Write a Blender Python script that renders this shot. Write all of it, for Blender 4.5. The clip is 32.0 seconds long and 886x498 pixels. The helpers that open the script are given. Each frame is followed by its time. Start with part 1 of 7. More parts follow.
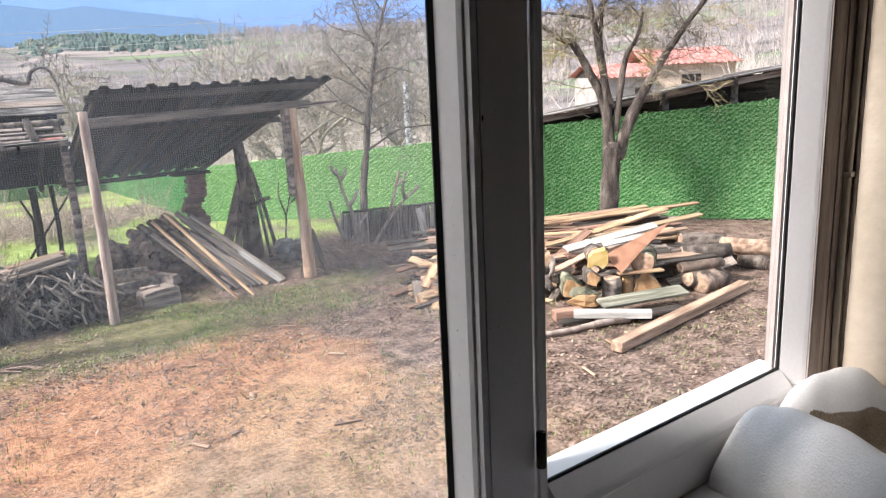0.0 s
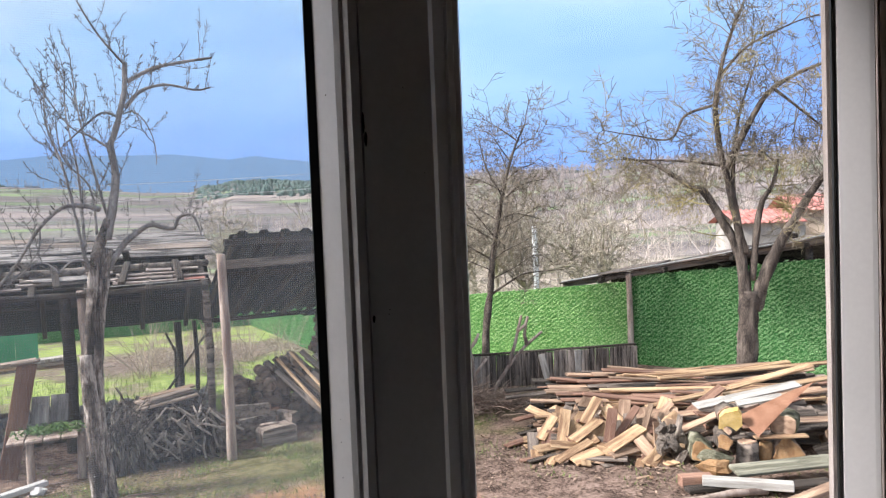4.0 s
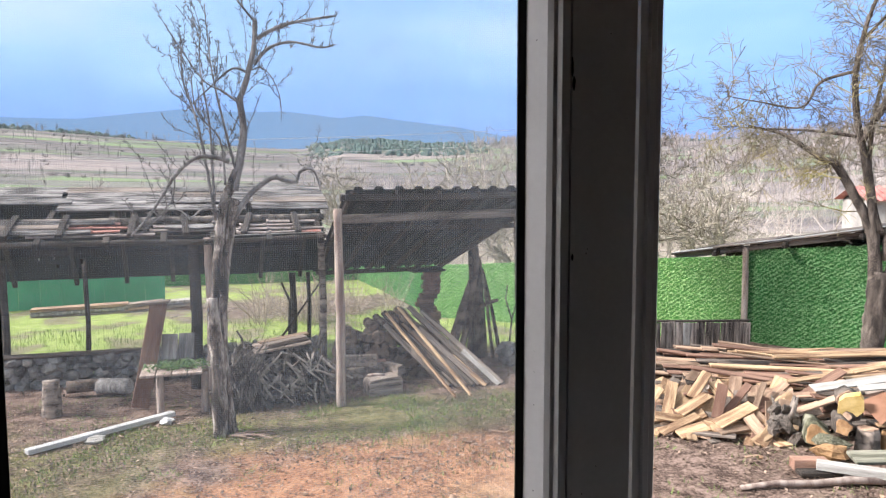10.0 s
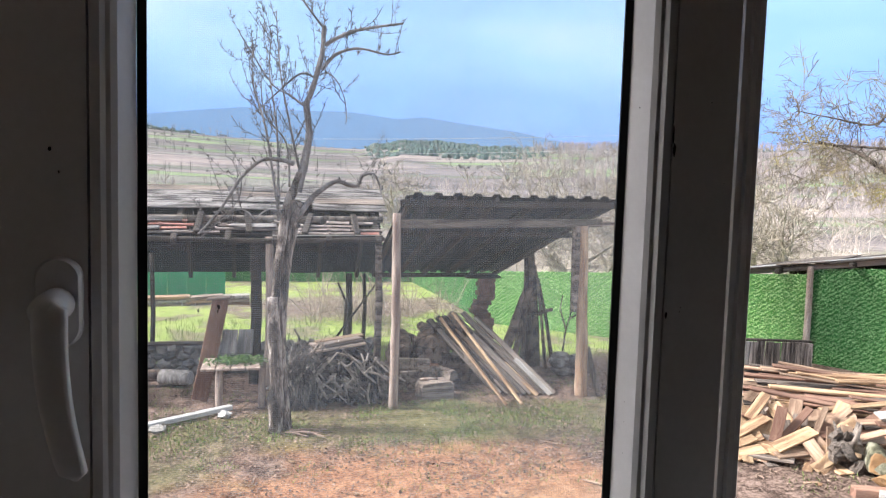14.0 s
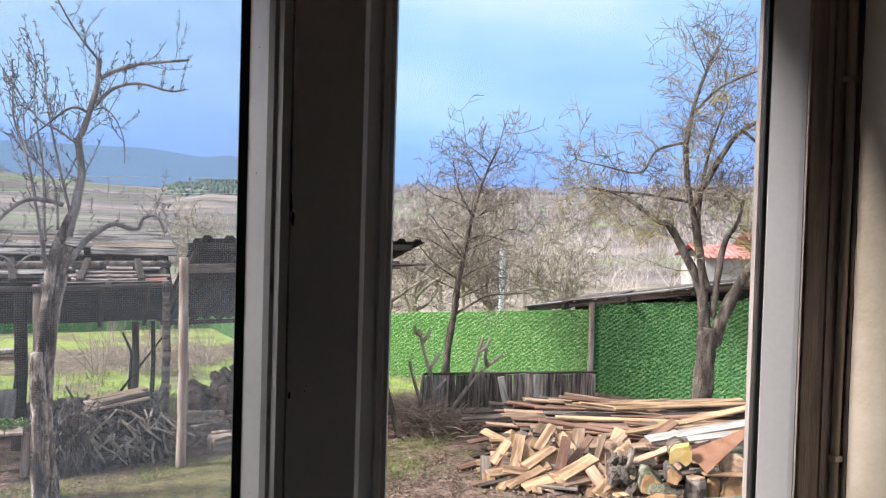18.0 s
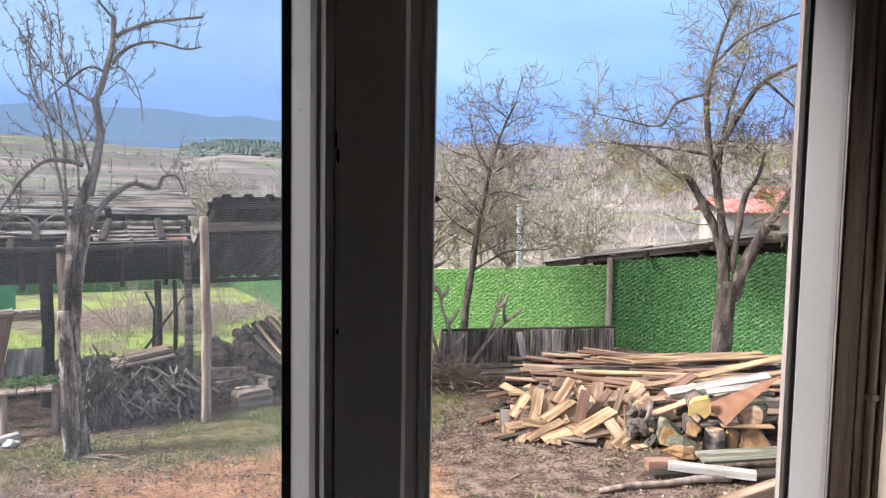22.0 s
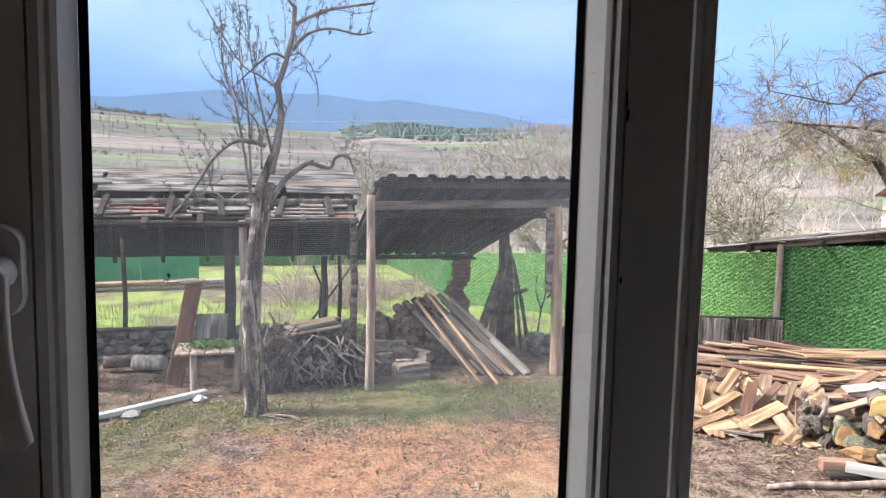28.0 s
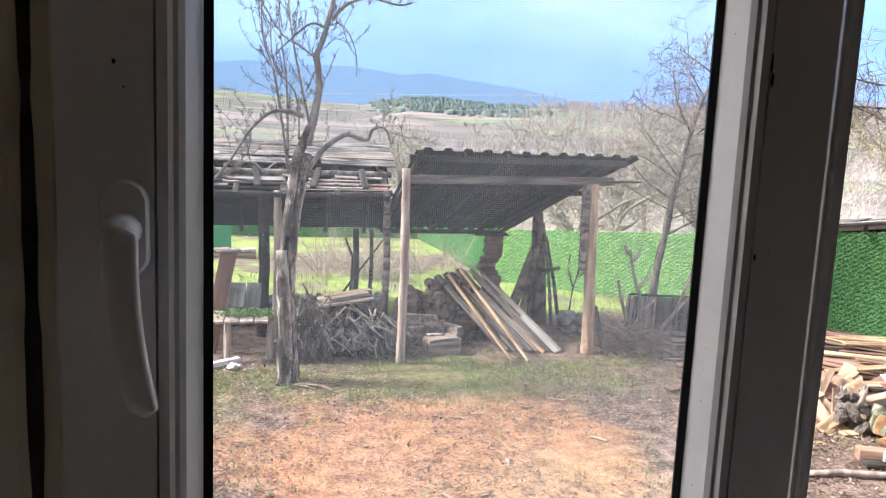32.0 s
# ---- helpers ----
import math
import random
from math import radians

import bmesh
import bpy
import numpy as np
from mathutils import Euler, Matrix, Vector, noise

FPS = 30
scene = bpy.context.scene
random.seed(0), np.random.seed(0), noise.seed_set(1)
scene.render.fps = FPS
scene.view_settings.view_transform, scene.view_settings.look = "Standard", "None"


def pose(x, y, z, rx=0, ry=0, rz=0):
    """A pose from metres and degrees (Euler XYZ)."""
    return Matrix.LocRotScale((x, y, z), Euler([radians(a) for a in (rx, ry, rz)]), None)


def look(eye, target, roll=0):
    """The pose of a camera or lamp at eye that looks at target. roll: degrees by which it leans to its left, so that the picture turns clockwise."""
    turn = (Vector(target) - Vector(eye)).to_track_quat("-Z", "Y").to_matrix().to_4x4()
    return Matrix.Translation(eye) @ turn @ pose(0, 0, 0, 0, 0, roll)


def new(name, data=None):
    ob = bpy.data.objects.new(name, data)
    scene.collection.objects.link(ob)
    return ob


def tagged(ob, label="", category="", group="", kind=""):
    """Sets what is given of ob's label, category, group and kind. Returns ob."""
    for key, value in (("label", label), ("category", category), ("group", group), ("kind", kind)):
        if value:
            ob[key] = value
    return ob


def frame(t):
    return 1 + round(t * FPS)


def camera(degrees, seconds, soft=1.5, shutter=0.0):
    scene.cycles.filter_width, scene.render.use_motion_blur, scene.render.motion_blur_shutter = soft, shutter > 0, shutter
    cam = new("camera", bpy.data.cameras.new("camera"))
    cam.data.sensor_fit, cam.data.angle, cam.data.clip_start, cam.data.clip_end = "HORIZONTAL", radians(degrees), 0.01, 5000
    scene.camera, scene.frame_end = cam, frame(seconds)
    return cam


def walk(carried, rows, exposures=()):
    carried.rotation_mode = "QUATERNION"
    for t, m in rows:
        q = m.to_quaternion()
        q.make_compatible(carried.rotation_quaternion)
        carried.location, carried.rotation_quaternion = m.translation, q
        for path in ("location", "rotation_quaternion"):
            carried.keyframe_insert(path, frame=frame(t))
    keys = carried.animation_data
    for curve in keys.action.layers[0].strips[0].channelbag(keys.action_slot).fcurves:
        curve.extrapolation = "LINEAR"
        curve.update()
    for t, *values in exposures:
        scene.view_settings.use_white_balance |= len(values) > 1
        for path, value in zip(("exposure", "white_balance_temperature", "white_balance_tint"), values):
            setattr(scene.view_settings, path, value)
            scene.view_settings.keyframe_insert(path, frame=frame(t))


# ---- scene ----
cam = camera(60.95, 32.0, soft=1.2)
PATH = [
    (0, -0.4829, -0.5825, 2.5431, 76.565, 2.499, -37.041),
    (0.2, -0.4408, -0.5762, 2.4921, 77.379, 1.851, -34.303),
    (0.4, -0.3572, -0.5624, 2.4869, 78.080, 1.148, -31.991),
    (1, -0.2416, -0.5876, 2.5343, 82.775, 0.851, -28.221),
    (2, -0.2071, -0.6114, 2.5678, 87.265, 2.006, -26.826),
    (4.5, -0.2488, -0.6038, 2.5792, 87.725, 2.362, -26.241),
    (5, -0.2988, -0.6299, 2.5787, 87.648, 2.027, -24.350),
    (5.5, -0.2917, -0.6093, 2.5767, 87.206, 1.377, -21.827),
    (6, -0.3183, -0.6100, 2.5704, 87.415, 0.690, -19.803),
    (6.5, -0.3295, -0.6120, 2.5596, 87.476, 0.071, -18.037),
    (7, -0.3230, -0.6241, 2.5660, 87.300, -0.297, -17.017),
    (7.5, -0.3399, -0.6195, 2.5681, 86.875, -0.217, -16.485),
    (8, -0.3355, -0.6309, 2.5640, 86.437, 0.031, -16.444),
    (8.5, -0.3329, -0.6259, 2.5755, 85.951, 0.249, -16.804),
    (9, -0.3243, -0.6280, 2.5718, 85.675, 0.396, -17.561),
    (9.5, -0.3171, -0.5947, 2.5675, 85.290, 0.281, -18.179),
    (10, -0.3216, -0.6022, 2.5603, 85.034, 0.113, -18.551),
    (10.5, -0.3300, -0.5973, 2.5494, 84.821, -0.030, -18.498),
    (11, -0.3331, -0.6019, 2.5565, 84.662, -0.165, -18.131),
    (11.5, -0.3448, -0.5915, 2.5517, 84.552, -0.394, -17.562),
    (12, -0.3504, -0.5993, 2.5556, 84.301, -0.715, -16.756),
    (12.5, -0.3569, -0.5976, 2.5645, 84.044, -1.201, -15.801),
    (13, -0.3695, -0.6139, 2.5817, 84.161, -1.402, -14.914),
    (13.5, -0.3773, -0.6310, 2.5943, 84.428, -1.655, -14.172),
    (15.5, -0.3644, -0.5996, 2.6448, 88.827, -2.172, -17.048),
    (16, -0.3461, -0.6088, 2.6452, 89.515, -2.152, -18.797),
    (16.5, -0.3306, -0.6148, 2.6602, 90.015, -2.008, -21.398),
    (17, -0.2528, -0.6123, 2.6579, 90.018, -1.875, -24.695),
    (17.5, -0.2191, -0.6026, 2.6464, 89.630, -1.731, -26.964),
    (18, -0.1963, -0.6365, 2.6408, 88.671, -1.636, -28.640),
    (18.5, -0.1936, -0.6147, 2.6278, 87.563, -1.687, -29.509),
    (19, -0.2173, -0.6256, 2.6366, 86.621, -1.636, -29.893),
    (19.5, -0.2120, -0.6201, 2.6364, 85.875, -1.479, -29.991),
    (20, -0.2162, -0.6274, 2.6291, 85.505, -1.313, -29.669),
    (20.5, -0.2117, -0.6270, 2.6231, 85.391, -1.076, -29.226),
    (21, -0.2096, -0.6257, 2.6231, 85.387, -0.945, -28.680),
    (21.5, -0.2159, -0.6296, 2.6283, 85.410, -0.873, -28.055),
    (22, -0.2187, -0.6243, 2.6210, 85.451, -0.976, -27.455),
    (22.5, -0.2254, -0.6305, 2.6265, 85.438, -1.014, -26.947),
    (23, -0.2249, -0.6239, 2.6187, 85.448, -0.990, -26.530),
    (23.5, -0.2256, -0.6253, 2.6184, 85.452, -0.830, -26.186),
    (24, -0.2264, -0.6274, 2.6214, 85.486, -0.544, -25.839),
    (24.5, -0.2402, -0.6404, 2.6336, 85.412, -0.411, -25.243),
    (26.5, -0.2849, -0.6310, 2.6171, 85.117, -1.128, -19.451),
    (27, -0.2951, -0.6552, 2.5988, 85.179, -1.110, -17.228),
    (27.5, -0.3163, -0.6629, 2.6137, 84.707, -1.217, -16.462),
    (28, -0.3574, -0.6303, 2.5949, 83.932, -1.283, -16.183),
    (28.5, -0.3767, -0.6302, 2.5816, 83.133, -1.453, -15.894),
    (29, -0.4098, -0.6021, 2.5812, 82.153, -1.631, -15.754),
    (29.5, -0.4180, -0.6017, 2.5718, 81.522, -1.973, -15.318),
    (30, -0.4174, -0.5774, 2.5761, 81.090, -2.255, -14.910),
    (30.5, -0.4202, -0.5763, 2.5776, 81.000, -2.621, -14.522),
    (31, -0.4231, -0.5752, 2.5791, 81.256, -2.908, -14.324),
    (31.5, -0.4259, -0.5741, 2.5806, 81.618, -2.851, -14.080),
    (32, -0.4287, -0.5730, 2.5821, 81.990, -2.547, -13.979),
]
walk(cam, [(t, pose(*p)) for t, *p in PATH], [(0, 1.1, 6520, 14.3), (0.4, 1.05, 6520, 14.3), (1, 1.02, 6520, 14.3), (2, 0.88, 6520, 14.3), (4.5, 0.83, 6520, 14.3), (6, 0.82, 6520, 14.3), (8, 0.86, 6520, 14.3), (9, 0.95, 6520, 14.3), (12, 0.95, 6520, 14.3), (13, 1.14, 6520, 14.3), (14.5, 1.05, 6520, 14.3), (16, 0.95, 6520, 14.3), (18, 0.82, 6520, 14.3), (21, 0.82, 6520, 14.3), (24, 0.83, 6520, 14.3), (27, 0.87, 6520, 14.3), (28, 0.98, 6520, 14.3), (30, 1.26, 6520, 14.3), (32, 1.34, 6520, 14.3)])

# ---- world, sun ----
world = bpy.data.worlds.new("sky")
scene.world = world
world.use_nodes = True
wn, wl = world.node_tree.nodes, world.node_tree.links
wn.clear()
SUN_EL, SUN_AZ = radians(38), radians(281)
sky = wn.new("ShaderNodeTexSky")
sky.sky_type, sky.sun_disc = "NISHITA", False
sky.sun_elevation, sky.sun_rotation = SUN_EL, SUN_AZ
wtc = wn.new("ShaderNodeTexCoord")
wsep = wn.new("ShaderNodeSeparateXYZ")
wmap = wn.new("ShaderNodeMapping")
wmap.inputs["Scale"].default_value = (1.0, 1.0, 3.2)
wnoise = wn.new("ShaderNodeTexNoise")
wnoise.inputs["Scale"].default_value, wnoise.inputs["Detail"].default_value = 1.7, 6
wadd = wn.new("ShaderNodeMath")
wadd.operation = "MULTIPLY_ADD"
wadd.inputs[1].default_value = 0.75
wramp = wn.new("ShaderNodeValToRGB")
for pos, col in ((0.0, (0.15, 0.33, 0.86, 1)), (0.42, (0.17, 0.37, 0.94, 1)), (0.54, (0.26, 0.50, 1.0, 1)), (0.66, (0.40, 0.66, 1.0, 1)),
                 (0.82, (0.72, 0.88, 1.0, 1)), (1.0, (0.92, 0.96, 1.0, 1))):
    e = wramp.color_ramp.elements[0] if pos == 0 else wramp.color_ramp.elements[-1] if pos == 1 else wramp.color_ramp.elements.new(pos)
    e.color = col
wmix = wn.new("ShaderNodeMixRGB")
wmix.blend_type = "ADD"
wmix.inputs["Fac"].default_value = 0.022
wbg = wn.new("ShaderNodeBackground")
wbg.inputs["Strength"].default_value = 0.68
wout = wn.new("ShaderNodeOutputWorld")
wl.new(wtc.outputs["Generated"], wsep.inputs[0])
wl.new(wtc.outputs["Generated"], wmap.inputs["Vector"])
wl.new(wmap.outputs[0], wnoise.inputs["Vector"])
wl.new(wnoise.outputs["Fac"], wadd.inputs[0])
wl.new(wsep.outputs["Z"], wadd.inputs[2])
wl.new(wadd.outputs[0], wramp.inputs[0])
wl.new(wramp.outputs[0], wmix.inputs[1])
wl.new(sky.outputs[0], wmix.inputs[2])
wl.new(wmix.outputs[0], wbg.inputs["Color"])
wl.new(wbg.outputs[0], wout.inputs[0])

sun = new("sun", bpy.data.lights.new("sun", "SUN"))
sun.data.energy, sun.data.angle, sun.data.color = 4.7, radians(12), (1.0, 0.972, 0.95)
sun.matrix_world = look((math.sin(SUN_AZ) * math.cos(SUN_EL) * 40, math.cos(SUN_AZ) * math.cos(SUN_EL) * 40, math.sin(SUN_EL) * 40), (0, 0, 0))


# ---- materials ----
def material(name, dark, light, scale=6.0, rough=0.8, bump=0.3, fine=60.0, stretch=(1, 1, 1), metal=0.0, vary=0.0, mid=None, island=False, spec=0.3, sharp=0.0):
    """Two scales of noise between a dark and a light tone, fine relief, and a shift of tone from piece to piece."""
    m = bpy.data.materials.new(name)
    m.use_nodes = True
    n, l = m.node_tree.nodes, m.node_tree.links
    b = n["Principled BSDF"]
    tc, mp = n.new("ShaderNodeTexCoord"), n.new("ShaderNodeMapping")
    mp.inputs["Scale"].default_value = stretch
    l.new(tc.outputs["Object"], mp.inputs["Vector"])
    oi = n.new("ShaderNodeObjectInfo")
    l.new(oi.outputs["Random"], mp.inputs["Location"])
    big, small = n.new("ShaderNodeTexNoise"), n.new("ShaderNodeTexNoise")
    big.inputs["Scale"].default_value, big.inputs["Detail"].default_value = scale, 6
    small.inputs["Scale"].default_value, small.inputs["Detail"].default_value = fine, 4
    l.new(mp.outputs[0], big.inputs["Vector"])
    l.new(mp.outputs[0], small.inputs["Vector"])
    mix = n.new("ShaderNodeMath")
    mix.operation = "MULTIPLY_ADD"
    mix.inputs[1].default_value = 0.45
    l.new(small.outputs["Fac"], mix.inputs[0])
    half = n.new("ShaderNodeMath")
    half.operation = "MULTIPLY_ADD"
    half.inputs[1].default_value, half.inputs[2].default_value = 1.1, -0.28
    l.new(big.outputs["Fac"], half.inputs[0])
    l.new(half.outputs[0], mix.inputs[2])
    ramp = n.new("ShaderNodeValToRGB")
    ramp.color_ramp.elements[0].color, ramp.color_ramp.elements[1].color = (*dark, 1), (*light, 1)
    ramp.color_ramp.elements[0].position, ramp.color_ramp.elements[1].position = 0.25 + sharp, 0.75 - sharp
    if mid:
        ramp.color_ramp.elements.new(0.5).color = (*mid, 1)
    l.new(mix.outputs[0], ramp.inputs[0])
    out = ramp.outputs[0]
    if vary:
        hsv = n.new("ShaderNodeHueSaturation")
        rng = n.new("ShaderNodeMapRange")
        rng.inputs["To Min"].default_value, rng.inputs["To Max"].default_value = 1 - vary, 1 + vary
        if island:
            geo = n.new("ShaderNodeNewGeometry")
            l.new(geo.outputs["Random Per Island"], rng.inputs["Value"])
        else:
            l.new(oi.outputs["Random"], rng.inputs["Value"])
        l.new(rng.outputs[0], hsv.inputs["Value"])
        l.new(out, hsv.inputs["Color"])
        out = hsv.outputs[0]
    l.new(out, b.inputs["Base Color"])
    b.inputs["Roughness"].default_value, b.inputs["Metallic"].default_value = rough, metal
    b.inputs["Specular IOR Level"].default_value = spec
    if bump:
        bp = n.new("ShaderNodeBump")
        bp.inputs["Strength"].default_value, bp.inputs["Distance"].default_value = bump, 0.01
        l.new(mix.outputs[0], bp.inputs["Height"])
        l.new(bp.outputs[0], b.inputs["Normal"])
    return m


PVC = material("white_pvc", (0.70, 0.685, 0.675), (0.79, 0.775, 0.765), 3, 0.32, 0.03, 150, spec=0.5)
RUBBER = material("black_rubber", (0.008, 0.008, 0.009), (0.02, 0.02, 0.02), 20, 0.5, 0.1)
PLASTER = material("cream_plaster", (0.46, 0.39, 0.30), (0.62, 0.545, 0.44), 4, 0.9, 0.5, 40, mid=(0.54, 0.465, 0.365))
DARKGAP = material("dark_foam", (0.012, 0.010, 0.009), (0.05, 0.04, 0.03), 20, 0.95, 0.8)
SPECKSHADE = material("fly_speck_and_shade", (0.01, 0.008, 0.006), (0.03, 0.02, 0.015), 80, 0.9, 0.2)
MOULD = material("dark_mould", (0.045, 0.034, 0.026), (0.15, 0.115, 0.088), 18, 0.95, 0.4)
CABLE = material("painted_cable", (0.45, 0.40, 0.33), (0.58, 0.52, 0.43), 8, 0.6, 0.1)
ROOMWALL = material("room_plaster", (0.27, 0.215, 0.225), (0.37, 0.30, 0.31), 3, 0.9, 0.3)
ROOMFLOOR = material("room_floor", (0.30, 0.21, 0.14), (0.42, 0.31, 0.21), 3, 0.6, 0.2)
PLUSH = material("white_plush", (0.74, 0.71, 0.67), (0.90, 0.88, 0.85), 14, 0.95, 0.45, 320)
PLUSHSHADED = material("shaded_beige_plush", (0.20, 0.14, 0.09), (0.40, 0.31, 0.22), 14, 0.95, 1.0, 220)
NET = material("grey_net", (0.22, 0.225, 0.23), (0.30, 0.305, 0.31), 30, 0.7, 0.0)
OLDWOOD = material("weathered_wood", (0.075, 0.058, 0.048), (0.31, 0.25, 0.205), 3, 0.9, 0.5, 26, (0.5, 6, 6), vary=0.35, sharp=0.1)
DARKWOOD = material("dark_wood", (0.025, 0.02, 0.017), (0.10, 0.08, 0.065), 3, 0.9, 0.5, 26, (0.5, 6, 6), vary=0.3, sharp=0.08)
POSTWOOD = material("pinkish_post_wood", (0.24, 0.17, 0.14), (0.50, 0.40, 0.335), 4, 0.9, 0.5, 30, (4, 4, 0.5), vary=0.15, sharp=0.08)
NEWPOST = material("split_post_wood", (0.36, 0.22, 0.14), (0.68, 0.49, 0.34), 4, 0.85, 0.5, 30, (4, 4, 0.5), vary=0.1, sharp=0.08)
PALEWOOD = material("fresh_sawn_wood", (0.24, 0.14, 0.082), (0.61, 0.425, 0.255), 3, 0.8, 0.5, 30, (0.6, 6, 6), vary=0.32, mid=(0.47, 0.31, 0.18), sharp=0.09)
TANWOOD = material("tan_board_wood", (0.20, 0.125, 0.085), (0.48, 0.33, 0.225), 3, 0.85, 0.4, 30, (0.6, 6, 6), vary=0.35, sharp=0.1)
REDWOOD = material("reddish_board_wood", (0.16, 0.085, 0.06), (0.34, 0.20, 0.14), 3, 0.85, 0.4, 30, (0.6, 6, 6), vary=0.3, sharp=0.08)
GREYBOARD = material("pale_painted_board", (0.30, 0.28, 0.25), (0.56, 0.53, 0.48), 4, 0.8, 0.3, 30, (0.6, 5, 5), vary=0.15, sharp=0.06)
YELLOWCUT = material("yellow_cut_wood", (0.55, 0.36, 0.11), (0.76, 0.56, 0.24), 8, 0.85, 0.6, 60, sharp=0.08)
ORANGECUT = material("orange_cut_wood", (0.28, 0.15, 0.07), (0.56, 0.34, 0.17), 8, 0.85, 0.7, 60, vary=0.2, sharp=0.1)
BARK = material("grey_bark", (0.03, 0.024, 0.02), (0.44, 0.385, 0.34), 9, 0.95, 1.0, 70, (1, 1, 0.35), mid=(0.16, 0.128, 0.108), sharp=0.12)
LICHENBARK = material("lichen_bark", (0.03, 0.024, 0.02), (0.22, 0.18, 0.145), 10, 0.95, 1.0, 60, (1, 1, 0.4), mid=(0.095, 0.075, 0.062), sharp=0.05)
TWIG = material("twig_bark", (0.07, 0.063, 0.06), (0.22, 0.20, 0.188), 9, 0.95, 0.3, vary=0.3, island=True)
BROWNTWIG = material("brown_twig", (0.10, 0.083, 0.07), (0.34, 0.285, 0.19), 1.6, 0.95, 0.3, vary=0.35, island=True, mid=(0.18, 0.15, 0.122))
LICHENTWIG = material("lichen_twig", (0.11, 0.092, 0.072), (0.44, 0.36, 0.12), 1.3, 0.95, 0.3, vary=0.35, island=True, mid=(0.22, 0.185, 0.14))
# base tone sunk towards black for the shaded gaps between the sticks
BRUSHWOOD = material("grey_brushwood", (0.012, 0.010, 0.009), (0.20, 0.172, 0.15), 7, 0.95, 0.4, vary=0.85, island=True)
PALESTICK = material("weathered_stick", (0.10, 0.085, 0.07), (0.44, 0.38, 0.325), 12, 0.9, 0.5, vary=0.35)
LOGBARK = material("firewood_bark", (0.06, 0.043, 0.034), (0.29, 0.21, 0.16), 8, 0.95, 0.9, vary=0.4, sharp=0.1)
TARBLACK = material("black_corrugated_sheet", (0.012, 0.013, 0.015), (0.035, 0.036, 0.04), 5, 0.75, 0.3)
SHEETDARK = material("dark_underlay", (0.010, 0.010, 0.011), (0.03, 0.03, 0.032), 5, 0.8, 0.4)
TILEOLD = material("old_roof_tile", (0.24, 0.19, 0.165), (0.50, 0.42, 0.37), 9, 0.9, 0.6, vary=0.3)
TILERED = material("red_roof_tile", (0.40, 0.15, 0.11), (0.60, 0.34, 0.27), 9, 0.9, 0.5, vary=0.25)
BRICK = material("old_brick", (0.21, 0.115, 0.085), (0.42, 0.25, 0.185), 14, 0.95, 0.7, vary=0.3)
STONE = material("field_stone", (0.12, 0.11, 0.10), (0.36, 0.335, 0.30), 7, 0.95, 0.8, vary=0.35, sharp=0.08)
HEDGE = material("green_plastic_hedge", (0.14, 0.35, 0.12), (0.46, 0.72, 0.36), 12, 0.55, 0.3, vary=0.22, island=True)
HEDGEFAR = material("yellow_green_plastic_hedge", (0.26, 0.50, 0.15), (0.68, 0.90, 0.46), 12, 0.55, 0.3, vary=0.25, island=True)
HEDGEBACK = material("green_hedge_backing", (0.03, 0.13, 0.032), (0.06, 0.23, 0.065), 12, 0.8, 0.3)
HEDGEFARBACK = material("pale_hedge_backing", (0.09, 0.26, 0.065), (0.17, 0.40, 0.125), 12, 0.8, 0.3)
GREENSHEET = material("green_sheet", (0.05, 0.26, 0.125), (0.095, 0.40, 0.21), 2, 0.7, 0.2)
RUST = material("rusty_sheet", (0.20, 0.09, 0.05), (0.36, 0.19, 0.12), 6, 0.85, 0.3)
IVY = material("fresh_weeds", (0.04, 0.085, 0.02), (0.13, 0.22, 0.07), 9, 0.8, 0.2, vary=0.3, island=True)
STUCCO = material("grey_stucco", (0.30, 0.275, 0.25), (0.48, 0.445, 0.40), 2, 0.95, 0.3, sharp=0.08)
PINKWALL = material("pink_house_wall", (0.56, 0.43, 0.32), (0.70, 0.56, 0.43), 2, 0.95, 0.2)
BLUESHEET = material("pale_blue_sheet", (0.35, 0.43, 0.47), (0.48, 0.56, 0.60), 2, 0.8, 0.2)
CONCRETE = material("pale_concrete", (0.45, 0.44, 0.42), (0.62, 0.60, 0.57), 3, 0.9, 0.2)
DRYSTEM = material("dry_stem", (0.16, 0.105, 0.08), (0.46, 0.34, 0.265), 9, 0.95, 0.3, vary=0.45, island=True)
LEAFLIT = material("dead_leaves", (0.055, 0.036, 0.027), (0.38, 0.27, 0.20), 20, 0.9, 0.2, vary=0.6, island=True)
GRASSBLADE = material("grass_blade", (0.10, 0.17, 0.04), (0.30, 0.40, 0.12), 6, 0.8, 0.0, vary=0.4, island=True)
SHEETGREY = material("weathered_roof_boards", (0.045, 0.040, 0.037), (0.31, 0.285, 0.265), 3.5, 0.95, 0.8, 24, (0.7, 5, 5), vary=0.3, sharp=0.14)
DRYCANE = material("pale_dry_cane", (0.20, 0.16, 0.12), (0.50, 0.42, 0.33), 9, 0.95, 0.2, vary=0.4, island=True)
ORCHARD = material("olive_grey_bark", (0.17, 0.14, 0.11), (0.50, 0.44, 0.35), 5, 0.95, 0.4, vary=0.35, island=True)
MOSSBARK = material("mossy_bark", (0.05, 0.045, 0.03), (0.34, 0.32, 0.24), 9, 0.95, 1.0, 60, mid=(0.17, 0.165, 0.10), vary=0.2, sharp=0.12)
ROOTWOOD = material("grey_root_wood", (0.045, 0.037, 0.031), (0.32, 0.265, 0.22), 7, 0.95, 1.0, 60, vary=0.25, sharp=0.12)
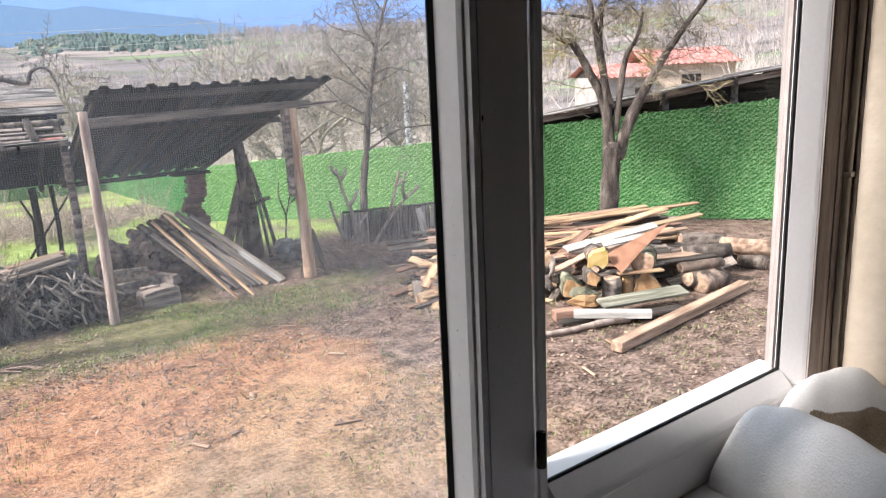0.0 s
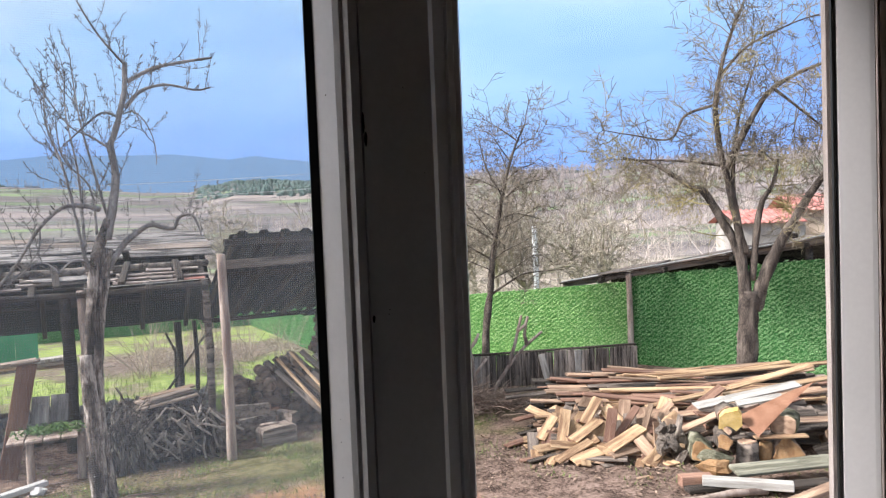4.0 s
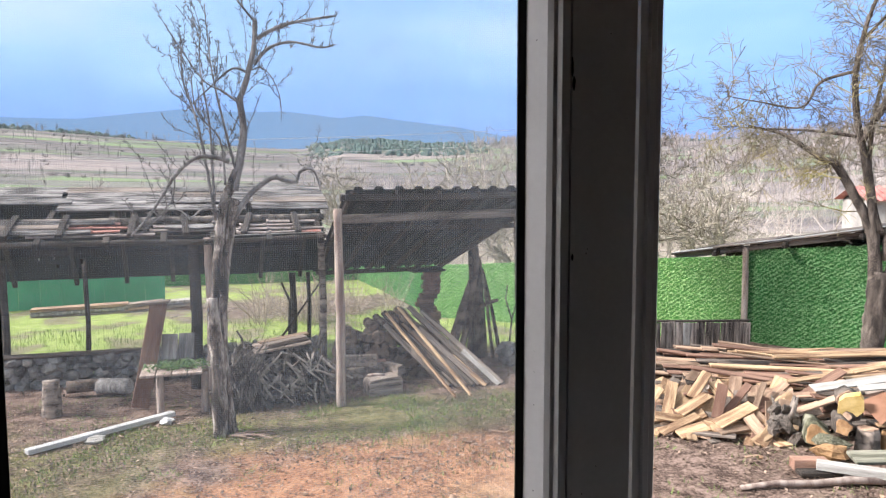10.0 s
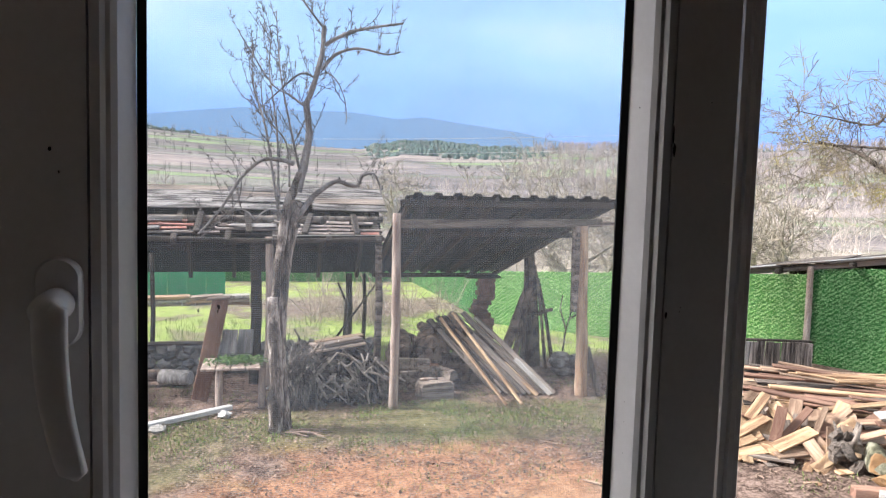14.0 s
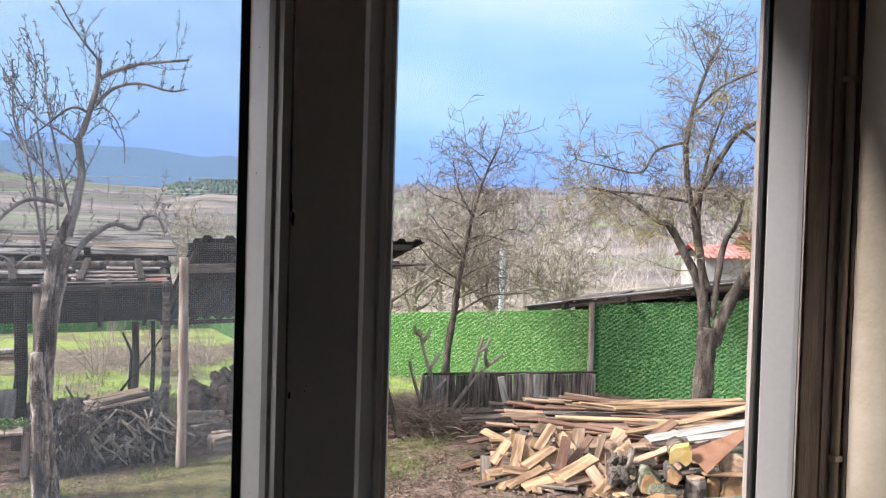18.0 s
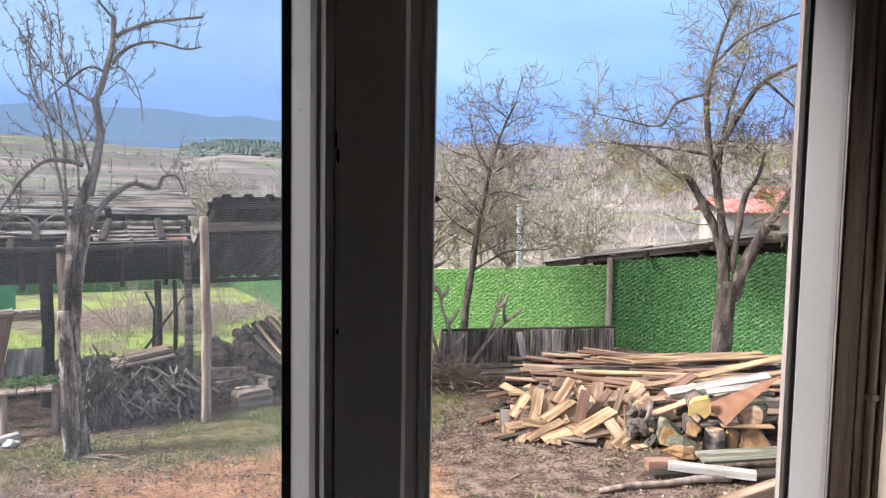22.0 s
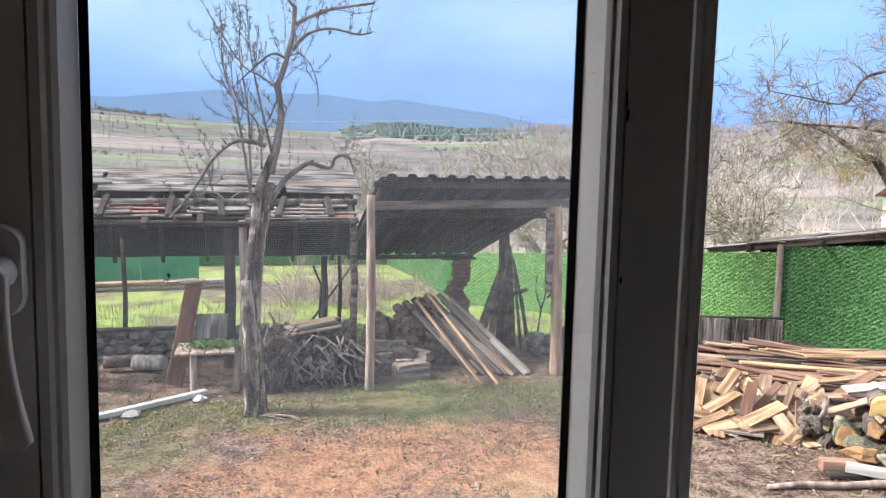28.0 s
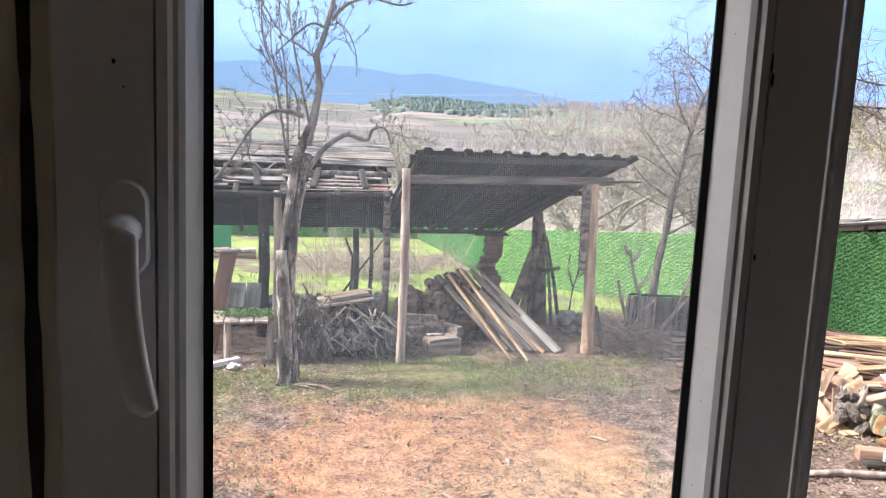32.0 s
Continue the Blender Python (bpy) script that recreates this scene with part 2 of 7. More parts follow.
POSTPLANK = material("greyed_tan_plank", (0.16, 0.122, 0.098), (0.46, 0.37, 0.30), 3, 0.9, 0.5, 28, (0.6, 6, 6), vary=0.15, sharp=0.1)
GREYWORN = material("worn_grey_plank", (0.12, 0.112, 0.107), (0.34, 0.32, 0.30), 3, 0.9, 0.5, 26, (0.6, 6, 6), vary=0.15, sharp=0.08)
GREENBOARD = material("grey_green_board", (0.13, 0.125, 0.09), (0.36, 0.34, 0.26), 3, 0.9, 0.5, 26, (0.5, 6, 6), sharp=0.08)
PLANKV = material("upright_plank_wood", (0.055, 0.043, 0.037), (0.34, 0.28, 0.24), 4, 0.9, 0.5, 30, (6, 6, 0.5), vary=0.4, sharp=0.1)
PALEPLANKV = material("pale_upright_plank_wood", (0.20, 0.175, 0.155), (0.46, 0.42, 0.38), 4, 0.9, 0.5, 30, (6, 6, 0.5), vary=0.2, sharp=0.08)
LIMBGREY = material("smooth_grey_bark", (0.11, 0.099, 0.093), (0.39, 0.365, 0.345), 7, 0.95, 0.8, 60, (1, 1, 0.4), mid=(0.22, 0.20, 0.188), sharp=0.08)
HOUSETILE = material("house_roof_tile", (0.36, 0.12, 0.10), (0.56, 0.27, 0.23), 3, 0.9, 0.5, vary=0.2, sharp=0.1)
# far bare wood is paled and far conifers blued to hold distance haze
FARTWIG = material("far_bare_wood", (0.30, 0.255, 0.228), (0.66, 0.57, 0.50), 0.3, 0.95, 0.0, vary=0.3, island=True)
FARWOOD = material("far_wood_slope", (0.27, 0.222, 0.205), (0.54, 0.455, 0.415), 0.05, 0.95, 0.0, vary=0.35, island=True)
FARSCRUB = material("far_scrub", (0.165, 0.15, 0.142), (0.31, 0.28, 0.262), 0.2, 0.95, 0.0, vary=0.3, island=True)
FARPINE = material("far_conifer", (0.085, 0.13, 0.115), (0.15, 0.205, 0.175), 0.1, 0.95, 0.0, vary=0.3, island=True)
DARKENEDTRIM = material("darkened_brown_trim", (0.29, 0.24, 0.215), (0.52, 0.45, 0.41), 5, 0.7, 0.4, 60, (6, 6, 0.6), sharp=0.08)
PALEPOLE = material("whitewashed_concrete", (0.62, 0.62, 0.62), (0.80, 0.80, 0.80), 3, 0.9, 0.2)

nb = NET.node_tree.nodes["Principled BSDF"]
net_translucent, net_mix = NET.node_tree.nodes.new("ShaderNodeBsdfTranslucent"), NET.node_tree.nodes.new("ShaderNodeMixShader")
net_translucent.inputs["Color"].default_value, net_mix.inputs[0].default_value = (0.28, 0.285, 0.29, 1), 0.4
NET.node_tree.links.new(nb.outputs[0], net_mix.inputs[1])
NET.node_tree.links.new(net_translucent.outputs[0], net_mix.inputs[2])
NET.node_tree.links.new(net_mix.outputs[0], NET.node_tree.nodes["Material Output"].inputs["Surface"])

glass = bpy.data.materials.new("window_glass")
glass.use_nodes = True
gn, gl = glass.node_tree.nodes, glass.node_tree.links
gn.clear()
gout, gmix, gtr, ggl = (gn.new("ShaderNode" + k) for k in ("OutputMaterial", "MixShader", "BsdfTransparent", "BsdfGlossy"))
ggl.inputs["Roughness"].default_value = 0.02
gtr.inputs["Color"].default_value = (0.97, 0.98, 0.98, 1)
gmix.inputs[0].default_value = 0.03
gl.new(gtr.outputs[0], gmix.inputs[1])
gl.new(ggl.outputs[0], gmix.inputs[2])
gl.new(gmix.outputs[0], gout.inputs[0])


dusty_glass = glass.copy()
dusty_glass.name = "dusty_glass"
dn, dl = dusty_glass.node_tree.nodes, dusty_glass.node_tree.links
dust, dmix = dn.new("ShaderNodeBsdfTranslucent"), dn.new("ShaderNodeMixShader")
dust.inputs["Color"].default_value = (0.82, 0.85, 0.90, 1)
dtc, dnoise, dramp = dn.new("ShaderNodeTexCoord"), dn.new("ShaderNodeTexNoise"), dn.new("ShaderNodeMapRange")
dnoise.inputs["Scale"].default_value, dnoise.inputs["Detail"].default_value, dnoise.inputs["Distortion"].default_value = 6.0, 7, 1.5
dramp.inputs["From Min"].default_value, dramp.inputs["From Max"].default_value = 0.3, 0.8
dramp.inputs["To Min"].default_value, dramp.inputs["To Max"].default_value = 0.024, 0.082
dl.new(dtc.outputs["Object"], dnoise.inputs["Vector"])
dl.new(dnoise.outputs["Fac"], dramp.inputs["Value"])
dl.new(dramp.outputs[0], dmix.inputs[0])
dl.new(dn["Mix Shader"].outputs[0], dmix.inputs[1])
dl.new(dust.outputs[0], dmix.inputs[2])
dl.new(dmix.outputs[0], dn["Material Output"].inputs["Surface"])


# ---- geometry helpers ----
class Geo:
    """A growing list of vertices and faces."""

    def __init__(self):
        self.v, self.f = [], []

    def put(self, verts, faces, m=None):
        k = len(self.v)
        self.v += [tuple(m @ Vector(p)) for p in verts] if m is not None else [tuple(p) for p in verts]
        self.f += [tuple(i + k for i in f) for f in faces]
        return self

    def box(self, x0, y0, z0, x1, y1, z1, m=None, c=0.0):
        """A box; c: the chamfer of its edges."""
        if not c:
            vs = [(x, y, z) for x in (x0, x1) for y in (y0, y1) for z in (z0, z1)]
            return self.put(vs, [(0, 1, 3, 2), (4, 6, 7, 5), (0, 4, 5, 1), (2, 3, 7, 6), (0, 2, 6, 4), (1, 5, 7, 3)], m)
        vs, idx = [], {}
        lo, hi = (x0, y0, z0), (x1, y1, z1)
        for s in [(a, b, d) for a in (0, 1) for b in (0, 1) for d in (0, 1)]:
            for ax in range(3):
                p = [hi[k] if s[k] else lo[k] for k in range(3)]
                for k in range(3):
                    if k != ax:
                        p[k] += -c if s[k] else c
                idx[s, ax] = len(vs)
                vs.append(p)
        fs = []
        for ax in range(3):
            a, b = [k for k in range(3) if k != ax]
            for side in (0, 1):
                ring = []
                for u, w in ((0, 0), (1, 0), (1, 1), (0, 1)):
                    s = [0, 0, 0]
                    s[ax], s[a], s[b] = side, u, w
                    ring.append(idx[tuple(s), ax])
                fs.append(ring)
            for u in (0, 1):
                for w in (0, 1):
                    s0, s1 = [0, 0, 0], [0, 0, 0]
                    s0[a], s0[b], s1[a], s1[b] = u, w, u, w
                    s0[ax], s1[ax] = 0, 1
                    fs.append([idx[tuple(s0), a], idx[tuple(s1), a], idx[tuple(s1), b], idx[tuple(s0), b]])
        for s in [(p, q, r) for p in (0, 1) for q in (0, 1) for r in (0, 1)]:
            fs.append([idx[s, 0], idx[s, 1], idx[s, 2]])
        return self.put(vs, fs, m)

    def tube(self, pts, radii, n=6):
        """A round, tapered tube through points, closed at both ends."""
        pts = [Vector(p) for p in pts]
        k, side = len(self.v), None
        for i, p in enumerate(pts):
            d = (pts[min(i + 1, len(pts) - 1)] - pts[max(i - 1, 0)]).normalized()
            if side is None:
                side = d.orthogonal().normalized()
            side = (side - d * side.dot(d)).normalized()
            up = d.cross(side)
            for j in range(n):
                a = 2 * math.pi * j / n
                self.v.append(tuple(p + (side * math.cos(a) + up * math.sin(a)) * radii[i]))
        for i in range(len(pts) - 1):
            for j in range(n):
                a, b = k + i * n + j, k + i * n + (j + 1) % n
                self.f.append((a, b, b + n, a + n))
        self.f.append(tuple(k + j for j in reversed(range(n))))
        self.f.append(tuple(k + (len(pts) - 1) * n + j for j in range(n)))
        return self

    def bark(self, pts, radii, n=14, seed=0, rough=0.16):
        """A tube whose skin is ridged and lumpy."""
        k = len(self.v)
        self.tube(pts, radii, n)
        for i, p in enumerate(pts):
            for j in range(n):
                q = Vector(self.v[k + i * n + j])
                a = 2 * math.pi * j / n
                s = 1 + rough * noise.noise((math.cos(a) * 2.2, math.sin(a) * 2.2 + seed, p.z * 4)) * 1.6 + rough * 0.8 * noise.noise((math.cos(a) * 5, math.sin(a) * 5 + seed, p.z * 11))
                self.v[k + i * n + j] = tuple(Vector(p) + (q - Vector(p)) * s)
        return self

    def profile(self, poly, a, b, axis, m=None):
        """A closed outline swept along an axis from a to b. axis 2: the outline is (x, y); 0: (y, z); 1: (x, z)."""
        n, vs = len(poly), []
        for t in (a, b):
            for p, q in poly:
                vs.append((p, q, t) if axis == 2 else (t, p, q) if axis == 0 else (p, t, q))
        fs = [(i, (i + 1) % n, (i + 1) % n + n, i + n) for i in range(n)]
        return self.put(vs, fs + [tuple(range(n))[::-1], tuple(range(n, 2 * n))], m)

    def rock(self, r, seed, flat=0.7, rough=0.25):
        """A lumpy stone or lump round the origin."""
        rnd = random.Random(seed)
        off = Vector((rnd.uniform(0, 90), rnd.uniform(0, 90), rnd.uniform(0, 90)))
        k, rings, seg = len(self.v), 5, 8
        self.v.append((0, 0, -r * flat))
        for i in range(1, rings):
            t = math.pi * i / rings
            for j in range(seg):
                a = 2 * math.pi * j / seg
                d = Vector((math.sin(t) * math.cos(a), math.sin(t) * math.sin(a), -math.cos(t)))
                s = r * (1 + rough * 2 * noise.noise(d * 1.6 + off))
                self.v.append((d.x * s, d.y * s, d.z * s * flat))
        self.v.append((0, 0, r * flat))
        top = len(self.v) - 1
        for j in range(seg):
            self.f.append((k, k + 1 + (j + 1) % seg, k + 1 + j))
            self.f.append((top, top - seg + j, top - seg + (j + 1) % seg))
            for i in range(rings - 2):
                a, b = k + 1 + i * seg + j, k + 1 + i * seg + (j + 1) % seg
                self.f.append((a, b, b + seg, a + seg))
        return self

    def mesh(self, name, mat, smooth=False):
        me = bpy.data.meshes.new(name)
        me.from_pydata(self.v, [], self.f)
        me.materials.append(mat)
        if smooth:
            me.polygons.foreach_set("use_smooth", [True] * len(me.polygons))
        me.update()
        return me


def part(name, geo, mat, parent=None, label="", smooth=False, m=None):
    """One mesh object, under a thing or a part where a parent is given."""
    ob = new(name, geo if isinstance(geo, bpy.types.Mesh) else geo.mesh(name, mat, smooth))
    if parent is not None:
        ob.parent = parent
    if m is not None:
        ob.matrix_basis = m
    return tagged(ob, label)


def thing(name, label, category, group="", kind="", m=None):
    """An empty at a thing's base, which carries its parts."""
    ob = new(name)
    ob.empty_display_size = 0.1
    if m is not None:
        ob.matrix_basis = m
    return tagged(ob, label, category, group, kind)


def along(p, q, roll=0.0):
    """The pose whose x axis runs from p to q."""
    d = Vector(q) - Vector(p)
    side = Vector((0, 0, 1)).cross(d)
    side = side.normalized() if side.length > 1e-6 else Vector((0, 1, 0))
    x = d.normalized()
    m = Matrix((x, side, x.cross(side))).transposed().to_4x4()
    return Matrix.Translation(p) @ m @ pose(0, 0, 0, roll)


BOARDS = {}


def board_mesh(length, width, thick, mat):
    """A sawn board along x with worn edges; alike ones share a mesh."""
    key = (round(length, 2), round(width, 3), round(thick, 3), mat.name)
    if key not in BOARDS:
        BOARDS[key] = Geo().box(0, -width / 2, -thick / 2, length, width / 2, thick / 2, c=min(0.006, thick * 0.2)).mesh("board", mat)
    return BOARDS[key]


def board(name, p, q, width, thick, mat, parent=None, roll=0.0, label=""):
    return part(name, board_mesh((Vector(q) - Vector(p)).length, width, thick, mat), None, parent, label, m=along(p, q, roll))


def pole(name, pts, radii, mat, parent=None, label="", n=9, m=None):
    """A round timber; thick ones get an uneven, ridged skin."""
    if max(radii) < 0.04:
        return part(name, Geo().tube(pts, radii, n), mat, parent, label, smooth=True, m=m)
    pts, fine, rad = [Vector(p) for p in pts], [], []
    for i in range(len(pts) - 1):
        for k in range(9):
            fine.append(pts[i].lerp(pts[i + 1], k / 9))
            rad.append(radii[i] + (radii[i + 1] - radii[i]) * k / 9)
    return part(name, Geo().bark(fine + [pts[-1]], rad + [radii[-1]], max(n, 12), pts[0].x * 3, 0.10), mat, parent, label, smooth=True, m=m)


# ---- ground: one sheet to the horizon ----
def smooth(a, b, t):
    t = max(0.0, min(1.0, (t - a) / (b - a)))
    return t * t * (3 - 2 * t)


# the far rise by bearing, degrees to the left of north, and its height
RISE_AT, RISE = (-62, -45, -35, -27, -15, -11, -8, -5, 0, 10, 24), (41, 37, 34, 34, 33, 35, 28, 29, 34, 41, 43)


def height(x, y):
    r = math.hypot(x, y)
    z = 0.03 * noise.noise((x * 0.5, y * 0.5, 0)) * smooth(1, 4, r) + 0.012 * noise.noise((x * 2.3, y * 2.3, 4))
    rise = float(np.interp(math.degrees(math.atan2(-x, y)), RISE_AT, RISE))
    z += -2.6 * smooth(17, 90, r) + 3.2 * smooth(90, 260, r) + rise * smooth(170, 640, r)
    z += smooth(60, 300, r) * (r / 600) * 2.2 * noise.noise((x * 0.006, y * 0.006, 9))
    return z - 40 * smooth(700, 1500, r)


gm = bpy.data.materials.new("yard_and_fields")
gm.use_nodes = True
N, L = gm.node_tree.nodes, gm.node_tree.links
GB = N["Principled BSDF"]
GB.inputs["Roughness"].default_value, GB.inputs["Specular IOR Level"].default_value = 0.95, 0.1
gtc = N.new("ShaderNodeTexCoord")
gsep = N.new("ShaderNodeSeparateXYZ")
L.new(gtc.outputs["Object"], gsep.inputs[0])


def gnoise(scale, detail=6, stretch=(1, 1, 1)):
    mp, t = N.new("ShaderNodeMapping"), N.new("ShaderNodeTexNoise")
    mp.inputs["Scale"].default_value = stretch
    t.inputs["Scale"].default_value, t.inputs["Detail"].default_value = scale, detail
    L.new(gtc.outputs["Object"], mp.inputs["Vector"])
    L.new(mp.outputs[0], t.inputs["Vector"])
    return t.outputs["Fac"]


def gmath(op, a, b=None, c=None):
    t = N.new("ShaderNodeMath")
    t.operation = op
    for k, s in enumerate((a, b, c)):
        if s is not None:
            if isinstance(s, (int, float)):
                t.inputs[k].default_value = s
            else:
                L.new(s, t.inputs[k])
    return t.outputs[0]


def gramp(fac, *stops):
    t = N.new("ShaderNodeValToRGB")
    for k, (p, col) in enumerate(stops):
        e = t.color_ramp.elements[k] if k < 2 else t.color_ramp.elements.new(p)
        e.position, e.color = p, (*col, 1)
    L.new(fac, t.inputs[0])
    return t.outputs[0]


def gstep(v, a, b):
    t = N.new("ShaderNodeMapRange")
    t.interpolation_type = "SMOOTHSTEP"
    t.inputs["From Min"].default_value, t.inputs["From Max"].default_value = a, b
    L.new(v, t.inputs["Value"])
    return t.outputs[0]


def gblend(fac, a, b):
    t = N.new("ShaderNodeMixRGB")
    L.new(fac, t.inputs[0])
    L.new(a, t.inputs[1])
    L.new(b, t.inputs[2])
    return t.outputs[0]


def blob(cx, cy, rx, ry):
    """1 at the middle of an ellipse on the plan, 0 at its rim, below 0 outside."""
    dx = gmath("DIVIDE", gmath("SUBTRACT", gsep.outputs["X"], cx), rx)
    dy = gmath("DIVIDE", gmath("SUBTRACT", gsep.outputs["Y"], cy), ry)
    return gmath("SUBTRACT", 1.0, gmath("SQRT", gmath("ADD", gmath("MULTIPLY", dx, dx), gmath("MULTIPLY", dy, dy))))


n1, n2, n3, n4, n5 = gnoise(0.7), gnoise(5.0, 9), gnoise(34.0, 8), gnoise(1.6, 8), gnoise(120.0, 6)
grain = gmath("ADD", gmath("MULTIPLY", n2, 0.36), gmath("ADD", gmath("MULTIPLY", n3, 0.42), gmath("MULTIPLY", n5, 0.22)))
dirt = gramp(grain, (0.43, (0.06, 0.040, 0.032)), (0.58, (0.34, 0.242, 0.195)), (0.5, (0.18, 0.123, 0.097)))
clay = gramp(grain, (0.42, (0.18, 0.09, 0.058)), (0.59, (0.51, 0.29, 0.17)), (0.5, (0.385, 0.192, 0.108)))
sand = gramp(grain, (0.41, (0.25, 0.155, 0.09)), (0.60, (0.54, 0.365, 0.215)), (0.5, (0.42, 0.27, 0.152)))
turf = gramp(grain, (0.40, (0.07, 0.075, 0.025)), (0.62, (0.27, 0.26, 0.11)), (0.5, (0.16, 0.16, 0.06)))
lawn = gramp(grain, (0.36, (0.16, 0.24, 0.05)), (0.64, (0.47, 0.51, 0.21)), (0.5, (0.30, 0.37, 0.11)))
bed = gramp(grain, (0.36, (0.07, 0.052, 0.04)), (0.64, (0.34, 0.27, 0.22)), (0.5, (0.19, 0.145, 0.115)))
wob = gmath("MULTIPLY", gmath("SUBTRACT", n1, 0.5), 1.5)
wob2 = gmath("MULTIPLY", gmath("SUBTRACT", n4, 0.5), 1.6)
col = gblend(gstep(gmath("ADD", blob(1.15, 5.4, 2.4, 1.8), gmath("ADD", wob, gmath("MULTIPLY", wob2, 0.5))), 0.05, 0.45), dirt, clay)
col = gblend(gmath("MULTIPLY", gstep(gmath("ADD", blob(1.9, 3.9, 2.6, 1.9), wob), 0.1, 0.7), 0.6), col, sand)
col = gblend(gmath("MULTIPLY", gstep(gmath("ADD", blob(1.4, 7.3, 4.0, 1.0), wob2), 0.0, 0.6), 0.75), col, turf)
col = gblend(gmath("MULTIPLY", gstep(gmath("ADD", blob(-2.2, 6.6, 2.6, 2.0), wob2), 0.2, 0.8), 0.6), col, turf)
col = gblend(gmath("MULTIPLY", gstep(wob2, 0.25, 0.5), 0.5), col, turf)
col = gblend(gstep(gmath("ADD", gsep.outputs["Y"], gmath("MULTIPLY", wob2, 0.6)), 9.9, 10.6), col, lawn)
col = gblend(gmath("MULTIPLY", gmath("MULTIPLY", gstep(gmath("ADD", gnoise(1.1, 8), gmath("MULTIPLY", n2, 0.25)), 0.60, 0.72), gstep(gsep.outputs["Y"], 9.9, 10.6)), 0.8), col, bed)
for bx, by, bw, bd in ((1.6, 15.2, 3.4, 1.9), (-2.6, 11.2, 0.9, 0.35), (3.0, 15.3, 3.0, 0.6)):
    col = gblend(gstep(gmath("ADD", blob(bx, by, bw, bd), gmath("MULTIPLY", wob2, 0.7)), 0.05, 0.45), col, bed)
dist = gmath("SQRT", gmath("ADD", gmath("MULTIPLY", gsep.outputs["X"], gsep.outputs["X"]), gmath("MULTIPLY", gsep.outputs["Y"], gsep.outputs["Y"])))
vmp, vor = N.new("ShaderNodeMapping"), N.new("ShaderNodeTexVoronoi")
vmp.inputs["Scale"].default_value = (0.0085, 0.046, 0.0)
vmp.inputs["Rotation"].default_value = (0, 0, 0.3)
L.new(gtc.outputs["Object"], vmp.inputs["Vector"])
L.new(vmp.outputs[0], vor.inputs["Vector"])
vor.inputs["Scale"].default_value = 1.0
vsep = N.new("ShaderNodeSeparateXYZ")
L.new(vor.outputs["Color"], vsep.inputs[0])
# field tones shifted to blue-grey, distance haze put into the colour
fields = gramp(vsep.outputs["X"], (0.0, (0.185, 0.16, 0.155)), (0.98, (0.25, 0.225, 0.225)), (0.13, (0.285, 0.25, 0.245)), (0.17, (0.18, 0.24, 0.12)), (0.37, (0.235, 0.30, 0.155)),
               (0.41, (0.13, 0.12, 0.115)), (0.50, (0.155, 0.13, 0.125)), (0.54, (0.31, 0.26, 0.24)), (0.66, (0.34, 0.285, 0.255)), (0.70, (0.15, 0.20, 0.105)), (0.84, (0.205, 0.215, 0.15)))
scrub = gramp(gnoise(0.05, 4, (1, 2.2, 1)), (0.40, (0.105, 0.095, 0.09)), (0.60, (0.225, 0.195, 0.19)))
vedge = N.new("ShaderNodeTexVoronoi")
vedge.feature = "DISTANCE_TO_EDGE"
vedge.inputs["Scale"].default_value = 1.0
L.new(vmp.outputs[0], vedge.inputs["Vector"])
hedgerow = gmath("MULTIPLY", gmath("SUBTRACT", 1.0, gstep(gmath("ADD", vedge.outputs["Distance"], gmath("MULTIPLY", gnoise(0.06, 6), 0.16)), 0.10, 0.19)), 0.85)
meadow = gramp(gnoise(0.35, 9), (0.35, (0.19, 0.15, 0.125)), (0.65, (0.43, 0.36, 0.30)), (0.5, (0.29, 0.25, 0.19)))
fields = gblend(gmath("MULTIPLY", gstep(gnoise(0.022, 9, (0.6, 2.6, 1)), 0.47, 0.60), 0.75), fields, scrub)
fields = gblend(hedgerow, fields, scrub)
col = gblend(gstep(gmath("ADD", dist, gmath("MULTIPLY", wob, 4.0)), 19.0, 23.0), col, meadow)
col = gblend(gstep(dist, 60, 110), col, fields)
L.new(col, GB.inputs["Base Color"])
gbump = N.new("ShaderNodeBump")
gbump.inputs["Strength"].default_value, gbump.inputs["Distance"].default_value = 0.7, 0.03
L.new(grain, gbump.inputs["Height"])
L.new(gbump.outputs[0], GB.inputs["Normal"])

gg = Geo()
radii = [0.0]
while radii[-1] < 4300:
    radii.append(radii[-1] + max(0.22, radii[-1] * 0.045))
angles = [math.radians(-100 + k * 1.0) for k in range(0, 141)] + [math.radians(40 + k * 10) for k in range(1, 22)]
gg.v = [(r * -math.sin(a), r * math.cos(a), height(r * -math.sin(a), r * math.cos(a))) for r in radii[1:] for a in angles]
na = len(angles)
for i in range(len(radii) - 2):
    for j in range(na):
        a, b = i * na + j, i * na + (j + 1) % na
        gg.f.append((a, b, b + na, a + na))
gg.v.append((0, 0, 0))
gg.f += [(len(gg.v) - 1, (j + 1) % na, j) for j in range(na)]
ground = tagged(part("ground", gg, gm, smooth=True), "bare clay yard with leaf litter, grass and fields beyond", "ground", kind="structure")

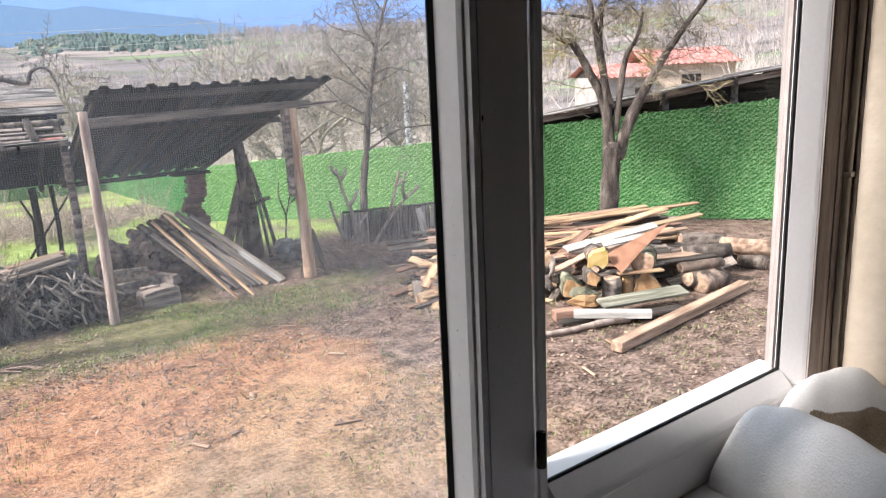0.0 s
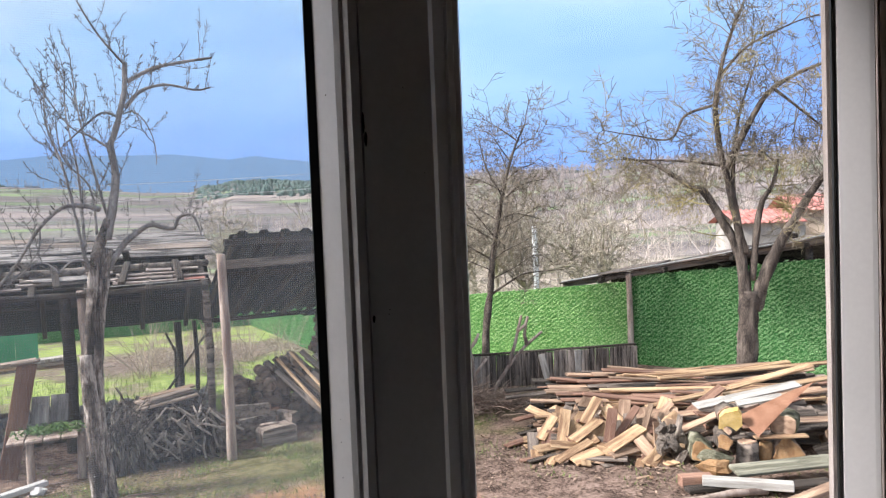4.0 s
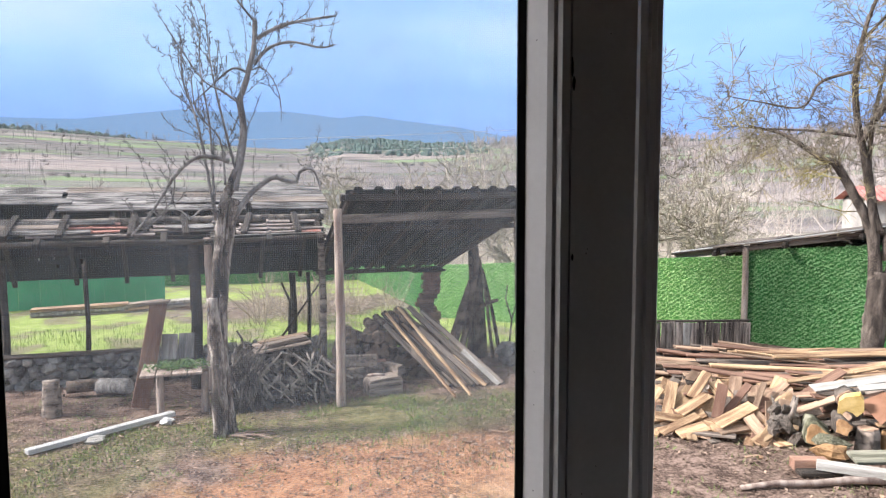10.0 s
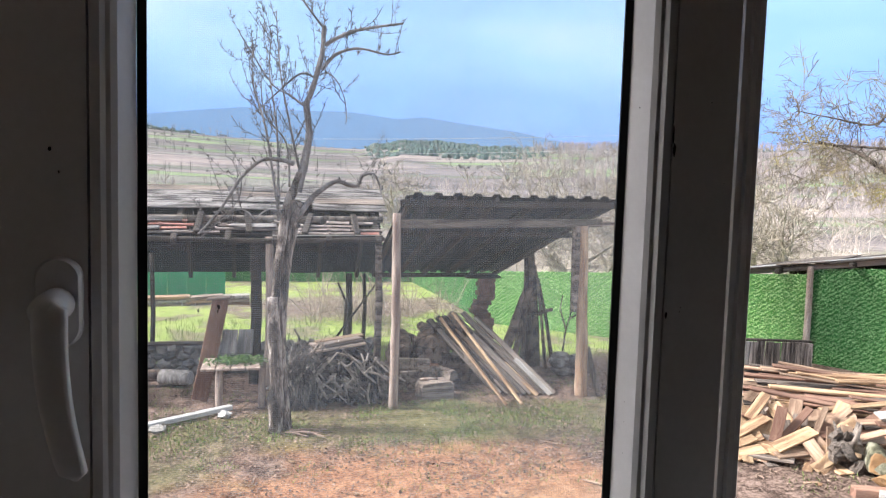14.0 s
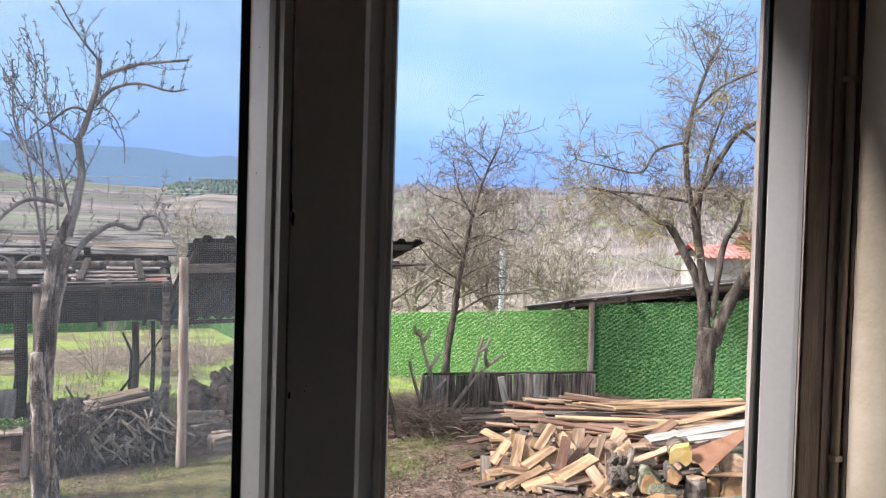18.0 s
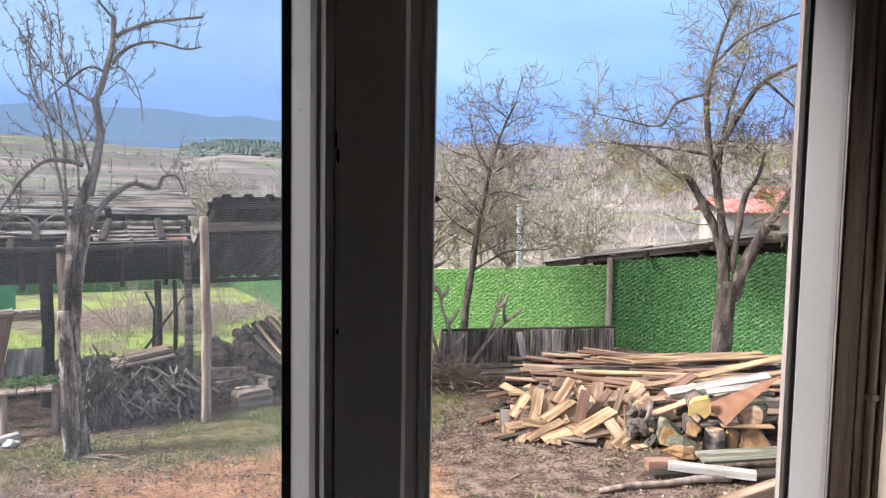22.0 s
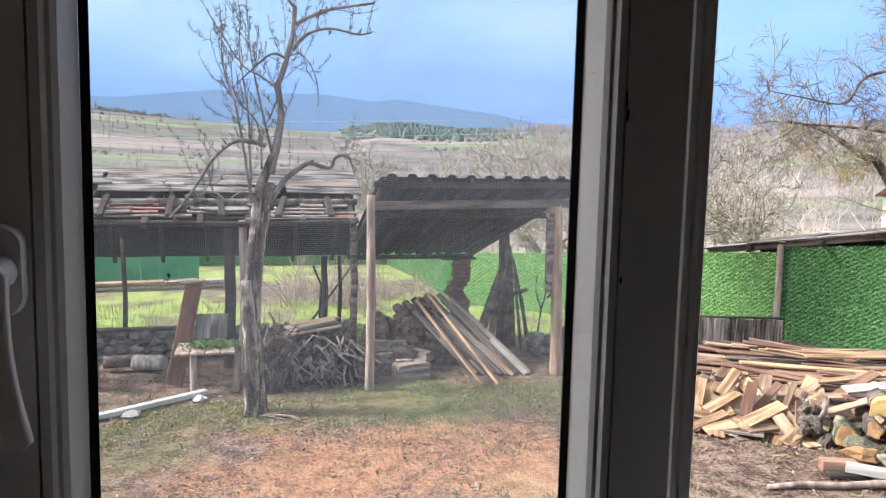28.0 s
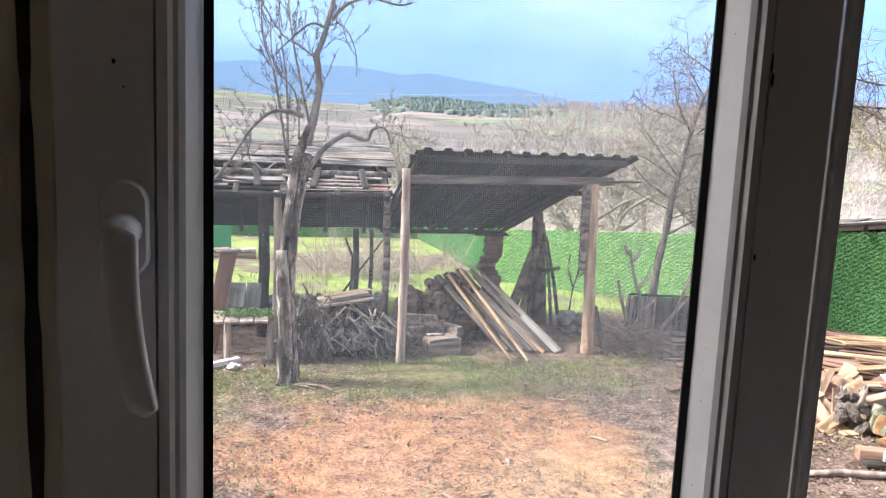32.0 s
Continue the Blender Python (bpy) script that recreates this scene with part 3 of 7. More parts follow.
# far hills, a glowing backdrop behind all the rest, haze put into their blue
hillmat = bpy.data.materials.new("far_hills")
hillmat.use_nodes = True
hn, hl = hillmat.node_tree.nodes, hillmat.node_tree.links
hn.clear()
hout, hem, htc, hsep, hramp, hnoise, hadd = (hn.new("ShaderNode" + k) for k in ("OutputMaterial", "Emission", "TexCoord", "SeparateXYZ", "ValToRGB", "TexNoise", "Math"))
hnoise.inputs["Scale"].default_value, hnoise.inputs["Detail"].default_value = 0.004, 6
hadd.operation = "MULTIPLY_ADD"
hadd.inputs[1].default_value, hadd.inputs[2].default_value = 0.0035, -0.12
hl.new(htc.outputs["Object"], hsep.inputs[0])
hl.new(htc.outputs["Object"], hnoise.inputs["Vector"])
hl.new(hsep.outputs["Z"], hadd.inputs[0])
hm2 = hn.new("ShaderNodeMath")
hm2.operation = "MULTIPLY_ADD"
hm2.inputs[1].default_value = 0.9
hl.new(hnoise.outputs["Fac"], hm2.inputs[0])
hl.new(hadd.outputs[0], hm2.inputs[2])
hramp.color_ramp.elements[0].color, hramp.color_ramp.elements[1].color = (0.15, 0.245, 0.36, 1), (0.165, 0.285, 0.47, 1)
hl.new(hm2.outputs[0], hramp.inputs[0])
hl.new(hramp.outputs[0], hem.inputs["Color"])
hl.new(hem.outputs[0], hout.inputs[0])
CREST_AT = (-62, -30, -26, -20, -15, -12.7, -10.9, -9, -7, -3, 0.5, 4, 7, 12, 40)
CREST = (0.030, 0.036, 0.055, 0.078, 0.0895, 0.0955, 0.0905, 0.0955, 0.0990, 0.0972, 0.0990, 0.0905, 0.0830, 0.0815, 0.075)
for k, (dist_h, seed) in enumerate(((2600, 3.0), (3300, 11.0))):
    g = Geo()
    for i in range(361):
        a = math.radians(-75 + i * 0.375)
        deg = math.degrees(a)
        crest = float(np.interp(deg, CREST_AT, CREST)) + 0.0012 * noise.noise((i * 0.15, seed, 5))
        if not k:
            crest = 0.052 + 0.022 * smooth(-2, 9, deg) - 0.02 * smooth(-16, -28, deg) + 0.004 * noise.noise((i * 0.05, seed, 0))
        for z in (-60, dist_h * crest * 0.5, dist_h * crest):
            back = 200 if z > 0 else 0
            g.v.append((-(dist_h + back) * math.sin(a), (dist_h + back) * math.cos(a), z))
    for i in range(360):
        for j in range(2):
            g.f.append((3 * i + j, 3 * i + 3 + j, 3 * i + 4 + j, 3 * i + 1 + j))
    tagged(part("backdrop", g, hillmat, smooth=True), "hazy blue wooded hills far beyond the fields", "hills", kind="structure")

# ---- the room round the camera ----
walls = (("wall_north", (-2.8, -0.24, 0.0, -0.607, 0.10, 3.9)), ("wall_north_sill", (-0.607, -0.24, 0.0, 0.95, 0.10, 1.925)),
         ("wall_north_lintel", (-0.607, -0.24, 3.16, 0.95, 0.10, 3.9)), ("wall_east", (0.768, -3.2, 0.9, 0.97, -0.242, 3.9)),
         ("wall_north_pier", (0.768, -0.24, 1.927, 0.97, 0.10, 3.158)), ("wall_west", (-2.8, -3.2, 0.9, -2.6, -0.242, 3.9)), ("wall_south", (-2.8, -3.4, 0.9, 0.97, -3.202, 3.9)))
for nm, b in walls:
    tagged(part(nm, Geo().box(*b), PLASTER if "north" in nm or "east" in nm else ROOMWALL), "cream plastered wall, rough and slightly stained", "wall", kind="structure")
tagged(part("floor", Geo().box(-2.6, -3.2, 0.9, 0.768, -0.242, 1.1), ROOMFLOOR), "brown room floor", "floor", kind="structure")
tagged(part("ceiling", Geo().box(-2.8, -3.4, 3.9, 0.97, 0.10, 4.05), ROOMWALL), "plastered ceiling", "ceiling", kind="structure")

# ---- the window ----
Z0, Z1 = 2.035, 3.03      # glass, bottom and top
ZB, ZT = 1.93, 3.15       # frame, bottom and top
win = thing("window_1", "white plastic window with a tilt sash and a fixed light", "window", kind="structure")
BEAD = [(-0.031, 0.028), (-0.020, 0.0075), (-0.0155, 0.0045), (-0.0120, 0.0040), (-0.0085, 0.0008), (-0.0012, 0.0), (-0.0012, 0.028)]
SASH = [(0.0008, 0.0), (0.066, 0.0), (0.0715, 0.003), (0.0745, 0.010), (0.0745, 0.055), (-0.020, 0.055), (-0.020, 0.0345), (0.0008, 0.030)]
sash = part("sash", Geo().profile(SASH, Z0 - 0.10, Z1 + 0.10, 2), PVC, win)
SL = -0.4655               # left edge of the sash glass
MIR = [(SL - 0.031 - x, y) for x, y in SASH][::-1]
part("stile", Geo().profile(MIR, Z0 - 0.10, Z1 + 0.10, 2), PVC, sash)
part("bead", Geo().profile(BEAD, Z0 - 0.03, Z1 + 0.03, 2), PVC, sash)
part("bead", Geo().profile([(SL - 0.031 - x, y) for x, y in BEAD][::-1], Z0 - 0.03, Z1 + 0.03, 2), PVC, sash)
for s, zz in ((-1, Z0), (1, Z1)):
    part("bead", Geo().profile([(y, zz + s * (x + 0.031)) for x, y in BEAD], SL - 0.001, -0.030, 0), PVC, sash)
    part("rail", Geo().profile([(y, zz + s * (x + 0.031)) for x, y in SASH], SL - 0.031, 0.0, 0), PVC, sash)
    part("gasket", Geo().box(SL, 0.0290, zz - 0.004, -0.031, 0.0308, zz + 0.004), RUBBER, sash)
part("gasket", Geo().box(-0.0385, 0.0288, Z0, -0.0305, 0.0308, Z1), RUBBER, sash)
part("gasket", Geo().box(SL, 0.0288, Z0, SL + 0.0075, 0.0308, Z1), RUBBER, sash)
pane = part("pane", Geo().box(SL - 0.005, 0.031, Z0 - 0.01, -0.026, 0.0345, Z1 + 0.01), dusty_glass, sash)
pane.visible_shadow = False
for hz in (2.11, 2.97):
    hinge = part("hinge", Geo().tube([(0.071, -0.006, hz - 0.022), (0.071, -0.006, hz + 0.022)], [0.006, 0.006], 10), DARKGAP, sash, "dark hinge pin", smooth=True)
# the post between the lights and the frame round them
MUL = [(0.052, 0.058), (0.052, 0.0235), (0.0930, 0.0235), (0.0936, 0.0275), (0.0944, 0.0275), (0.0950, 0.0205), (0.1000, 0.0198), (0.1020, 0.0215), (0.1065, 0.0205), (0.110, 0.0245), (0.110, 0.0305), (0.118, 0.045), (0.118, 0.078), (0.052, 0.078)]
part("mullion", Geo().profile(MUL, ZB, ZT, 2), PVC, win)
RX = 0.6465               # right edge of the fixed glass
RIGHT = [(RX + 0.0372, 0.0005), (RX + 0.0392, -0.002), (RX + 0.0415, 0.001), (RX + 0.0445, 0.001), (RX + 0.047, 0.005), (RX + 0.050, 0.001), (RX + 0.079, 0.001), (RX + 0.083, 0.006),
         (RX + 0.083, 0.078), (RX + 0.045, 0.078), (RX - 0.006, 0.0425), (RX - 0.006, 0.036), (RX + 0.0372, 0.036)]
# white frame plastic given a darker brown, its shade put into the colour
part("frame_right", Geo().profile(RIGHT, ZB, ZT, 2), DARKENEDTRIM, win, "frame strip browned to hold its shade")
RB = [(RX - 0.001, 0.024), (RX + 0.022, 0.003), (RX + 0.0268, 0.0), (RX + 0.0268, 0.034), (RX - 0.001, 0.034)]
part("bead", Geo().profile([(RX - 0.001, 0.024), (RX + 0.031, 0.003), (RX + 0.0366, 0.0), (RX + 0.0366, 0.034), (RX - 0.001, 0.034)], Z0 - 0.028, Z1 + 0.028, 2), PVC, win)
part("bead", Geo().profile([(y, Z0 - (x - RX)) for x, y in RB], 0.110, RX + 0.0005, 0), PVC, win)
part("bead", Geo().profile([(y, Z1 + (x - RX)) for x, y in RB], 0.110, RX + 0.0005, 0), PVC, win)
part("gasket", Geo().box(RX - 0.0085, 0.0262, Z0, RX - 0.0005, 0.0287, Z1), RUBBER, win)
part("gasket", Geo().box(0.110, 0.0262, Z0, RX - 0.0085, 0.0287, Z0 + 0.006), RUBBER, win)
fixed = part("pane", Geo().box(0.108, 0.029, Z0 - 0.01, RX + 0.004, 0.0325, Z1 + 0.01), glass, win)
fixed.visible_shadow = False
part("frame_bottom", Geo().profile([(0.0005, Z0 - 0.0275), (-0.002, Z0 - 0.032), (0.001, Z0 - 0.038), (0.001, ZB + 0.002), (0.078, ZB + 0.002), (0.078, Z0 - 0.004), (0.036, Z0 - 0.004), (0.036, Z0 - 0.0275)], 0.1185, RX + 0.027, 0), PVC, win)
part("frame_bottom", Geo().box(-0.60, 0.0565, ZB, 0.0515, 0.078, Z0 - 0.03), PVC, win)
part("frame_top", Geo().box(-0.60, 0.036, Z1 + 0.029, 0.73, 0.0785, ZT), PVC, win)
part("frame_left", Geo().profile([(-0.606, 0.0235), (-0.5500, 0.0235), (-0.5500, 0.0785), (-0.606, 0.0785)], ZB, ZT, 2), PVC, win)
# smeared plaster with a dark crack between the frame and the cable
part("reveal_strip", Geo().profile([(RX + 0.0835, 0.004), (RX + 0.092, 0.002), (RX + 0.0925, 0.012), (RX + 0.0950, 0.012), (RX + 0.0955, 0.001), (RX + 0.108, -0.001), (RX + 0.1210, -0.002), (RX + 0.1210, 0.06), (RX + 0.0835, 0.06)], ZB, ZT, 2), DARKENEDTRIM, win, "brown plaster strip with a crack")
# the ragged dark gap between frame and plaster on the handle side
g = Geo()
for k in range(60):
    z = ZB + k * 0.024
    w = 0.0044 + 0.002 * noise.noise((z * 9, 0, 0)) + 0.0016 * noise.noise((z * 31, 2, 0))
    g.v += [(-0.5785 - w, -0.0025, z), (-0.5785 + w, -0.0025, z), (-0.5785 + w, 0.022, z), (-0.5785 - w, 0.022, z)]
    if k:
        a = 4 * k
        g.f += [(a - 4 + j, a - 4 + (j + 1) % 4, a + (j + 1) % 4, a + j) for j in range(4)]
part("sealing_foam", g, DARKGAP, win, "dark ragged foam seam")
part("plaster_edge", Geo().profile([(-0.5795, 0.022), (-0.5800, -0.001), (-0.5900, -0.004), (-0.6068, -0.016), (-0.6068, 0.022)], 1.927, 3.158, 2), PLASTER, win)
part("seam_strip", Geo().profile([(-0.5775, -0.001), (-0.5630, -0.0018), (-0.5590, 0.003), (-0.5590, 0.022), (-0.5775, 0.022)], ZB, ZT, 2), PLASTER, win, "smeared plaster beside the sash")
# the handle
HX, HZ = -0.5165, 2.512
g = Geo()
ring = [(HX + 0.0165 * math.cos(t), HZ + (0.0185 if math.sin(t) > 0 else -0.0185) + 0.0165 * math.sin(t)) for t in [math.pi * 2 * k / 28 for k in range(28)]]
g.v += [(x, -0.0005, z) for x, z in ring] + [(x, -0.009, z) for x, z in ring] + [(HX + (x - HX) * 0.9, -0.012, HZ + (z - HZ) * 0.95) for x, z in ring]
g.f += [(r * 28 + k, r * 28 + (k + 1) % 28, (r + 1) * 28 + (k + 1) % 28, (r + 1) * 28 + k) for r in (0, 1) for k in range(28)] + [tuple(range(56, 84))]
part("handle_plate", g, PVC, sash, smooth=False)
g = Geo().tube([(HX, -0.008, HZ), (HX, -0.030, HZ), (HX, -0.040, HZ - 0.002), (HX + 0.001, -0.046, HZ - 0.006)], [0.0125, 0.0125, 0.0135, 0.009], 16)
part("handle_neck", g, PVC, sash, smooth=True)
g = Geo()
for k in range(21):
    t = k / 20
    cx, cz, cy = HX + 0.0025 + 0.0155 * t * t, HZ + 0.008 - 0.134 * t, -0.044 - 0.008 * math.sin(math.pi * t) + 0.001 * t
    rim = math.sqrt(max(0.02, 1 - (max(0.0, t - 0.93) / 0.07) ** 2)) * math.sqrt(max(0.02, 1 - (max(0.0, 0.07 - t) / 0.07) ** 2))
    w, d = (0.0120 - 0.0022 * t) * rim, 0.0060 * rim
    for a in [math.pi * 2 * (j + 0.5) / 14 for j in range(14)]:
        ca, sa = math.cos(a), math.sin(a)
        g.v.append((cx + w * math.copysign(abs(ca) ** 0.5, ca), cy + d * math.copysign(abs(sa) ** 0.5, sa), cz))
    if k:
        g.f += [((k - 1) * 14 + j, (k - 1) * 14 + (j + 1) % 14, k * 14 + (j + 1) % 14, k * 14 + j) for j in range(14)]
g.f += [tuple(range(14))[::-1], tuple(range(20 * 14, 21 * 14))]
part("handle_lever", g, PVC, sash, "white curved lever", smooth=True)
# specks and streaks on the sash
rnd = random.Random(5)
for x, z, w, h in [(0.0008, 2.662, 0.0022, 0.016), (0.0025, 2.648, 0.0030, 0.012), (0.003, 2.494, 0.0022, 0.006), (0.017, 2.497, 0.0010, 0.0012), (0.018, 2.501, 0.001, 0.001), (-0.523, 2.628, 0.0028, 0.0030), (-0.517, 2.611, 0.0012, 0.002)] + \
        [(rnd.uniform(0.004, 0.06), rnd.uniform(2.1, 2.9), rnd.uniform(0.0004, 0.0009), rnd.uniform(0.0004, 0.0012)) for _ in range(9)]:
    g = Geo().rock(1.0, int(z * 1000), 1.0, 0.3)
    part("speck", g, SPECKSHADE, sash, m=Matrix.Translation((x, -0.0002, z)) @ Matrix.Diagonal((w * 0.45, 0.0004, h * 0.55, 1)))
for k in range(9):
    z, s = rnd.uniform(2.1, 2.95), rnd.uniform(0.0004, 0.0008)
    part("speck", Geo().rock(1.0, k, 1.0, 0.3), SPECKSHADE, sash, m=Matrix.Translation((-0.0255, 0.0178 - 0.0003, z)) @ Matrix.Diagonal((s * 0.6, s * 0.6, s * 0.8, 1)))
for x, z, s in ((-0.4017, 2.5012, 1.5), (-0.4025, 2.4975, 0.9), (-0.431, 2.5038, 0.9), (-0.4182, 2.4983, 1.0), (-0.4205, 2.5042, 0.7), (-0.4184, 2.3982, 1.0), (-0.4461, 2.4022, 0.9), (-0.4588, 2.3358, 0.8), (-0.30, 2.47, 0.6), (-0.22, 2.39, 0.5)):
    part("paint_speck", Geo().rock(1.0, int(z * 3000), 1.0, 0.3), CONCRETE, sash, "tiny white paint fleck on the glass", m=Matrix.Translation((x, 0.0307, z)) @ Matrix.Diagonal((s * 0.0008, 0.0003, s * 0.0013, 1)))
sill = tagged(part("window_sill", Geo().box(-0.605, -0.30, 1.9262, 0.766, 0.0, 1.929), PVC), "white window board below the window", "window sill", kind="structure")
# painted cable in the corner beside the window
pts = [(0.7610 + 0.0010 * noise.noise((z * 3, 0, 1)), -0.0075 + 0.002 * noise.noise((z * 2, 5, 1)), z) for z in [1.93 + 0.043 * k for k in range(29)]]
cable = tagged(pole("cable", pts, [0.0058] * 29, CABLE, n=10), "cream painted cable running up beside the window frame", "cable")
for z in (2.35, 2.86):
    part("cable_clip", Geo().box(0.7535, -0.0150, z - 0.004, 0.767, 0.0, z + 0.004, c=0.001), CABLE, cable)
# ragged band of mould on the plaster behind the cable
g = Geo()
for k in range(80):
    z = 1.935 + k * 0.0155
    w = 0.0060 + 0.0035 * noise.noise((z * 7, 3, 0)) + 0.0020 * noise.noise((z * 28, 6, 0))
    g.v += [(0.7662, -0.0130, z), (0.7662, -0.0135 - w, z), (0.7682, -0.0135 - w, z), (0.7682, -0.0130, z)]
    if k:
        a = 4 * k
        g.f += [(a - 4 + j, a - 4 + (j + 1) % 4, a + (j + 1) % 4, a + j) for j in range(4)]
tagged(part("trim_mould", g, MOULD), "dark ragged mould band on the plaster beside the cable", "mould", kind="structure")
# white plush blanket heaped on the window board
def drape(x, y):
    """Height of the heaped blanket over the board."""
    u, v = (x - 0.585) / 0.180, (y + 0.150) / 0.148
    m = max(0.0, 1 - u ** 4) * max(0.0, 1 - v ** 4)
    fold = 0.0
    for ax, ay, bx, by, w, top in ((0.47, -0.02, 0.445, -0.24, 0.066, 1.05), (0.445, -0.24, 0.72, -0.25, 0.052, 0.95), (0.61, 0.0, 0.77, -0.085, 0.050, 1.0), (0.47, -0.02, 0.61, 0.0, 0.045, 0.75)):
        t = max(0.0, min(1.0, ((x - ax) * (bx - ax) + (y - ay) * (by - ay)) / ((bx - ax) ** 2 + (by - ay) ** 2)))
        fold = max(fold, top * math.exp(-(math.hypot(x - ax - t * (bx - ax), y - ay - t * (by - ay)) / w) ** 2))
    h = 0.022 + 0.105 * fold + 0.014 * noise.noise((x * 9, y * 9, 1)) + 0.006 * noise.noise((x * 26, y * 26, 4))
    return 0.006 + h * m ** 0.33


def cloth(name, x0, x1, y0, y1, n, k, lift, mat, parent, keep=None, label=""):
    g = Geo()
    for i in range(n + 1):
        for j in range(k + 1):
            x, y = x0 + (x1 - x0) * i / n, y0 + (y1 - y0) * j / k
            g.v.append((x, y, 1.9292 + drape(x, y) + lift))
    g.f = [(i * (k + 1) + j, (i + 1) * (k + 1) + j, (i + 1) * (k + 1) + j + 1, i * (k + 1) + j + 1) for i in range(n) for j in range(k)]
    if keep:
        g.f = [f for f in g.f if keep(*g.v[f[0]][:2])]
    else:
        ring = [i * (k + 1) for i in range(n + 1)] + [n * (k + 1) + j for j in range(1, k + 1)] + [i * (k + 1) + k for i in range(n - 1, -1, -1)] + [j for j in range(k - 1, 0, -1)]
        c = len(g.v)
        g.v += [(g.v[q][0], g.v[q][1], 1.9292) for q in ring]
        g.f += [(ring[q], c + q, c + (q + 1) % len(ring), ring[(q + 1) % len(ring)]) for q in range(len(ring))]
        g.f.append(tuple(range(c + len(ring) - 1, c - 1, -1)))
    return part(name, g, mat, parent, label, smooth=True)


blanket = thing("plush_blanket", "white and beige plush blanket heaped on the window board", "blanket")
cloth("cover", 0.404, 0.764, -0.299, -0.008, 58, 44, 0.0, PLUSH, blanket)
# low folds get a browner beige, their shade put into the colour
cloth("lining", 0.50, 0.762, -0.22, -0.03, 170, 120, 0.0012, PLUSHSHADED, blanket,
      lambda x, y: drape(x, y) + 0.016 * noise.noise((x * 22, y * 22, 3)) < 0.062 and x > 0.52, "beige plush in the fold, browned for its shade")

# insect screen outside the sash
g = Geo()
pitch, wire = 0.0019, 0.000095
for k in range(int((0.475) / pitch)):
    x = SL - 0.02 + k * pitch
    g.box(x, 0.0860, Z0 - 0.03, x + wire, 0.0862, Z1 + 0.03)
for k in range(int((Z1 - Z0 + 0.06) / pitch)):
    z = Z0 - 0.03 + k * pitch
    g.box(SL - 0.02, 0.0858, z, 0.015, 0.0860, z + wire)
screen = thing("insect_screen", "grey insect screen outside the opening sash", "insect screen")
tagged(part("net", g, NET, screen), kind="stuff")
part("screen_frame", Geo().box(-0.492, 0.080, Z0 - 0.06, -0.477, 0.092, Z1 + 0.06), PVC, screen)
part("screen_frame", Geo().box(0.014, 0.080, Z0 - 0.06, 0.029, 0.092, Z1 + 0.06), PVC, screen)
part("screen_frame", Geo().box(-0.477, 0.080, Z0 - 0.06, 0.014, 0.092, Z0 - 0.03), PVC, screen)
part("screen_frame", Geo().box(-0.477, 0.080, Z1 + 0.03, 0.014, 0.092, Z1 + 0.06), PVC, screen)


# ---- the black lean-to ----
def corrugated(x0, x1, front, back, zf, zb, step, mat, skew=0.0, n=6, thick=0.006):
    """Ribbed roofing from a front edge to a back edge."""
    g, cols = Geo(), []
    k = int(round((x1 - x0) / step))
    for i in range(k):
        for u, h in ((0.0, 0.0), (0.30, 0.0), (0.42, 0.034), (0.72, 0.034), (0.84, 0.0)):
            cols.append(((i + u) / k, h))
    cols.append((1.0, 0.0))
    for j in range(n + 1):
        t = j / n
        for u, h in cols:
            x = x0 + u * (x1 - x0) + t * skew * u
            y = front[0] + u * (front[1] - front[0]) + t * (back - front[0])
            z = zf + t * (zb - zf) + h + 0.02 * noise.noise((x * 0.9, y * 0.7, 3))
            g.v.append((x, y, z))
    m = len(cols)
    g.f = [(j * m + i, j * m + i + 1, j * m + m + i + 1, j * m + m + i) for j in range(n) for i in range(m - 1)]
    nv = len(g.v)
    g.v += [(x, y, z - thick) for x, y, z in g.v[:nv]]
    g.f += [tuple(nv + q for q in f[::-1]) for f in g.f[:]]
    g.f += [(i, i + nv, i + 1 + nv, i + 1) for i in range(m - 1)]
    g.f += [(j * m, j * m + m, j * m + m + nv, j * m + nv) for j in range(n)] + [(j * m + m - 1, j * m + m - 1 + nv, j * m + 2 * m - 1 + nv, j * m + 2 * m - 1) for j in range(n)]
    return g


shed = thing("lean_to_shed", "open lean-to with a black corrugated roof on rough posts", "shed")
part("roof", corrugated(1.36, 4.30, (7.84, 8.08), 10.45, 2.50, 1.28, 0.245, TARBLACK, skew=-0.95), TARBLACK, shed)
pole("post", [(1.26, 7.83, -0.05), (1.27, 7.83, 1.0), (1.25, 7.82, 2.28)], [0.056, 0.052, 0.048], POSTWOOD, shed, "pinkish-grey debarked post")
post = pole("post", [(3.74, 8.05, -0.05), (3.71, 8.05, 0.9), (3.66, 8.05, 2.16)], [0.080, 0.072, 0.070], NEWPOST, shed, "pale split post with torn bark")
part("bark_slab", Geo().tube([(3.575, 8.03, 1.08), (3.58, 8.03, 1.6), (3.57, 8.03, 2.16)], [0.045, 0.055, 0.055], 7), OLDWOOD, post, "grey slab beside the post")
board("brace", (3.95, 7.98, 0.0), (3.80, 8.06, 0.62), 0.07, 0.03, OLDWOOD, shed, 80)
board("beam", (1.22, 7.82, 2.16), (3.92, 8.06, 2.20), 0.06, 0.10, OLDWOOD, shed)
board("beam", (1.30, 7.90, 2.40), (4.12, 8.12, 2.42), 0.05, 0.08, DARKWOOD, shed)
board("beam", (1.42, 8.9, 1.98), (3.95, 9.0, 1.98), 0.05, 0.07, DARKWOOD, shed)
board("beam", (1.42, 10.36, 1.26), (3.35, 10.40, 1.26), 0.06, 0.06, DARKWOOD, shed)
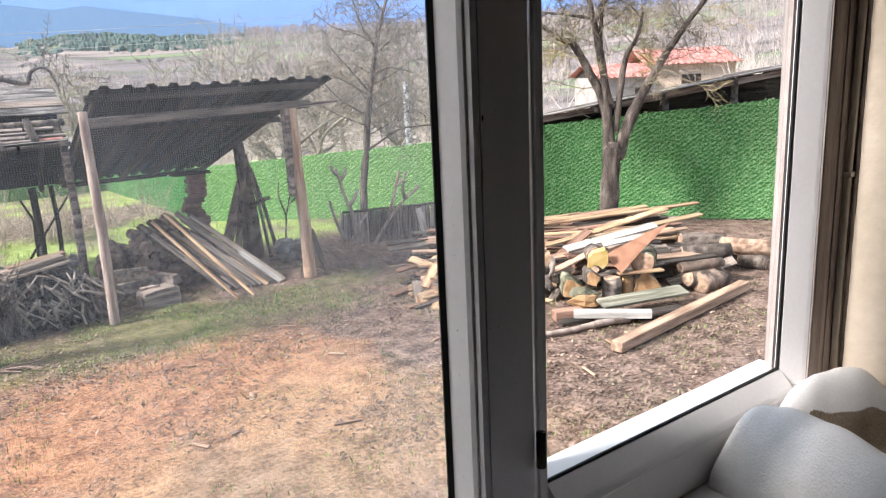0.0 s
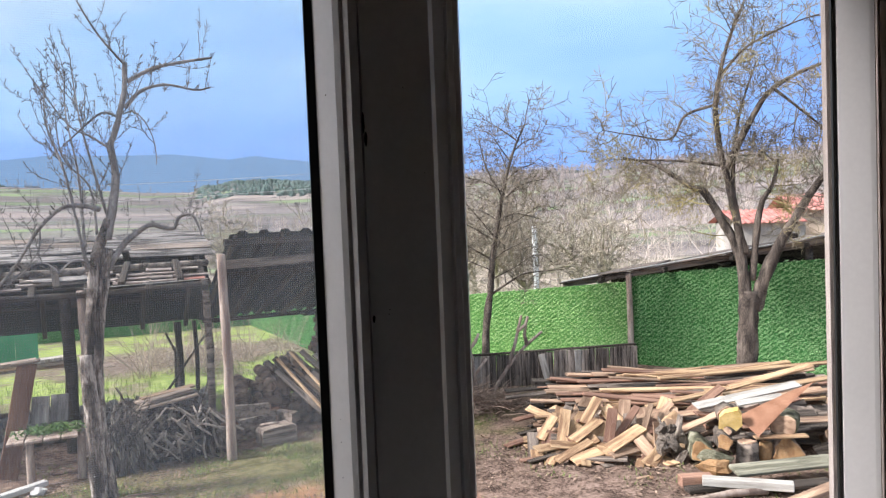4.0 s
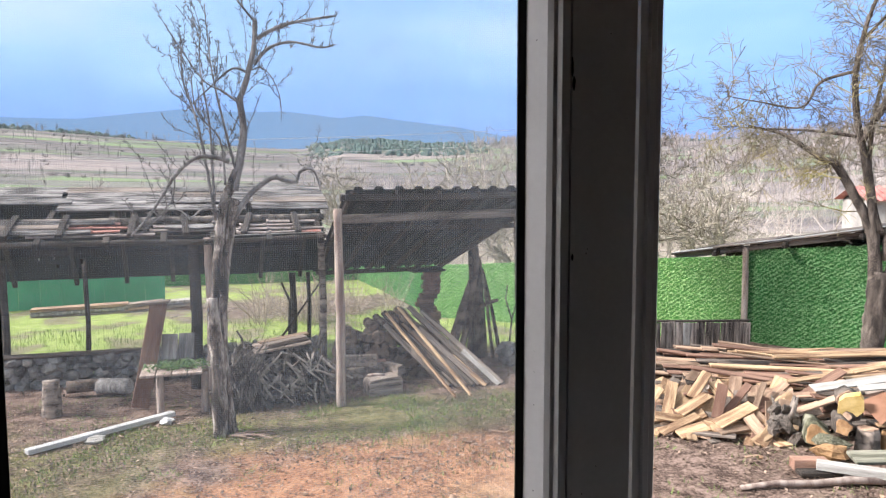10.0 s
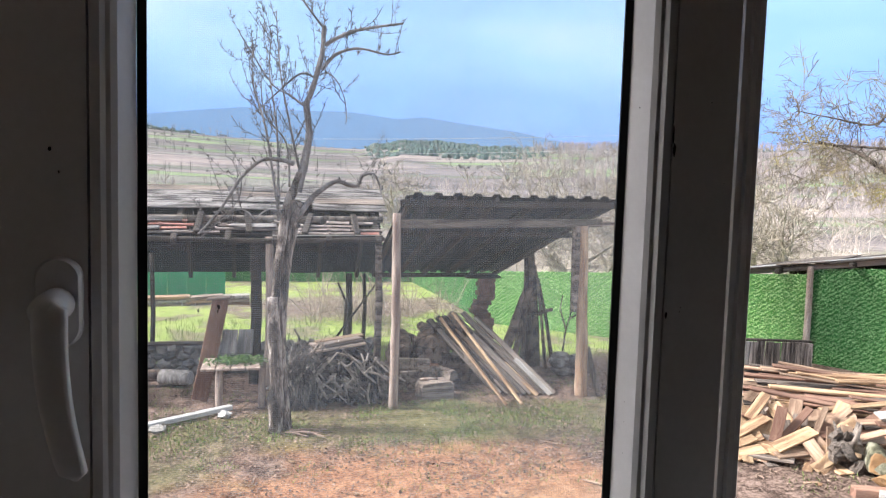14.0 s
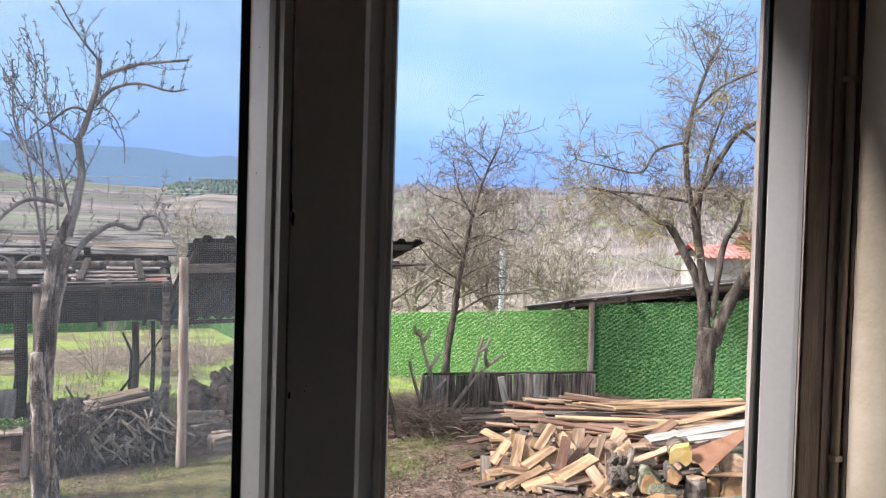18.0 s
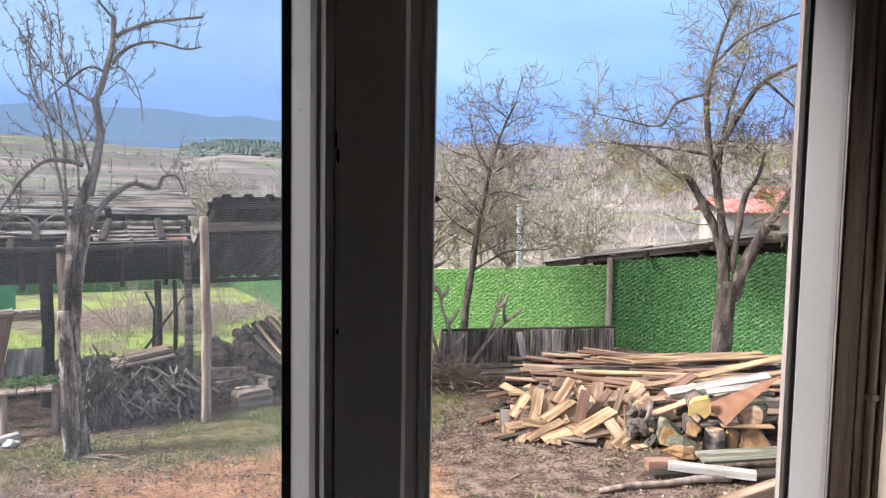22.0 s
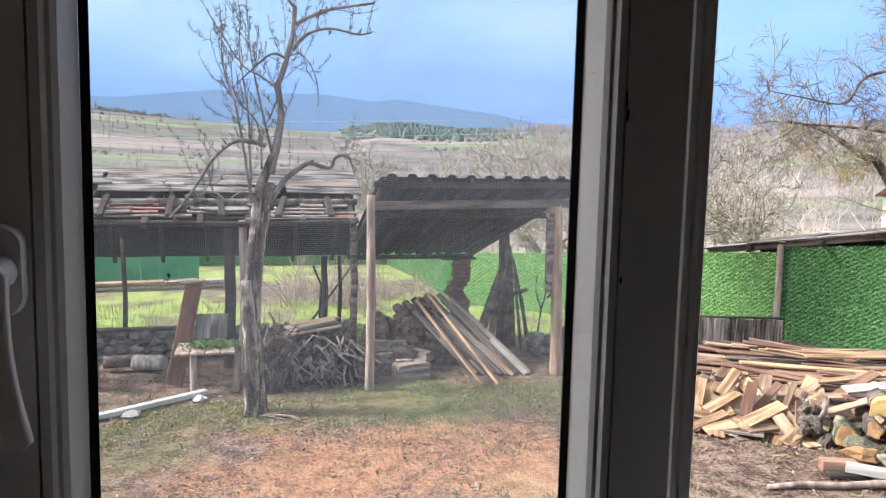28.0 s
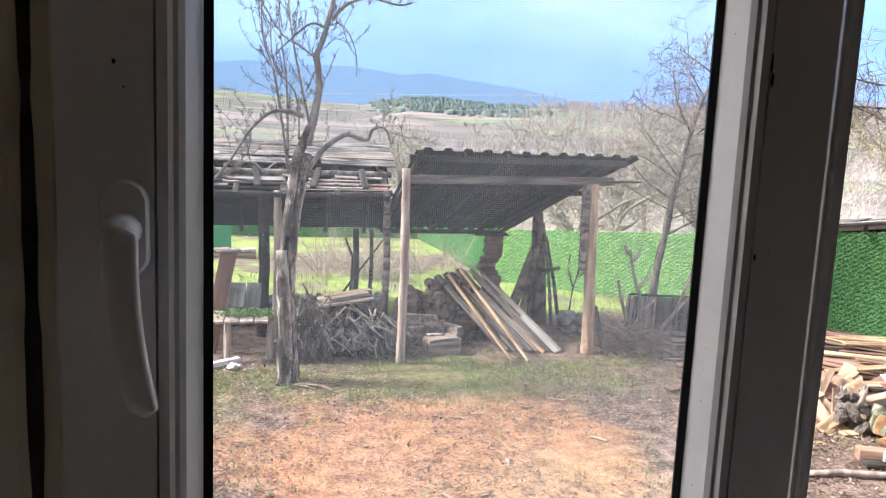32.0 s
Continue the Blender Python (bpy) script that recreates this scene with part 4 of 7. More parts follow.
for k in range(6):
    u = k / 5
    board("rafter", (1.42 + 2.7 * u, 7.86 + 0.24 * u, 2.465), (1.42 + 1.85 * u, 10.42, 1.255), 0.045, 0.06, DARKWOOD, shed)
for k in range(3):
    board("loose_lath", (3.70 + 0.05 * k, 8.02 - 0.03 * k, 2.165 + 0.022 * k), (4.22 + 0.07 * k, 8.00 + 0.02 * k, 2.19 + 0.012 * k), 0.04, 0.015, OLDWOOD, shed)

# brick pillar at the back of the lean-to
pil = thing("brick_pillar", "crumbling red brick pillar under the lean-to roof", "pillar")
bm_ = Geo().box(-0.12, -0.055, -0.032, 0.12, 0.055, 0.032, c=0.006).mesh("brick", BRICK)
for row in range(18):
    for i in range(2):
        off = 0.09 if row % 2 else 0.0
        wob = random.Random(row * 3 + i)
        shift = (-0.10 if row in (10, 11) else -0.05 if row in (9, 12) else 0)
        part("brick", bm_, None, pil, m=pose(3.14 + shift + (off if i else -off * 0.3) * 0.4 + wob.uniform(-.01, .01), 10.25 + i * 0.115, 0.034 + row * 0.068, 0, 0, wob.uniform(-4, 4)))
board("cap_plank", (2.80, 10.28, 1.245), (3.34, 10.30, 1.245), 0.22, 0.035, DARKWOOD, pil)

# dead tree trunk with propped poles
dead = thing("dead_trunk", "dark dead tree trunk with poles leaning on it", "tree trunk")
g = Geo().tube([(3.70, 9.7, -0.05), (3.68, 9.7, 0.5), (3.64, 9.7, 1.1), (3.60, 9.7, 1.66)], [0.13, 0.115, 0.10, 0.075], 10)
part("trunk", g, LOGBARK, dead, smooth=True)
for p, q, r in (((3.12, 9.5, 0.0), (3.56, 9.60, 1.20), 0.075), ((3.30, 9.46, 0.0), (3.62, 9.56, 1.45), 0.05), ((3.45, 9.45, 0.0), (3.52, 9.6, 1.6), 0.035), ((3.98, 9.55, 0.0), (3.72, 9.62, 1.30), 0.03), ((3.84, 9.5, 0.0), (3.66, 9.6, 1.5), 0.025), ((3.62, 9.55, 0.75), (3.92, 9.5, 0.86), 0.035)):
    pole("pole", [p, tuple((a + b) / 2 + 0.02 for a, b in zip(p, q)), q], [r, r * 0.9, r * 0.7], LOGBARK, dead)

# ---- the old tiled shed ----
old = thing("old_shed", "old open shed with a broken tiled roof on poles", "shed")
XL, XR = -4.2, 1.34
EAVE, RIDGE, BACK = (9.1, 1.90), (10.5, 2.43), (11.6, 1.12)
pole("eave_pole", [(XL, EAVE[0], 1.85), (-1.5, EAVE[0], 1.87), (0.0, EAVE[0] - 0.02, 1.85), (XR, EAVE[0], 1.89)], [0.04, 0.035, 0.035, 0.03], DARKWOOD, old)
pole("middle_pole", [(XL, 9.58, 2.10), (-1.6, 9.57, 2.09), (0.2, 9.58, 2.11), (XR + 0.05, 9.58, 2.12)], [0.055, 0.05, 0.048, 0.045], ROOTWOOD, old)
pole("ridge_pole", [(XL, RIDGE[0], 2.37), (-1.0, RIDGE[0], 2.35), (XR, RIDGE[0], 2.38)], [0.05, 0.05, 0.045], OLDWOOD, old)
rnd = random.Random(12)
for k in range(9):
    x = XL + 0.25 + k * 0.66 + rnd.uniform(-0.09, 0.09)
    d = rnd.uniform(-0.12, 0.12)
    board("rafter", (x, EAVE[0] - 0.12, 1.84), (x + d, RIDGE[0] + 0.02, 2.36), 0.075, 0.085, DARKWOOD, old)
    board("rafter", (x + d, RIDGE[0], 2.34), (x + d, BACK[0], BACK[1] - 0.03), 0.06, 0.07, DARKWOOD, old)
board("eave_lath", (-0.1, 9.02, 1.925), (XR - 0.05, 9.03, 1.945), 0.02, 0.008, GREYBOARD, old)
# the last narrow strips of tile along the eave
tiles = []
for w, hgt in ((0.36, 0.045), (0.30, 0.055), (0.42, 0.04)):
    tile = Geo().box(-w / 2, -hgt / 2, -0.010, w / 2, hgt / 2, 0.010, c=0.004)
    tile.box(-w / 2, -hgt / 2, 0.010, -w / 2 + 0.03, hgt / 2, 0.020, c=0.003)
    tiles.append((tile.mesh("roof_tile", TILEOLD), tile.mesh("roof_tile", TILERED)))
for row in range(4):
    t = 0.06 + 0.105 * row
    board("batten", (XL, EAVE[0] + t + 0.03, EAVE[1] + t * 0.38 - 0.002), (XR, EAVE[0] + t + 0.03, EAVE[1] + t * 0.38 + 0.004), 0.03, 0.02, DARKWOOD, old)
    for k in range(16):
        x = XL + 0.15 + k * 0.345 + rnd.uniform(-0.03, 0.03)
        if rnd.random() > 0.72 or x > XR - 0.1 or -0.45 < x < 0.0 and row > 1:
            continue
        part("roof_tile", tiles[rnd.randrange(3)][0 if rnd.random() < 0.66 else 1], None, old,
             m=pose(x, EAVE[0] + t, EAVE[1] + t * 0.38 + 0.028, 24 + rnd.uniform(-8, 8), rnd.uniform(-2, 2), rnd.uniform(-3, 3)))
for k in range(8):
    x = XL + 0.45 + k * 0.68 + rnd.uniform(-0.1, 0.1)
    board("rafter_end", (x, EAVE[0] - 0.06, EAVE[1] + 0.05), (x + rnd.uniform(-0.10, 0.12), EAVE[0] + 0.50, EAVE[1] + 0.265), 0.075, 0.06, DARKWOOD, old)
for k, (x0, x1, t) in enumerate(((XL, -1.45, 0.10), (XL, -1.7, 0.24), (XL, -1.2, 0.36), (-0.62, -0.05, 0.20))):
    board("cover_board", (x0, EAVE[0] + t - 0.03, EAVE[1] + t * 0.38 + 0.060), (x1, EAVE[0] + t - 0.02, EAVE[1] + t * 0.38 + 0.058), 0.12, 0.02, SHEETGREY if k != 1 else OLDWOOD, old, 22)
g = Geo()
for i in range(41):
    for j in range(9):
        x, t = XL + (XR + 0.12 + 0.35 * j / 8 - XL) * i / 40, j / 8
        g.v.append((x, RIDGE[0] + 0.01 + t * (BACK[0] - RIDGE[0]), 2.425 + t * (BACK[1] + 0.04 - 2.425) + 0.03 * noise.noise((x, t * 2, 8))))
g.f = [(i * 9 + j, i * 9 + 9 + j, i * 9 + 10 + j, i * 9 + 1 + j) for i in range(40) for j in range(8)]
nv = len(g.v)
g.v += [(x, y, z + 0.012) for x, y, z in g.v[:nv]]
g.f += [tuple(nv + q for q in f[::-1]) for f in g.f[:]]
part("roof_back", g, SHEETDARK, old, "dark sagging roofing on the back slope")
# grey boards that still cover the top
for k in range(5):
    x0 = XL + k * 1.15
    for r_ in range(4):
        t = 0.80 + 0.19 * r_
        if r_ == 0 and k in (0, 1):
            continue
        z = EAVE[1] + t * 0.38 + 0.055 + rnd.uniform(0, 0.014)
        board("top_board", (x0 + rnd.uniform(-0.25, 0.1), EAVE[0] + t, z), (min(XR + 0.16, x0 + rnd.uniform(1.1, 1.4)), EAVE[0] + t + rnd.uniform(-0.02, 0.02), z + rnd.uniform(-0.012, 0.012)), 0.205, 0.02, OLDWOOD if (k + r_) % 4 == 1 else SHEETGREY, old, 20 + rnd.uniform(-3, 3))
board("hanging_board", (XL, BACK[0] - 0.4, 1.60), (XR, BACK[0] - 0.4, 1.56), 0.03, 0.10, DARKWOOD, old)
for x, y, zt, r, mt, nm in ((1.27, 9.13, 1.92, 0.05, OLDWOOD, "leaning grey post"), (1.20, 11.55, 1.14, 0.055, DARKWOOD, "dark post"), (1.45, 11.55, 1.14, 0.035, DARKWOOD, "thin dark post"),
                            (-0.30, 9.25, 1.86, 0.075, DARKWOOD, "thick dark post"), (-0.13, 9.15, 1.90, 0.055, POSTWOOD, "pinkish post"), (-1.62, 9.85, 1.62, 0.032, DARKWOOD, "thin dark post"), (-2.55, 9.85, 1.62, 0.05, DARKWOOD, "dark post"), (-3.6, 9.1, 1.88, 0.06, OLDWOOD, "grey post")):
    pole("post", [(x, y, -0.08), (x + 0.02, y, zt * 0.5), (x, y, zt)], [r, r * 0.95, r * 0.9], mt, old, nm)
pole("brace", [(1.10, 11.3, 0.0), (1.14, 11.4, 0.7), (1.02, 11.5, 1.0)], [0.025, 0.02, 0.015], DARKWOOD, old)
pole("brace", [(0.85, 11.2, 0.0), (1.2, 11.3, 0.45), (1.62, 11.4, 0.98)], [0.02, 0.018, 0.014], DARKWOOD, old)

# low dry stone wall under the old shed
wall = thing("stone_wall", "low dry stone wall capped with a weathered pole", "stone wall")
rocks = [Geo().rock(0.11, s, 0.72, 0.22).mesh("stone", STONE, False) for s in range(6)]
for row in range(4):
    for k in range(34):
        x = -4.2 + k * 0.165 + (0.08 if row % 2 else 0) + rnd.uniform(-0.02, 0.02)
        part("stone", rocks[rnd.randrange(6)], None, wall, m=pose(x, 9.86 + rnd.uniform(-0.03, 0.03), 0.04 + row * 0.10, rnd.uniform(-20, 20), rnd.uniform(-20, 20), rnd.uniform(0, 360)))
pole("cap_pole", [(-4.2, 9.80, 0.43), (-2.0, 9.80, 0.42), (-0.4, 9.80, 0.41)], [0.035, 0.032, 0.03], OLDWOOD, wall)

# stacked firewood behind the front post
stack = thing("firewood_stack", "dark stacked firewood logs under the shed roof", "firewood")
logm = [Geo().tube([(0, -0.20, 0), (0.004, 0, 0.004), (0, 0.20, 0)], [r, r * 1.04, r * 0.97], 9).mesh("log", LOGBARK, False) for r in (0.055, 0.07, 0.085)]
for row in range(8):
    for k in range(17 - row):
        x = 1.40 + row * 0.05 + k * 0.128 + rnd.uniform(-0.02, 0.02)
        top = 0.64 + 0.20 * smooth(1.6, 2.25, x) - 0.75 * max(0, x - 2.30)
        z = 0.065 + row * 0.125
        if z < top:
            part("log", logm[rnd.randrange(3)], None, stack, m=pose(x, 9.05 + rnd.uniform(-0.07, 0.07), z + rnd.uniform(-0.012, 0.012), rnd.uniform(-6, 6), 0, rnd.uniform(-14, 14)))
for x, y, z, yaw in ((1.62, 8.62, 0.07, 80), (1.72, 8.60, 0.20, 95), (1.66, 8.66, 0.33, 84), (1.95, 8.55, 0.07, 100), (2.05, 8.65, 0.2, 30)):
    part("split_log", Geo().profile([(-0.08, -0.06), (0.08, -0.055), (0.05, 0.06), (-0.05, 0.065)], -0.22, 0.22, 1).mesh("split_log", OLDWOOD), None, stack, "split brown log", m=pose(x, y, z, rnd.uniform(-5, 5), rnd.uniform(-8, 8), yaw))
blk = tagged(part("chopping_block", Geo().profile([(-0.21, 0.0), (0.20, 0.0), (0.215, 0.03), (0.19, 0.19), (0.165, 0.212), (-0.06, 0.205), (-0.19, 0.19), (-0.215, 0.15)], -0.12, 0.12, 1), OLDWOOD, m=pose(1.86, 8.24, 0, 0, 0, 8)), "short thick grey-tan block of wood standing on the ground", "wood block")
part("split_face", Geo().profile([(-0.11, 0.01), (0.11, 0.01), (0.10, 0.18), (-0.10, 0.185)], 0.206, 0.218, 0), POSTWOOD, blk, "pale split face")
tagged(pole("stick", [(1.68, 8.30, 0.215), (1.80, 8.28, 0.222), (1.90, 8.27, 0.218)], [0.018, 0.018, 0.016], POSTWOOD), "short pale stick on the chopping block", "stick")
for k, (x, y, z, yaw) in enumerate(((1.80, 8.78, 0.31, 4), (1.92, 8.80, 0.245, -8), (1.74, 8.82, 0.18, 12), (2.04, 8.74, 0.18, 30), (1.70, 8.74, 0.06, 0), (1.96, 8.76, 0.10, -14))):
    part("brick", bm_, None, stack, "loose old brick on the firewood", m=pose(x, y, z, 0, 0, yaw))

# boards leaning against the firewood
for k in range(14):
    u = k / 13
    p = Vector((2.65 + 0.75 * u, 8.24 - 0.16 * u + rnd.uniform(-0.04, 0.04), 0.02))
    q = Vector((p.x - 0.72 - 0.14 * u + rnd.uniform(-0.04, 0.04), 9.0 + rnd.uniform(-0.03, 0.03), 0.84 + 0.06 * u + rnd.uniform(-0.07, 0.05)))
    if k in (9, 12):
        q = p.lerp(q, 0.42)
    x_ = (q - p).normalized()
    y_ = Vector((0.98, -0.19, 0.0))
    y_ = (y_ - x_ * y_.dot(x_)).normalized()
    mt = GREYBOARD if k == 12 else PALEWOOD if k == 9 else (OLDWOOD, OLDWOOD, DARKWOOD, OLDWOOD, OLDWOOD, TANWOOD, OLDWOOD)[k % 7]
    b = part("leaning_board", board_mesh((q - p).length, 0.062 + 0.010 * (k % 3), 0.02, mt), None,
             m=Matrix.Translation(p + x_.cross(y_) * (0.009 * (k % 2) + (0.022 if k in (9, 12) else 0))) @ Matrix((x_, y_, x_.cross(y_))).transposed().to_4x4() @ pose(0, 0, 0, rnd.uniform(-4, 4)))
    tagged(b, "pale board leaning on the firewood stack" if k == 12 else "weathered board leaning on the firewood stack", "board", "leaning boards")
for k, (a, b) in enumerate((((2.62, 7.70, 0.02), (2.06, 8.85, 0.88)), ((2.82, 7.72, 0.02), (2.24, 8.90, 0.94)))):
    tagged(board("leaning_lath", a, b, 0.04, 0.028, PALEWOOD), "pale narrow lath leaning on the boards", "lath", "leaning boards")

# rocks beside the split post
rocks2 = [Geo().rock(0.13, 20 + s, 0.7, 0.2).mesh("rock", STONE, False) for s in range(4)]
for k in range(24):
    x, y = rnd.uniform(3.78, 4.30), rnd.uniform(8.95, 9.3)
    s = rnd.uniform(0.5, 1.15)
    tagged(part("rock", rocks2[k % 4], None, m=pose(x, y, 0.07 * s + (0.13 if k % 2 == 0 else 0), 0, 0, rnd.uniform(0, 360)) @ Matrix.Scale(s, 4)), "grey field stone heaped beside the shed post", "rock", "rock heap")

# ---- brushwood heap with planks on it ----
heap = thing("brushwood_heap", "heap of cut grey brushwood under the old shed", "brushwood")
g = Geo()
for k in range(330):
    x, h = rnd.uniform(0.0, 1.24), rnd.random() ** 0.8
    top = (0.68 - 0.16 * (x / 1.2) ** 3) * min(1.0, 0.72 + 2.2 * x, 0.62 + 2.0 * (1.24 - x))
    p = Vector((x, 8.04 + 0.18 * h + rnd.uniform(0.0, 0.16), 0.04 + (top - 0.04) * h))
    if k % 5 == 0:
        d = Vector((rnd.gauss(0.2, 0.7), rnd.gauss(-0.1, 0.3), rnd.gauss(0.05, 0.25))).normalized() * rnd.uniform(0.15, 0.40)
    elif k % 3 == 0:
        d = Vector((rnd.gauss(0, 0.3), -1.0, rnd.gauss(-0.05, 0.25))).normalized() * rnd.uniform(0.04, 0.14)
    else:
        d = Vector((rnd.gauss(-0.10 + 0.35 * x, 0.35), -0.35, -0.8 + rnd.gauss(0, 0.3))).normalized() * rnd.uniform(0.12, 0.34)
    q = p + d
    q.z, r = max(0.02, q.z), rnd.uniform(0.009, 0.023)
    mid = (p + q) / 2 + Vector((rnd.gauss(0, 0.022), -0.02, rnd.gauss(0.02, 0.02)))
    g.tube([p, mid, q], [r, r * 0.95, r * 0.8], 5)
for k in range(60):
    x = rnd.uniform(-0.02, 0.35)
    p = Vector((x, 8.0 + rnd.uniform(-0.1, 0.2), 0.0))
    g.tube([p + Vector((rnd.uniform(-.1, .2), 0, 0)), p + Vector((rnd.gauss(0, .08), 0, .4)), p + Vector((rnd.gauss(0.0, 0.14), -0.02, rnd.uniform(0.55, 0.85)))], [0.009, 0.007, 0.003], 4)
tagged(part("sticks", g, BRUSHWOOD, heap), kind="stuff")
for k in range(58):
    x, h = rnd.uniform(0.06, 1.20), rnd.uniform(0.30, 1.0)
    p = Vector((x, 7.98 + 0.16 * h, 0.05 + 0.60 * h * min(1.0, 0.7 + 1.6 * (1.24 - x))))
    q = p + Vector((rnd.gauss(-0.12 + 0.32 * x, 0.14), -0.07, -rnd.uniform(0.08, 0.26)))
    q.z, r = max(0.03, q.z), rnd.uniform(0.011, 0.019)
    mid = (p + q) / 2 + Vector((rnd.gauss(0, 0.03), -0.03, 0.01))
    stick = Geo().tube([p, mid, q], [r, r * 0.9, r * 0.7], 6)
    if k % 3 == 0:
        stick.tube([mid, mid + Vector((rnd.choice((-0.09, 0.09)), -0.03, 0.06 + rnd.uniform(0, 0.07)))], [r * 0.7, r * 0.4], 5)
    part("stick", stick, PALESTICK, heap, "pale peeled stick")
# near-black sheet in place of the shade between the sticks
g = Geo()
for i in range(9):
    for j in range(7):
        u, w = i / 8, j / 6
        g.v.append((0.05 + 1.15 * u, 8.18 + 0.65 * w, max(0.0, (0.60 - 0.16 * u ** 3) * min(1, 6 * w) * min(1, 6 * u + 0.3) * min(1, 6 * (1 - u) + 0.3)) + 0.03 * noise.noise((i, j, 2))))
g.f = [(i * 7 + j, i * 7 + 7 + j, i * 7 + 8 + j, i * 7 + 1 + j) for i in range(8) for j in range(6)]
part("core", g, SPECKSHADE, heap, "black filler sheet for the shade inside the heap")
for k, (x0, z0, x1, z1, y, wd) in enumerate(((0.32, 0.63, 0.98, 0.70, 8.16, 0.15), (0.38, 0.655, 0.95, 0.725, 8.22, 0.16), (0.34, 0.665, 0.90, 0.735, 8.34, 0.17), (0.46, 0.70, 0.93, 0.755, 8.20, 0.13), (0.40, 0.69, 0.99, 0.75, 8.40, 0.12))):
    tagged(board("plank", (x0, y, z0), (x1, y + 0.10, z1), wd, 0.028, (POSTPLANK, OLDWOOD, POSTPLANK, OLDWOOD, TANWOOD)[k]), "short grey-brown plank lying on the brushwood heap", "plank", "planks on the brushwood")

# ---- table, planks and logs beside the old tree ----
tab = thing("plank_table", "low rough plank table with moss on its top", "table")
for k in range(4):
    board("top_plank", (-0.82 + 0.165 * k, 8.02, 0.475), (-0.80 + 0.165 * k, 8.52, 0.485), 0.155, 0.03, POSTWOOD, tab)
for x, y in ((-0.70, 8.10), (-0.23, 8.12), (-0.72, 8.45), (-0.22, 8.45)):
    pole("leg", [(x, y, -0.02), (x + 0.01, y, 0.46)], [0.04, 0.036], POSTWOOD, tab, n=7)
for k in range(3):
    board("back_board", (-0.80 + 0.19 * k, 8.62, 0.52), (-0.78 + 0.19 * k, 8.72, 0.80), 0.18, 0.022, GREYWORN, tab)
g = Geo()
for k in range(700):
    p = Vector((rnd.gauss(-0.50, 0.16), rnd.gauss(8.28, 0.09), 0.495 + rnd.uniform(0, 0.05)))
    d = Vector((rnd.gauss(0, 1), rnd.gauss(0, 1), rnd.uniform(0, 0.8))).normalized() * 0.022
    s = d.orthogonal().normalized() * 0.009
    g.put([p, p + d + s, p + 2 * d, p + d - s], [(0, 1, 2, 3)])
weeds = tagged(part("weeds", g, IVY), "fresh green weeds growing on the plank table", "weeds", kind="stuff")
bp_ = thing("brown_plank", "thick red-brown plank standing on end with a short cap board", "plank")
board("plank", (-0.93, 8.45, 0.02), (-0.70, 8.72, 1.18), 0.19, 0.035, REDWOOD, bp_, 45)
board("cap", (-0.86, 8.74, 1.17), (-0.58, 8.70, 1.20), 0.12, 0.03, OLDWOOD, bp_)
for k, (p, q, r, mt, lab) in enumerate((((-1.80, 9.28, 0.12), (-1.45, 9.30, 0.12), 0.075, LOGBARK, "grey bark-covered log by the stone wall"), ((-1.44, 9.28, 0.10), (-1.08, 9.10, 0.12), 0.095, PALEPLANKV, "short log with a pale sawn end"))):
    lg = tagged(pole("log", [p, q], [r, r * 0.97], mt), lab, "log", "logs by the stone wall")
    if k:
        e = (Vector(q) - Vector(p)).normalized()
        part("cut_end", Geo().tube([Vector(q), Vector(q) + e * 0.006], [r * 0.9, r * 0.86], 12), CONCRETE, lg, "pale sawn end")
st = tagged(pole("stump", [(-1.84, 8.50, -0.02), (-1.83, 8.50, 0.40)], [0.10, 0.09], OLDWOOD), "upright grey wooden stump", "stump")
tagged(board("white_plank", (-1.85, 7.18, 0.05), (-0.56, 7.98, 0.06), 0.09, 0.05, CONCRETE), "long pale squared timber on the ground", "timber")
tagged(part("white_stone", Geo().rock(0.07, 61, 0.6), CONCRETE, m=pose(-0.62, 7.78, 0.035)), "small pale stone on the ground", "stone")
tagged(part("pale_offcut", Geo().rock(0.10, 62, 0.35), GREYBOARD, m=pose(-1.28, 7.40, 0.03)), "pale chunk of timber under the plank", "offcut")


